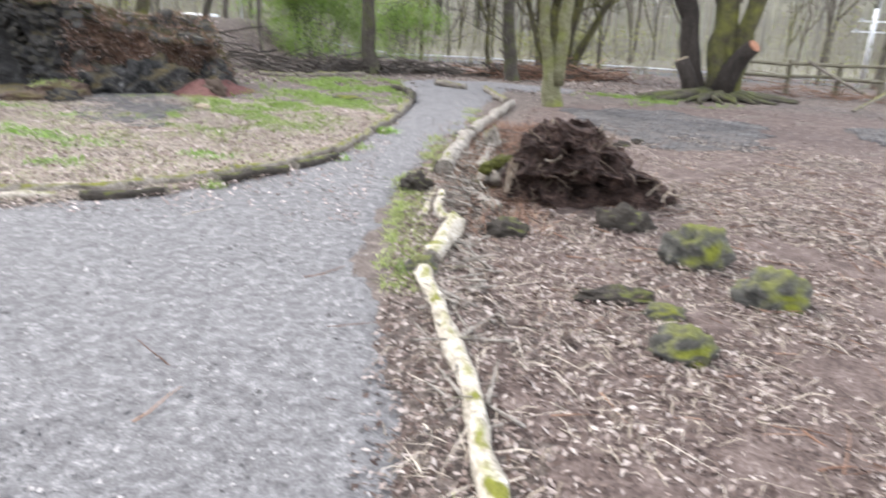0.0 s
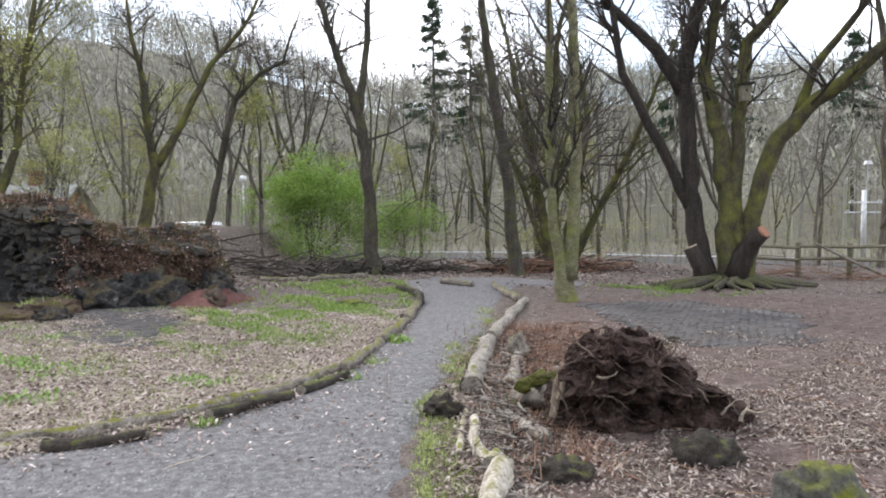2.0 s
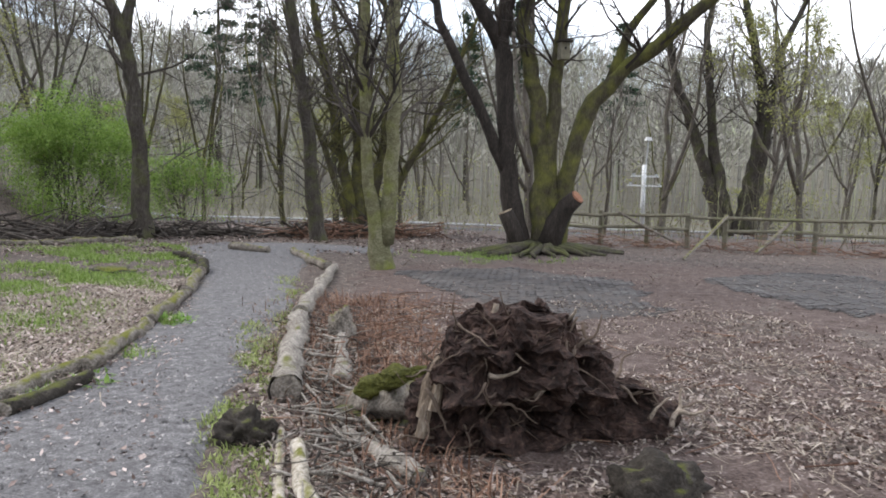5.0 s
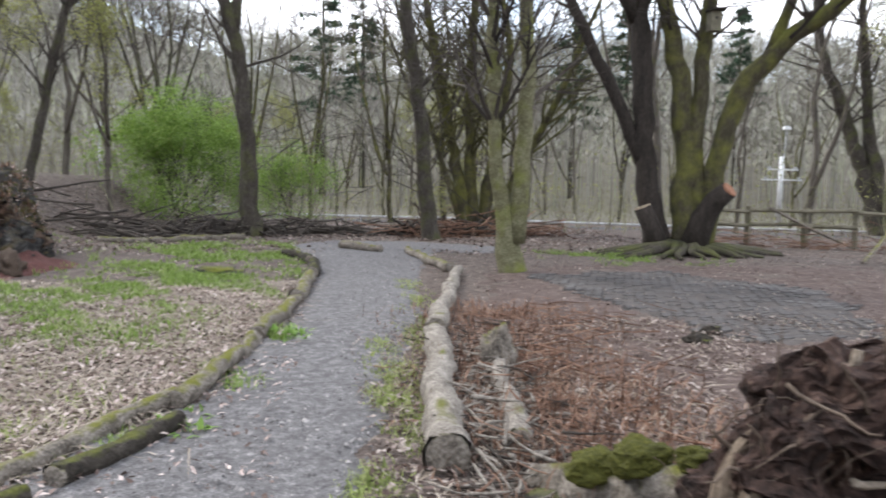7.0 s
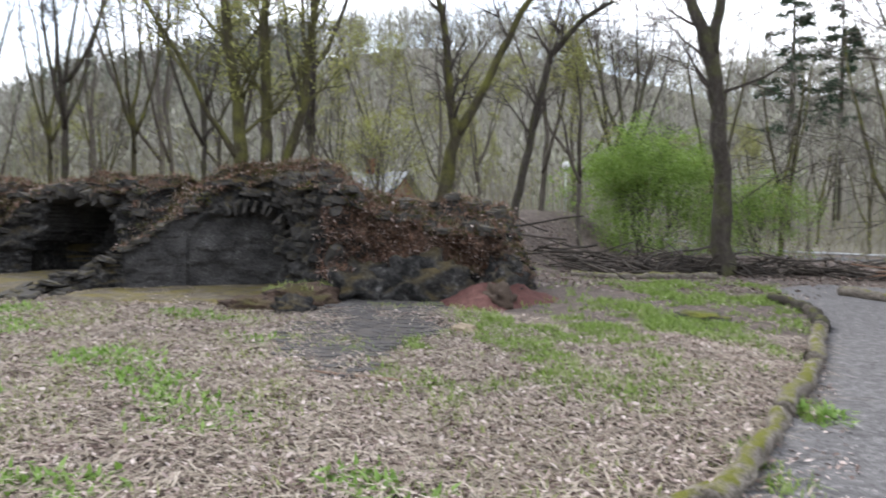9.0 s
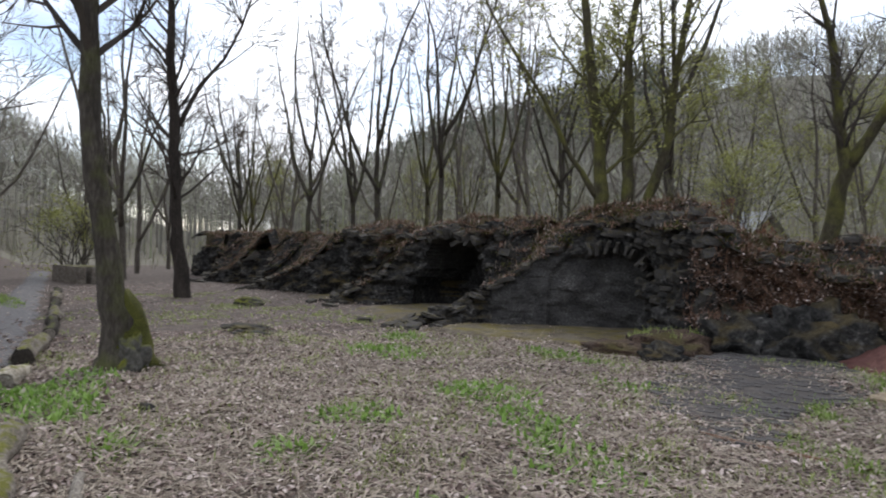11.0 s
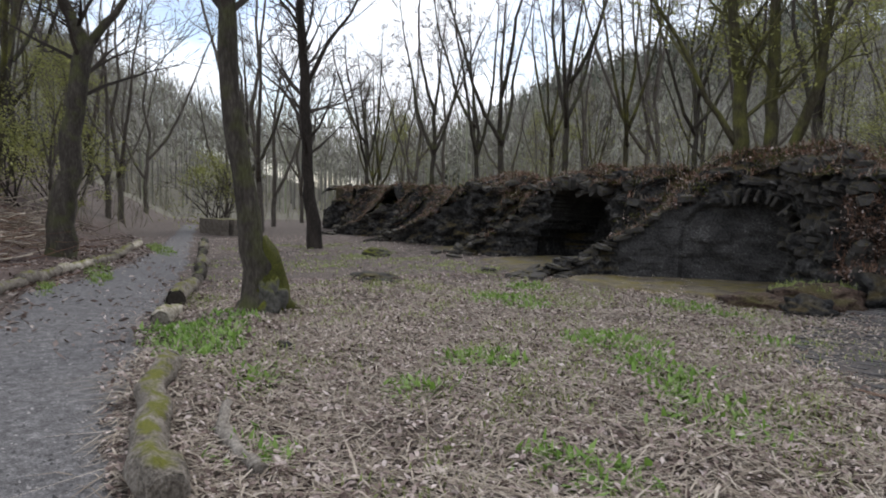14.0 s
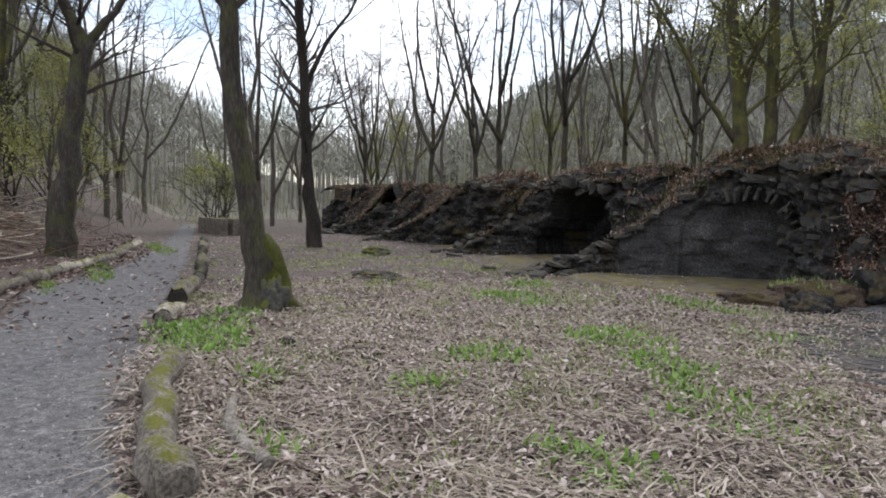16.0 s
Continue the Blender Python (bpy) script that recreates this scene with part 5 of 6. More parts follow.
    m.tube([(-0.35, 0.05, 0.3), (-0.6, 0.3, 0.24), (-0.82, 0.65, 0.12), (-0.95, 1.0, 0.02)], [0.14, 0.11, 0.1, 0.06], 14, wob=0.3, rng=rng)
    part("fallen_trunk", m, LOGBARK, t, "rotting broken trunk", True)
    for x, y, z, s in ((-0.72, 0.42, 0.34, 0.1), (-0.82, 0.6, 0.24, 0.1), (-0.62, 0.2, 0.42, 0.06), (-0.52, -0.13, 0.5, 0.035)):
        b = bmesh.new()
        bmesh.ops.create_icosphere(b, subdivisions=4, radius=1.0)
        for v in b.verts:
            k = 1 + 0.35 * noise.noise(v.co * 1.7 + Vector((x * 9, z * 9, 0))) + 0.12 * noise.noise(v.co * 7)
            v.co = Vector((v.co.x * s * 1.3, v.co.y * s, v.co.z * s * 0.75)) * k + Vector((x, y, z))
        mm = bpy.data.meshes.new("moss_cushion")
        b.to_mesh(mm)
        b.free()
        mm.materials.append(CUSHION)
        part("moss_cushion", mm, CUSHION, t, "yellow-green moss", True)


root_plate()

# surface roots of the big tree
rng = random.Random(71)
troots = thing("surface_roots", 7.1, 19.6, 0, "mossy surface roots spreading round the big tree", "roots")
for i in range(17):
    a = -math.pi + i * math.pi / 16 * 1.0 + rng.uniform(-0.1, 0.1)
    ln = rng.uniform(0.9, 1.9)
    pts, rad = [], []
    for k in range(7):
        f = k / 6
        r = 0.3 + ln * f
        pts.append(Vector((math.cos(a) * r * 1.15 + 0.1 * math.sin(k * 1.3 + i), math.sin(a) * r * 0.8 + 0.08 * math.cos(k + i), 0.16 * (1 - f) + 0.02)))
        rad.append(0.11 * (1 - f) + 0.03)
    m = Mesher()
    m.tube(pts, rad, 8, wob=0.1, rng=rng)
    part("root", m, BARK, troots, smooth=True)


# ---- brash, sticks, dead hedges ----
def sticks(name, label, region, n, seed, mat, lo=0.3, hi=1.2, r=(0.006, 0.018), height=0.05, cat="brash"):
    """A litter of many loose sticks within a stretch of the plan."""
    rng = random.Random(seed)
    m = Mesher()
    (x0, y0), (x1, y1), w = region
    for _ in range(n):
        f = rng.random()
        x, y = x0 + (x1 - x0) * f + rng.gauss(0, w), y0 + (y1 - y0) * f + rng.gauss(0, w)
        a, ln, el = rng.uniform(0, 6.28), rng.uniform(lo, hi), rng.gauss(0, 0.18)
        z = gzf(x, y) + abs(rng.gauss(0, height)) + 0.015
        d = Vector((math.cos(a), math.sin(a), el))
        p = Vector((x, y, z)) - d * ln / 2
        p.z = max(p.z, gzf(p.x, p.y) + 0.01)
        pts = [p]
        for k in range(4):
            d = bend(d, 0.13, rng)
            q = pts[-1] + d * ln / 4
            q.z = max(q.z, gzf(q.x, q.y) + 0.01)
            pts.append(q)
        rr = rng.uniform(*r)
        m.tube(pts, [rr * (1 - 0.15 * k) for k in range(5)], 5, cap=True)
    return solid(name, m, mat, label, cat, kind="stuff", smooth=True)


sticks("brash", "tangle of dead sticks along the path's log edging", ((0.1, 6.3), (0.7, 11.5), 0.2), 260, 1, TWIG, 0.12, 0.5, (0.003, 0.009), 0.06)
sticks("brash", "broken grey branches heaped along the edging", ((-0.02, 6.4), (0.5, 10.5), 0.13), 230, 11, GREYLOG, 0.12, 0.42, (0.005, 0.016), 0.06)
sticks("brash", "broken grey branches heaped along the edging", ((0.0, 3.0), (0.05, 6.4), 0.12), 70, 12, GREYLOG, 0.15, 0.5, (0.006, 0.016), 0.03)
sticks("brash", "brown twigs strewn round the uprooted stump", ((0.5, 8.0), (1.7, 12.5), 0.45), 380, 2, BRACKEN, 0.1, 0.45, (0.003, 0.008), 0.06)
sticks("brash", "twigs strewn over the bark litter", ((0.8, 3.0), (4.5, 9.0), 1.0), 260, 3, BRACKEN, 0.1, 0.5, (0.002, 0.007), 0.012)
sticks("dead_hedge", "long low hedge of piled dead branches", ((-6.5, 24.3), (5.0, 25.2), 0.45), 400, 4, TWIG, 0.8, 2.4, (0.012, 0.04), 0.14, "dead hedge")
sticks("dead_hedge", "low pile of brown brash beneath the trees", ((1.5, 23.9), (5.5, 24.6), 0.4), 260, 5, BRACKEN, 0.5, 1.6, (0.006, 0.02), 0.22, "dead hedge")
sticks("dead_hedge", "dead branches lying beside the ruin's end", ((-7.5, 23.0), (-3.2, 22.8), 0.4), 34, 6, TWIG, 0.8, 2.4, (0.012, 0.04), 0.16, "dead hedge")
sticks("brash", "heaps of cut branches on the slope", ((-14, 2.8), (-24, 4.6), 0.9), 420, 7, STALKS, 0.5, 1.8, (0.006, 0.025), 0.22)
sticks("brash", "brown bracken stems on the slope", ((-13, 3.4), (-22, 4.4), 0.9), 500, 8, BRACKEN, 0.3, 1.1, (0.004, 0.01), 0.25)
sticks("brash", "brown bramble below the fence", ((8.8, 22.2), (18, 16.6), 0.5), 420, 9, BRACKEN, 0.3, 1.2, (0.004, 0.012), 0.2)
sticks("brash", "dead sticks in the leaf field", ((-3.5, 8.5), (-10, 11.0), 1.4), 90, 10, STALKS, 0.15, 0.6, (0.002, 0.006), 0.01)
m = Mesher()
m.tube([(-4.05, 11.0, 0.03), (-4.6, 10.93, 0.035), (-5.35, 10.95, 0.03)], [0.016, 0.014, 0.009], 6)
solid("stick", m, BRACKEN, "thin brown stick lying on the litter", "stick")
stack = thing("timber_stack", -28.2, 10.2, 0, "low stack of mossy squared timbers beside the path", "timber stack")
for i in range(4):
    for j in range(3):
        m = Mesher()
        m.box((0.03 * i, 0.36 * j, 0.07 + 0.142 * i), (2.6, 0.24, 0.14), 0.15 + 0.03 * j)
        part("timber", m, LOGBARK, stack)


# ---- setts ----
def setts(name, poly, label, seed, size=(0.17, 0.085), angle=25, singles=0):
    """A patch of worn paving setts in running bond; the nearest are pieces of their own."""
    poly = np.array(poly, float)
    rng = random.Random(seed)
    root = patch(name, poly, SETTSOIL, 0.039, label, 0.2, 0.1, 0.01, category="paving")
    c = poly.mean(0)
    ca, sa = math.cos(radians(angle)), math.sin(radians(angle))
    places = []
    for i in range(-28, 29):
        for j in range(-60, 61):
            u, v = (i + 0.5 * (j % 2)) * (size[0] + 0.007), j * (size[1] + 0.007)
            x, y = c[0] + u * ca - v * sa, c[1] + u * sa + v * ca
            places.append((x, y))
    px = np.array(places)
    ins = inside(poly, px[:, 0] + 0.25 * wave(px[:, 0], px[:, 1], 2.0), px[:, 1] + 0.25 * wave(px[:, 1], px[:, 0], 2.3))
    places = [p for p, k in zip(places, ins) if k and rng.random() > 0.13]
    places.sort(key=lambda p: (p[0] + 1) ** 2 + (p[1] - 5) ** 2)
    me = []
    for k in range(3):
        m = Mesher()
        m.box((0, 0, 0), (size[0] * (1 - 0.04 * k), size[1], 0.06), 0, 0, 0.16)
        me.append(m.mesh("sett", SETT))
    rest = Mesher()
    for n, (x, y) in enumerate(places):
        z = lift(x, y) + 0.013 + 0.014 * float(wave(x, y, 2.3, 1.0)) + rng.uniform(-0.008, 0.008)
        rz = angle + rng.uniform(-2.5, 2.5)
        if n < singles:
            ob = new("sett", me[n % 3])
            ob.parent = root
            ob.matrix_basis = pose(x, y, z, rng.uniform(-3, 3), rng.uniform(-3, 3), rz)
        else:
            rest.box((x, y, z), (size[0], size[1], 0.06), radians(rz), 0, 0.16)
    if rest.v:
        ob = part("sett_rest", rest, SETT, root)
        tagged(ob, kind="stuff")


setts("paving_east", [(2.5, 15.6), (4.8, 16.1), (6.2, 13.8), (4.6, 11.0), (3.3, 10.7), (2.6, 12.6)], "patch of worn grey setts among leaves", 1, angle=20, singles=300)
setts("paving_far_east", [(7.5, 14.0), (10.6, 14.8), (11.2, 13.2), (9.0, 10.6), (7.2, 10.4)], "second patch of worn grey setts", 2, angle=20)
setts("paving_oven", [(-7.2, 13.6), (-6.2, 12.0), (-5.3, 10.9), (-4.7, 11.1), (-4.9, 13.2), (-5.4, 15.0), (-6.2, 15.9), (-7.4, 15.3)], "worn setts before the ruined ovens", 3, angle=12, singles=300)


# ---- stones of the ruin ----
from mathutils.bvhtree import BVHTree


def bvh_of(ob):
    return BVHTree.FromPolygons([v.co.copy() for v in ob.data.vertices], [tuple(p.vertices) for p in ob.data.polygons])


COVER = bvh_of([o for o in RUIN.children if o.name.startswith("earth_cover")][0])


def ruin_stones():
    """Loose slabs on the low wings, the lip courses and the rings of the arches."""
    rng = random.Random(14)
    shapes = []
    for k in range(6):
        bm = bmesh.new()
        bmesh.ops.create_cube(bm, size=1.0)
        bmesh.ops.subdivide_edges(bm, edges=bm.edges[:], cuts=1, use_grid_fill=True)
        for v in bm.verts:
            v.co = Vector((v.co.x * (1 - 0.2 * abs(v.co.y)), v.co.y * (1 - 0.2 * abs(v.co.x)), v.co.z)) + Vector((rng.uniform(-0.09, 0.09), rng.uniform(-0.09, 0.09), rng.uniform(-0.12, 0.12)))
        me = bpy.data.meshes.new("stone")
        bm.to_mesh(me)
        bm.free()
        me.materials.append(SLAB)
        shapes.append(me)
    inv = Matrix.Translation((14, -16.5, 0))

    def put(x, y, z, size, rx=0, ry=0, rz=0):
        ob = new("stone", rng.choice(shapes))
        ob.parent = RUIN
        ob.matrix_parent_inverse = inv
        ob.matrix_basis = pose(x, y, z, rx, ry, rz) @ Matrix.Diagonal((*size, 1))

    n = len(RQ)
    for i in range(0, n, 3):
        x, y, h = RXY[i, 0], RXY[i, 1], RH[i]
        if x < -29:
            continue
        yaw = math.degrees(math.atan2(RIN[i, 1], RIN[i, 0])) + 90
        if h < 1.25 and x < -8.5:
            for _ in range(2 if h < 0.5 else 1):
                o = rng.uniform(-0.1, 0.3)
                put(x + RIN[i, 0] * o, y + RIN[i, 1] * o, h - rng.uniform(0, 0.12), (rng.uniform(0.14, 0.36), rng.uniform(0.14, 0.28), rng.uniform(0.04, 0.09)), rng.uniform(-16, 16), rng.uniform(-16, 16), yaw + rng.uniform(-50, 50))
        elif x < -7.5 and i % 9 == 0:
            o = rng.uniform(0.0, 0.25)
            put(x + RIN[i, 0] * o, y + RIN[i, 1] * o, h - rng.uniform(-0.03, 0.3), (rng.uniform(0.22, 0.45), rng.uniform(0.2, 0.34), rng.uniform(0.07, 0.14)), rng.uniform(-14, 14), rng.uniform(-12, 12), yaw + rng.uniform(-15, 15))
    # thin stones set on edge round the mouth of the deep recess and over the shallow one
    for j in range(11):
        a = math.pi * (0.3 + 0.36 * j / 10)
        put(-14.85 + math.cos(a) * 1.38 + rng.uniform(-0.05, 0.05), 16.0 + rng.uniform(-0.05, 0.08), 0.35 + 1.47 * math.sin(a) + rng.uniform(-0.05, 0.05), (0.08, 0.34, rng.uniform(0.1, 0.24)), rng.uniform(-16, 16), math.degrees(math.pi / 2 - a) + rng.uniform(-25, 25), rng.uniform(-12, 12))
    for j in range(9):
        a = math.pi * (0.14 + 0.42 * j / 8)
        u = math.cos(a) * 0.86
        put(-10.28 + u + rng.uniform(-0.03, 0.03), 16.02 + u * 0.52 - 0.04, 0.72 + 0.78 * math.sin(a) + rng.uniform(-0.04, 0.04), (0.06, 0.34, rng.uniform(0.12, 0.26)), rng.uniform(-10, 10), math.degrees(math.pi / 2 - a) + rng.uniform(-10, 10), 28 + rng.uniform(-10, 10))
    # broken rubble of the wall above the recesses
    for _ in range(55):
        f = rng.random()
        x, y = -7.9 - 3.2 * f, 15.55 + 0.9 * min(1.0, f * 1.6)
        put(x, y + rng.uniform(0.04, 0.2), rng.uniform(1.5, 2.05), (rng.uniform(0.1, 0.26), rng.uniform(0.2, 0.3), rng.uniform(0.06, 0.15)), rng.uniform(-25, 25), rng.uniform(-30, 30), rng.uniform(-40, 40))
    for _ in range(22):
        x = rng.uniform(-20, -12.7)
        put(x, 16.05 + rng.uniform(-0.08, 0.1), rng.uniform(1.55, 1.95), (rng.uniform(0.14, 0.34), rng.uniform(0.2, 0.3), rng.uniform(0.06, 0.14)), rng.uniform(-20, 20), rng.uniform(-25, 25), rng.uniform(-40, 40))
    # ragged courses of the pier and fallen pieces at its foot
    for _ in range(34):
        f = rng.random()
        x, y = -7.7 - 1.9 * f, 15.33 + 0.95 * f
        put(x + rng.uniform(-0.04, 0.04), y - 0.02, rng.uniform(0.5, 1.8), (rng.uniform(0.08, 0.2), 0.2, rng.uniform(0.06, 0.14)), rng.uniform(-20, 20), rng.uniform(-25, 25), 153 + rng.uniform(-30, 30))
    for tx, ty in ((-12.2, 13.1), (-17.3, 14.2), (-23.0, 14.5), (-28.0, 14.4), (-12.0, 13.6)):
        for _ in range(9):
            x, y = tx + rng.gauss(0, 0.3), ty + rng.gauss(0, 0.25)
            put(x, y, gzf(x, y) + 0.04, (rng.uniform(0.15, 0.4), rng.uniform(0.12, 0.3), rng.uniform(0.05, 0.1)), rng.uniform(-10, 10), rng.uniform(-10, 10), rng.uniform(0, 180))
    for _ in range(95):
        x, y = rng.uniform(-7.8, -4.8), rng.uniform(15.6, 18.6)
        hit = COVER.ray_cast(Vector((x, y, 4)), Vector((0, 0, -1)))[0]
        if hit:
            put(x, y, hit.z + 0.01, (rng.uniform(0.1, 0.42), rng.uniform(0.1, 0.3), rng.uniform(0.05, 0.14)), rng.uniform(-14, 14), rng.uniform(-14, 14), rng.uniform(0, 180))


ruin_stones()


# ---- fence, posts, road and what stands beyond ----
def fence():
    t = thing("post_and_rail_fence", 9, 22.8, 0, "weathered post and rail fence with leaning broken rails", "fence")
    inv = Matrix.Translation((-9, -22.8, 0))
    ends = [(8.95, 22.8), (10.2, 21.95), (11.3, 21.2), (12.2, 20.55), (13.05, 20.0), (14.9, 18.65), (16.8, 17.3), (18.6, 16.0)]
    for i, (x, y) in enumerate(ends):
        m = Mesher()
        m.box((x, y, 0.46), (0.12, 0.12, 1.12), 0.6, 0.02 * (i % 3 - 1), 0.04)
        part("post", m, FENCE, t).matrix_parent_inverse = inv
    for i in range(len(ends) - 1):
        (ax, ay), (bx, by) = ends[i], ends[i + 1]
        for z, drop in ((0.92, 0.05 * ((i * 7) % 3 - 1)), (0.55, 0.04 * ((i * 5) % 3 - 1))):
            if (i, z) in ((3, 0.55),):
                continue
            m = Mesher()
            m.tube([(ax, ay - 0.07, z), ((ax + bx) / 2, (ay + by) / 2 - 0.08, z + drop * 0.5), (bx, by - 0.07, z + drop)], [0.055, 0.05, 0.055], 6)
            part("rail", m, FENCE, t).matrix_parent_inverse = inv
    for a, b in (((12.95, 19.85, 0.98), (9.7, 17.3, 0.03)), ((10.55, 21.6, 1.0), (11.9, 20.3, 0.1)), ((14.4, 19.0, 0.9), (12.9, 18.6, 0.05))):
        m = Mesher()
        m.tube([a, ((a[0] + b[0]) / 2, (a[1] + b[1]) / 2, (a[2] + b[2]) / 2 - 0.03), b], [0.045, 0.05, 0.045], 6)
        part("fallen_rail", m, LOGBARK, t, "broken rail leaning to the ground").matrix_parent_inverse = inv


fence()
m = Mesher()
mast = thing("traffic_mast", 18.9, 33.1, 0, "white metal mast with two cross arms and a small lamp head", "mast")
m.tube([(0, 0, -0.1), (0, 0, 2.95)], [0.12, 0.1], 12)
part("pole", m, WHITE, mast, smooth=True)
m = Mesher()
m.tube([(0.08, 0, 2.9), (0.15, 0, 4.1)], [0.03, 0.03], 8)
part("upper_pole", m, GALV, mast)
m = Mesher()
m.box((0.15, 0, 4.2), (0.34, 0.2, 0.16), 0, 0, 0.3)
part("lamp_head", m, WHITE, mast)
for z, w in ((2.4, 1.5), (1.95, 1.9)):
    m = Mesher()
    m.box((0.05, 0, z), (w, 0.07, 0.07))
    part("cross_arm", m, WHITE, mast)
    for s in (-1, 1):
        m = Mesher()
        m.box((0.05 + s * w * 0.42, 0, z + 0.05), (0.12, 0.1, 0.16), 0, 0, 0.2)
        part("bracket", m, GALV, mast)
lamp = thing("street_lamp", -14.1, 50.6, 0, "slim grey street lamp with a pale round head", "street lamp")
m = Mesher()
m.tube([(0, 0, -0.1), (0, 0, 4.4)], [0.07, 0.05], 8)
part("pole", m, GALV, lamp, smooth=True)
m = Mesher()
m.tube([(0, 0, 4.35), (0, 0, 4.5), (0, 0, 4.75), (0, 0, 4.85)], [0.08, 0.24, 0.22, 0.08], 12)
part("lamp_head", m, WHITE, lamp, smooth=True)
box = thing("bird_box", 7.33, 19.12, 4.72, "small wooden bird box hung on the big tree", "bird box")
m = Mesher()
m.box((0, 0, 0.2), (0.24, 0.2, 0.4))
part("body", m, FENCE, box)
m = Mesher()
m.box((0, -0.04, 0.43), (0.32, 0.32, 0.05), 0, 0.0)
part("roof", m, DARKLOG, box)
# no opening is cut: a black disc paints the shade inside the hole
m = Mesher()
m.tube([(0, -0.1, 0.26), (0, -0.108, 0.26)], [0.03, 0.03], 10)
part("entrance_hole_disc", m, RUBBER, box)

ROADDIR = Vector((0.905, -0.425, 0))


def road_at(s, off, z):
    n = Vector((0.425, 0.905, 0))
    p = Vector((-2.1, 47.3, 0)) + ROADDIR * s + n * off
    return Vector((p.x, p.y, gzf(p.x, p.y) + z))


m = Mesher()
for i in range(60):
    a, b = -90 + 3 * i, -87 + 3 * i
    m.poly([road_at(a, -2.6, 0.08), road_at(b, -2.6, 0.08), road_at(b, 3.4, 0.08), road_at(a, 3.4, 0.08)])
solid("road", m, ASPHALT, "grey asphalt road beyond the wood", "road", kind="structure")
barrier = thing("guard_rail", -2.1, 47.3, 0, "pale metal guard rail along the road", "guard rail")
bi = Matrix.Translation((2.1, -47.3, 0))
for i in range(22):
    a = -60 + 5 * i
    m = Mesher()
    m.tube([road_at(a, -3.1, 0.6), road_at(a + 5, -3.1, 0.6)], [0.06, 0.06], 6)
    part("rail", m, GALV, barrier).matrix_parent_inverse = bi
    m = Mesher()
    m.tube([road_at(a, -2.95, -0.1), road_at(a, -2.95, 0.62)], [0.05, 0.05], 6)
    part("post", m, GALV, barrier).matrix_parent_inverse = bi


def vehicle(name, s, off, paint, label, length, height, van):
    """A parked vehicle: lofted body, glass, four wheels."""
    p = road_at(s, off, 0.08)
    t = thing(name, p.x, p.y, p.z, label, "van" if van else "car")
    yaw = Matrix.Rotation(math.atan2(ROADDIR.y, ROADDIR.x), 4, "Z")
    L, H = length, height
    prof = [(-L / 2, 0.35), (-L / 2, H * 0.93), (-L * 0.45, H), (L * 0.22, H), (L * 0.34, H * 0.62), (L * 0.48, H * 0.52), (L / 2, 0.38)] if van else [(-L / 2, 0.35), (-L * 0.49, H * 0.62), (-L * 0.36, H * 0.68), (-L * 0.24, H), (L * 0.08, H), (L * 0.24, H * 0.64), (L * 0.46, H * 0.55), (L / 2, 0.36)]
    m = Mesher()
    for y, k in ((-0.88, 0.97), (-0.8, 1.0), (0.8, 1.0), (0.88, 0.97)):
        for x, z in prof:
            m.v.append(yaw @ Vector((x * k, y, z * (k if z > 0.5 else 1))))
    n = len(prof)
    for r in range(3):
        for i in range(n):
            j = (i + 1) % n
            m.f.append((r * n + i, r * n + j, (r + 1) * n + j, (r + 1) * n + i))
    m.f.append(tuple(reversed(range(n))))
    m.f.append(tuple(range(3 * n, 4 * n)))
    part("body", m, paint, t)
    for y in (-0.89, 0.89):
        m = Mesher()
        x0, x1 = (L * 0.1, L * 0.3) if van else (-L * 0.28, L * 0.18)
        m.poly([yaw @ Vector((x0, y, H * 0.64)), yaw @ Vector((x1, y, H * 0.64)), yaw @ Vector((x1 - 0.35, y, H * 0.93)), yaw @ Vector((x0 + 0.1, y, H * 0.93))])
        part("side_window", m, GLASS, t, "dark side glass")
        for x in (-L * 0.31, L * 0.31):
            m = Mesher()
            m.tube([yaw @ Vector((x, y * 0.88, 0.32)), yaw @ Vector((x, y * 1.02, 0.32))], [0.32, 0.32], 16)
            w = part("wheel", m, RUBBER, t)
            m = Mesher()
            m.tube([yaw @ Vector((x, y * 1.02, 0.32)), yaw @ Vector((x, y * 1.04, 0.32))], [0.18, 0.16], 12)
            part("rim", m, GALV, w)


vehicle("van", -18.6, 0.5, WHITE, "white van standing on the road", 5.2, 2.3, True)

house = thing("house", -29, 45.5, 0.5, "low building with a pale grey roof behind the ruin", "house")
m = Mesher()
m.box((0, 0, 0.2), (11, 6, 3.2), 0.1)
part("wall", m, BRICKRED, house)
m = Mesher()
rz = Matrix.Rotation(0.1, 4, "Z")
for s in (-1, 1):
    m.poly([rz @ Vector((-5.8, s * 3.5, 1.7)), rz @ Vector((5.8, s * 3.5, 1.7)), rz @ Vector((5.8, 0, 3.6)), rz @ Vector((-5.8, 0, 3.6))])
    m.poly([rz @ Vector((-5.8, s * 3.5, 1.55)), rz @ Vector((5.8, s * 3.5, 1.55)), rz @ Vector((5.8, 0, 3.45)), rz @ Vector((-5.8, 0, 3.45))])
part("roof", m, SLATE, house, "pale grey roof")
for s in (-1, 1):
    m = Mesher()
    m.poly([rz @ Vector((s * 5.4, -2.95, 1.75)), rz @ Vector((s * 5.4, 2.95, 1.75)), rz @ Vector((s * 5.4, 0, 3.4))])
    part("gable", m, BRICKRED, house)
m = Mesher()
m.box((3.2, 0.3, 3.8), (0.7, 0.5, 1.3), 0.1)
part("chimney", m, BRICKRED, house)
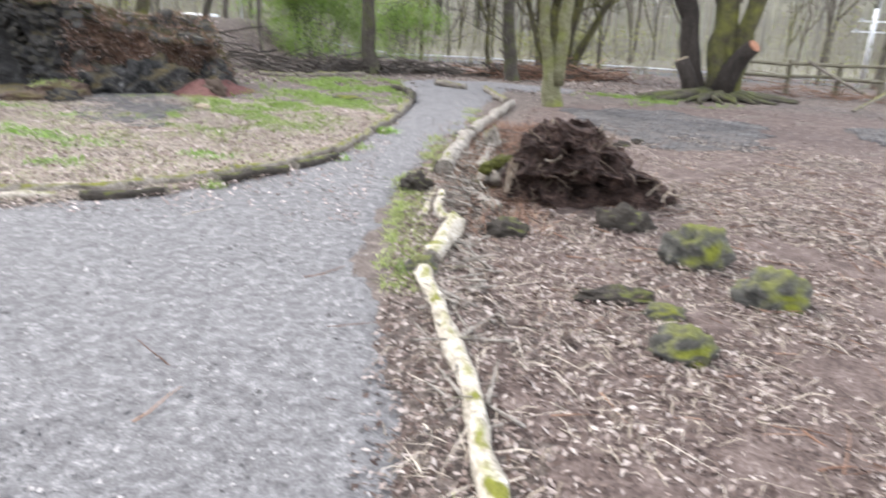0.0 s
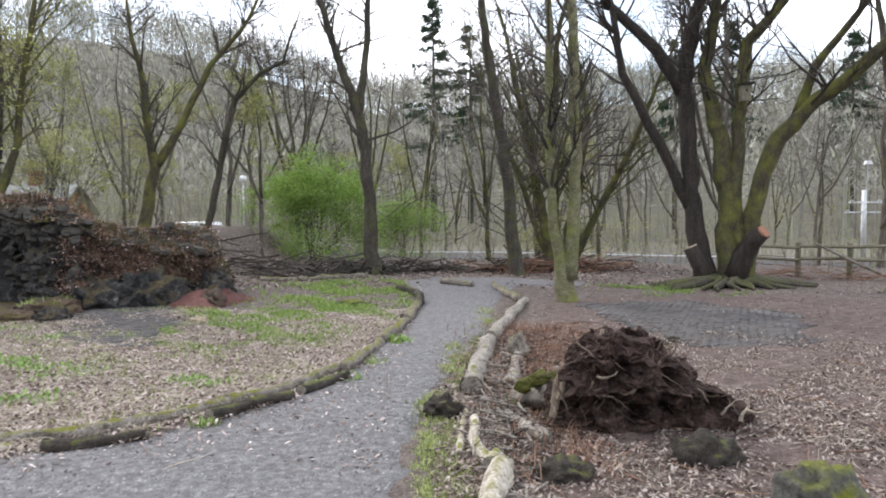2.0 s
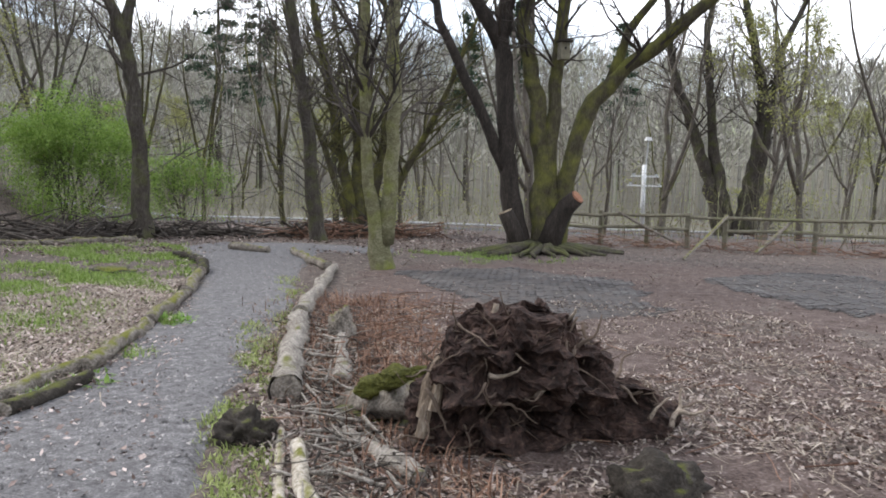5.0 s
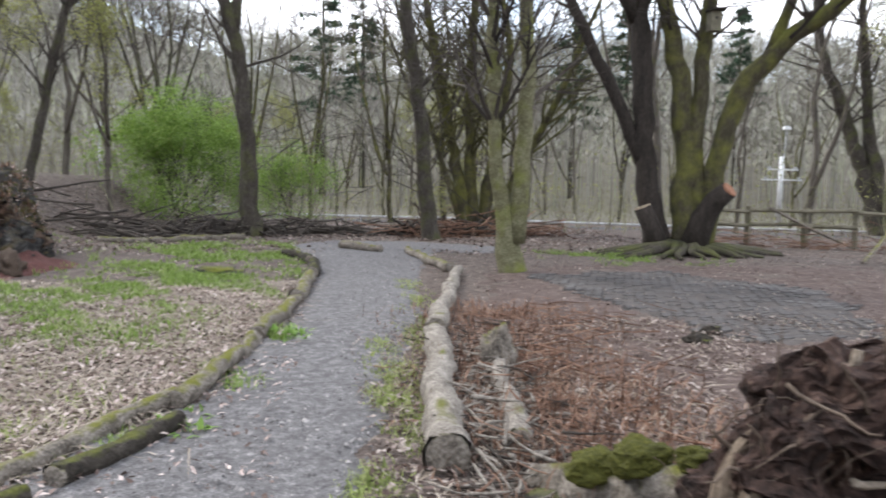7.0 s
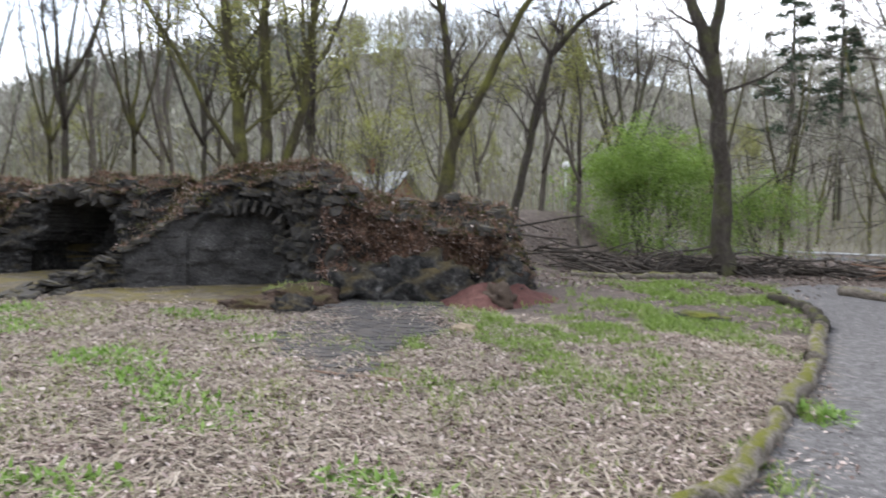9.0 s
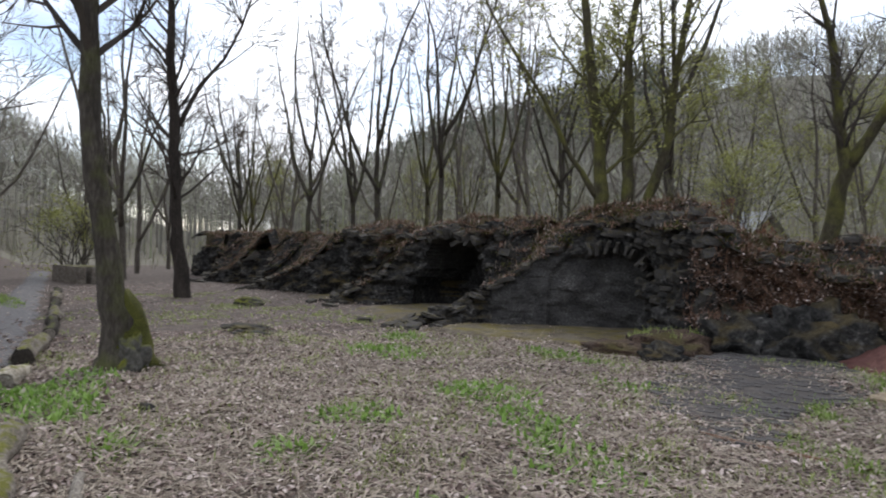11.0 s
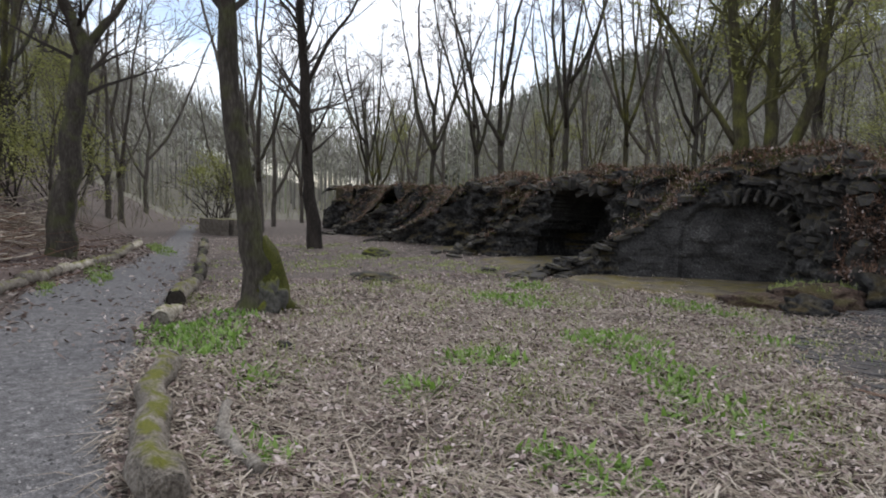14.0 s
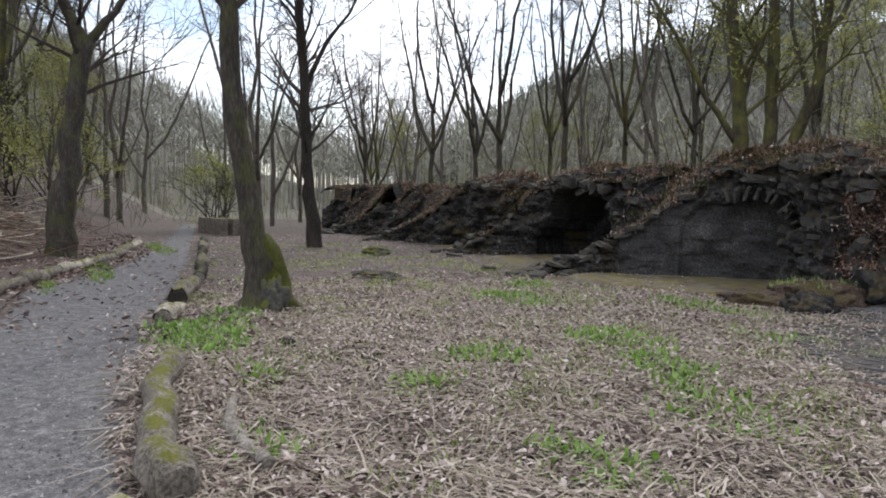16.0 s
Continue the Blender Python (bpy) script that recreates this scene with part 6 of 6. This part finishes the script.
for x in (-3.5, -1.2, 1.2, 3.5):
    w = rz @ Vector((x, -3.03, 0.5))
    m = Mesher()
    m.box(w, (1.1, 0.08, 1.2), 0.1)
    win = part("window", m, WHITE, house, "white framed window")
    m = Mesher()
    m.box((w.x, w.y - 0.05, w.z), (0.95, 0.03, 1.05), 0.1)
    part("pane", m, GLASS, win)


# ---- loose cover of the ground ----
G = np.random.default_rng(21)


def quads(name, V, F, mat, label, category):
    me = bpy.data.meshes.new(name)
    V, F = np.ascontiguousarray(V, np.float32).reshape(-1, 3), np.asarray(F, np.int32)
    k = F.shape[1]
    me.vertices.add(len(V))
    me.vertices.foreach_set("co", V.ravel())
    me.loops.add(F.size)
    me.loops.foreach_set("vertex_index", F.ravel())
    me.polygons.add(len(F))
    me.polygons.foreach_set("loop_start", np.arange(0, F.size, k, dtype=np.int32))
    me.update(calc_edges=True)
    me.materials.append(mat)
    return tagged(new(name, me), label, category, kind="stuff")


def scatter(n, x0, x1, y0, y1, keep=None, focus=None):
    x, y = G.uniform(x0, x1, n), G.uniform(y0, y1, n)
    ok = np.ones(n, bool)
    d, _, _ = edge_near(PATH_POLY, x, y)
    d = np.where(inside(PATH_POLY, x, y), d, -d)
    ok &= (d < 0.0) | (G.uniform(0, 1, n) < 0.55 * np.exp(-d / 0.34))
    if focus:
        ok &= G.uniform(0, 1, n) < np.clip((focus[2] / (np.hypot(x - focus[0], y - focus[1]) + 1e-6)) ** 1.3, 0.12, 1)
    if keep is not None:
        ok &= keep(x, y)
    return x[ok], y[ok]


def leaf_cover(name, parts, mat, label, lo=0.018, hi=0.045):
    x, y = np.concatenate([p[0] for p in parts]), np.concatenate([p[1] for p in parts])
    n = len(x)
    z = gz(x, y) + 0.012 + G.uniform(0, 0.035, n)
    d, _, _ = edge_near(PATH_POLY, x, y)
    a, s = G.uniform(0, 6.283, n), G.uniform(lo, hi, n)
    tx, ty = G.normal(0, 0.38, n), G.normal(0, 0.38, n)
    ax = np.stack([np.cos(a), np.sin(a), tx], -1)
    bx = np.stack([-np.sin(a), np.cos(a), ty], -1)
    c = np.stack([x, y, z], -1)
    w, fold = G.uniform(0.3, 0.62, n)[:, None], (s * G.uniform(-0.1, 0.4, n))[:, None] * np.array([0, 0, 1.0])
    S = s[:, None]
    V = np.stack([c - ax * S, c + bx * S * w + fold, c + ax * S + fold * 0.4, c - bx * S * w + fold], 1)
    V[:, :, 2] = np.maximum(V[:, :, 2], gz(V[:, :, 0], V[:, :, 1]) + 0.004)
    i = np.arange(n)[:, None] * 4
    F = np.concatenate([i + [0, 1, 2], i + [0, 2, 3]], 0)
    return quads(name, V, F, mat, label, "leaf litter")


def blades(name, parts, mat, label, per=9, h=(0.06, 0.18), w=0.006, splay=0.6, tuft=0.05, base=None, category="grass", flat=1.0):
    """Tufts of bent blades."""
    x, y = np.concatenate([p[0] for p in parts]), np.concatenate([p[1] for p in parts])
    z = gz(x, y) if base is None else np.concatenate(base)
    x, y, z = np.repeat(x, per), np.repeat(y, per), np.repeat(z, per)
    n = len(x)
    x, y = x + G.normal(0, tuft, n), y + G.normal(0, tuft, n)
    if base is None:
        z = gz(x, y)
    a, ln = G.uniform(0, 6.283, n), G.uniform(*h, n)
    lean = np.abs(G.normal(0, splay, n))
    d = np.stack([np.cos(a) * lean, np.sin(a) * lean, flat * np.ones(n)], -1)
    d /= np.linalg.norm(d, axis=1)[:, None]
    side = np.stack([-np.sin(a), np.cos(a), np.zeros(n)], -1) * w * G.uniform(0.6, 1.4, n)[:, None]
    b = np.stack([x, y, z - 0.01], -1)
    mid = b + d * (ln * 0.55)[:, None]
    tip = mid + (d + np.stack([np.cos(a) * 0.6, np.sin(a) * 0.6, -0.45 * np.ones(n)], -1) * (0.3 + lean)[:, None]) * (ln * 0.45)[:, None]
    if flat < 1:
        b[:, 2] += G.uniform(0.02, 0.05, n)
        mid[:, 2], tip[:, 2] = b[:, 2] + G.uniform(-0.01, 0.03, n), b[:, 2] - 0.01
    V = np.stack([b - side, b + side, mid + side, mid - side, tip], 1)
    i = np.arange(n)[:, None] * 5
    F = np.concatenate([i + [0, 1, 2], i + [0, 2, 3], i + [3, 2, 4]], 0)
    return quads(name, V, F, mat, label, category)


def west(x, y):
    return (~((x > -8.2) & (x < -4) & (y > 15.4)) | (wave(x, y, 31.0) > 0.5)) & ~((x < -8) & (y > 15.5)) & (~inside(np.array([(-8.6, 13.9), (-11.6, 13.0), (-16, 14), (-16, 17), (-8.4, 17)]), x, y) | (wave(x, y, 40.0) > 0.2))


def thin_setts(x, y):
    east = inside(np.array([(2.5, 15.6), (4.8, 16.1), (6.2, 13.8), (4.6, 11.0), (3.3, 10.7), (2.6, 12.6)]), x, y) | inside(np.array([(7.5, 14.0), (10.6, 14.8), (11.2, 13.2), (9.0, 10.6), (7.2, 10.4)]), x, y)
    oven = inside(np.array([(-7.2, 13.6), (-5.3, 10.9), (-4.7, 11.1), (-4.9, 13.2), (-5.4, 15.0), (-7.4, 15.3)]), x, y)
    return ~(east | oven) | (G.uniform(0, 1, len(x)) < np.where(oven, 0.85, 0.8))


leaf_cover("leaf_litter", [scatter(110000, -13, -0.9, 6.2, 14.5, lambda x, y: west(x, y) & thin_setts(x, y), (-3, 7, 5.0)), scatter(26000, -26, -0.9, 7.5, 22, lambda x, y: west(x, y) & thin_setts(x, y))], LEAVES, "grey-brown dead leaves strewn over the ground", 0.01, 0.031)
leaf_cover("leaf_litter", [scatter(150000, -0.5, 6, -2, 12, thin_setts, (1, 4, 3.5)), scatter(26000, 0, 16, 6, 24, thin_setts)], REDLEAVES, "red-brown leaves and bark chips", 0.008, 0.027)
leaf_cover("leaf_litter", [scatter(22000, -27, -8, -1, 7.5), scatter(12000, -8, 8, 19, 32)], REDLEAVES, "brown leaves on the slope and under the trees", 0.03, 0.06)
blades("dry_stalk_litter", [scatter(30000, -12, -0.9, 6.2, 15, lambda x, y: west(x, y) & ~inside(PATH_POLY, x, y), (-3, 8, 5.0)), scatter(2500, -24, -0.9, 8, 22, west)], STALKS, "pale flattened stalks of dead plants", 2, (0.06, 0.24), 0.004, 5.0, 0.08, category="dead stalks", flat=0.2)
blades("dry_stalk_litter", [scatter(6000, -0.3, 6, -1, 12, thin_setts, (1, 5, 4.5))], STALKS, "pale splinters and stalks on bark litter", 2, (0.05, 0.16), 0.0035, 5.0, 0.08, category="dead stalks", flat=0.2)
blades("dead_bracken", [(1.0 + G.normal(0, 0.42, 620), G.uniform(7.9, 12.8, 620)), scatter(420, 0.0, 0.8, 6, 10.5)], BRACKEN, "orange-brown dead bracken and grass", 7, (0.08, 0.3), 0.004, 3.0, 0.09, category="dead bracken")


def blobs(cx, cy, rx, ry, n):
    a, r = G.uniform(0, 6.283, n), np.sqrt(G.uniform(0, 1, n))
    return cx + rx * r * np.cos(a), cy + ry * r * np.sin(a)


def clumps(area, k, each, spread_):
    xs, ys = [], []
    for _ in range(k):
        cx, cy = G.uniform(area[0], area[1]), G.uniform(area[2], area[3])
        xs.append(cx + G.normal(0, spread_, each))
        ys.append(cy + G.normal(0, spread_, each))
    x, y = np.concatenate(xs), np.concatenate(ys)
    ok = ~inside(PATH_POLY, x, y) & west(x, y) & (wave(x, y, 1.7, 4.0) + 0.5 * wave(x, y, 5.0, 1.0) > 0.02)
    return x[ok], y[ok]


blades("grass", [clumps((-4.9, -1.2, 12.4, 21.5), 280, 22, 0.18), clumps((-7.0, -2.0, 18.0, 23.0), 40, 22, 0.3), clumps((-5.2, -2.0, 11.0, 15.0), 90, 26, 0.24), clumps((3.8, 6.6, 17.4, 19.6), 16, 40, 0.3)], GRASS, "fresh green grass in loose tufts", 8, (0.04, 0.14), 0.006, 0.8)
blades("grass", [clumps((-12.5, -1.9, 7.2, 13.0), 190, 16, 0.15), clumps((-22, -8, 9.5, 13.5), 60, 24, 0.3), clumps((-8, -2, 10.5, 16), 80, 18, 0.25)], PALEGRASS, "thin pale green grass between dead leaves", 6, (0.04, 0.12), 0.005, 0.9, 0.06)
blades("grass", [scatter(2600, -7.5, -1.3, 6.9, 12.5, lambda x, y: west(x, y) & ~inside(PATH_POLY, x, y) & (wave(x, y, 2.6, 3.0) > 0.1)), scatter(1500, -17, -7.0, 7.4, 13.5, lambda x, y: west(x, y) & ~inside(PATH_POLY, x, y) & (wave(x, y, 2.1, 3.0) > 0.15))], PALEGRASS, "single pale green blades coming up through dead leaves", 6, (0.04, 0.1), 0.0055, 1.0, 0.045)
blades("grass", [blobs(-0.48, 7.6, 0.18, 0.9, 150), blobs(-0.22, 9.9, 0.2, 1.3, 230), blobs(0.15, 11.9, 0.2, 1.2, 180), blobs(-0.38, 5.3, 0.2, 0.8, 150), blobs(-0.42, 6.4, 0.2, 0.8, 150), blobs(0.45, 14.0, 0.2, 1.4, 60), blobs(-0.05, 2.2, 0.08, 0.25, 14)], PALEGRASS, "short verge grass beside the log edging", 8, (0.03, 0.09), 0.004, 0.9, 0.04)
blades("grass", [blobs(-0.33, 5.0, 0.1, 0.18, 26), blobs(-1.75, 8.95, 0.1, 0.2, 18), blobs(-1.1, 11.6, 0.1, 0.3, 30), blobs(-2.5, 7.35, 0.08, 0.1, 10), blobs(-1.5, 10.4, 0.12, 0.3, 22), blobs(-1.25, 10.0, 0.1, 0.2, 12), blobs(-15.5, 6.3, 2.6, 0.2, 160), blobs(-20.5, 7.75, 2.5, 0.25, 120), blobs(-12.8, 5.65, 0.8, 0.12, 40)], GRASS, "small tufts of green grass against the logs", 9, (0.04, 0.12), 0.005, 0.8, 0.03)
blades("broad_leaved_plants", [blobs(-8.5, 7.02, 0.85, 0.36, 230), blobs(-9.5, 7.5, 0.5, 0.25, 40), blobs(-6.85, 8.98, 0.4, 0.3, 70), blobs(-6.95, 10.45, 0.6, 0.4, 110), blobs(-9.7, 11.1, 0.7, 0.45, 90), blobs(-5.95, 10.08, 0.4, 0.3, 60), blobs(-5.45, 9.75, 0.2, 0.2, 24), blobs(-6.3, 8.15, 0.25, 0.15, 24), blobs(-4.6, 8.3, 0.35, 0.2, 30), blobs(-5.5, 6.9, 0.25, 0.15, 20), blobs(-8.1, 12.9, 0.9, 0.2, 50), blobs(-11.0, 12.2, 0.6, 0.3, 50), blobs(-4.9, 9.5, 0.5, 0.4, 36), blobs(-6.4, 11.9, 0.4, 0.2, 20), blobs(-3.1, 9.0, 0.35, 0.3, 30), blobs(-7.0, 7.25, 0.3, 0.15, 14), blobs(-1.0, 11.5, 0.1, 0.22, 16), blobs(-1.5, 9.2, 0.08, 0.14, 8)], RANSOM, "clumps of bright green broad-leaved spring plants", 9, (0.04, 0.14), 0.015, 1.4, 0.075, category="plants")
blades("grass", [blobs(-8.0, 14.8, 0.4, 0.7, 70)], PALEGRASS, "grass on the low mound before the ovens", 8, (0.05, 0.14), 0.005, 0.8, 0.04, base=[np.full(70, 0.24)])


def ruin_growth():
    """Heather, dead bracken and moss tufts along the wall tops."""
    xs, ys, zs = [], [], []
    rng = random.Random(33)
    for _ in range(26000):
        x, y = rng.uniform(-33, -4.9), rng.uniform(14.9, 19.4)
        hit = COVER.ray_cast(Vector((x, y, 6)), Vector((0, 0, -1)))[0]
        if hit and hit.z > 0.4:
            xs.append(x), ys.append(y), zs.append(hit.z)
    x, y, z = np.array(xs), np.array(ys), np.array(zs)
    h = len(x) // 2
    k = h + len(x) // 6
    n = len(x) // 3
    blades("leaf_litter", [(x[:n], y[:n])], LEAVES, "dead leaves caught on the ruin's top", 3, (0.02, 0.06), 0.014, 3.0, 0.09, base=[z[:n] + 0.012], category="leaf litter")
    FLANK = bvh_of([o for o in RUIN.children if o.name.startswith("wall")][0])
    fx, fy, fz = [], [], []
    for _ in range(2600):
        x0, z0 = rng.uniform(-8.0, -5.7), rng.uniform(0.35, 1.5)
        hit = FLANK.ray_cast(Vector((x0, 12.5, z0)), Vector((rng.uniform(-0.1, 0.1), 1, 0)))[0]
        if hit and hit.y < 18.5:
            fx.append(hit.x), fy.append(hit.y - 0.02), fz.append(hit.z)
    fx, fy, fz = np.array(fx), np.array(fy), np.array(fz)
    half = len(fx) // 2
    blades("dead_bracken", [(fx[:half], fy[:half])], BRACKEN, "brown bracken hanging from the broken wall", 6, (0.05, 0.18), 0.005, 1.6, 0.05, base=[fz[:half]], category="dead bracken")
    blades("leaf_litter", [(fx[half:], fy[half:])], LEAVES, "dead leaves caught on the broken wall", 3, (0.02, 0.06), 0.013, 2.5, 0.06, base=[fz[half:]], category="leaf litter")
    blades("heather", [(x[:h], y[:h])], BRACKEN, "brown dead bracken and heather on the ruin's top", 8, (0.06, 0.2), 0.006, 2.0, 0.06, base=[z[:h]], category="heather")
    blades("dry_grass", [(x[h:k], y[h:k])], STALKS, "straw-coloured dry grass on the ruin's top", 6, (0.05, 0.2), 0.004, 0.9, 0.06, base=[z[h:k]], category="grass")
    blades("moss_tufts", [(x[k:], y[k:])], CUSHION, "yellow-green moss on the ruin's top", 9, (0.03, 0.07), 0.012, 1.6, 0.09, base=[z[k:]], category="moss")


ruin_growth()


def pebbles():
    n = 110000
    x, y = G.uniform(-14, 2, n), G.uniform(0, 22, n)
    d, _, _ = edge_near(PATH_POLY, x, y)
    ok = inside(PATH_POLY, x, y) & (G.uniform(0, 1, n) < np.clip((4.0 / (np.hypot(x + 1.5, y - 5) + 0.1)) ** 1.2, 0.1, 1))
    x, y = x[ok], y[ok]
    n = len(x)
    z = lift(x, y) + 0.02 + 0.008 * wave(x, y, 2.3, 1.0)
    s = G.uniform(0.006, 0.015, n) * np.where(G.uniform(0, 1, n) < 0.05, 1.8, 1.0)
    c = np.stack([x, y, z], -1)
    dirs = np.array([[1, 0, -0.2], [-0.5, 0.87, -0.2], [-0.5, -0.87, -0.2], [0, 0, 0.75]])
    a = G.uniform(0, 6.283, n)
    rot = np.stack([np.stack([np.cos(a), -np.sin(a), 0 * a], -1), np.stack([np.sin(a), np.cos(a), 0 * a], -1), np.stack([0 * a, 0 * a, 1 + 0 * a], -1)], 1)
    off = np.einsum("nij,kj->nki", rot, dirs) + G.normal(0, 0.22, (n, 4, 3))
    V = c[:, None, :] + off * s[:, None, None]
    i = np.arange(n)[:, None] * 4
    F = np.concatenate([i + [0, 1, 3], i + [1, 2, 3], i + [2, 0, 3]], 0)
    quads("gravel_chips", V, F, PEBBLE, "loose grey chips of gravel on the path", "gravel")


pebbles()
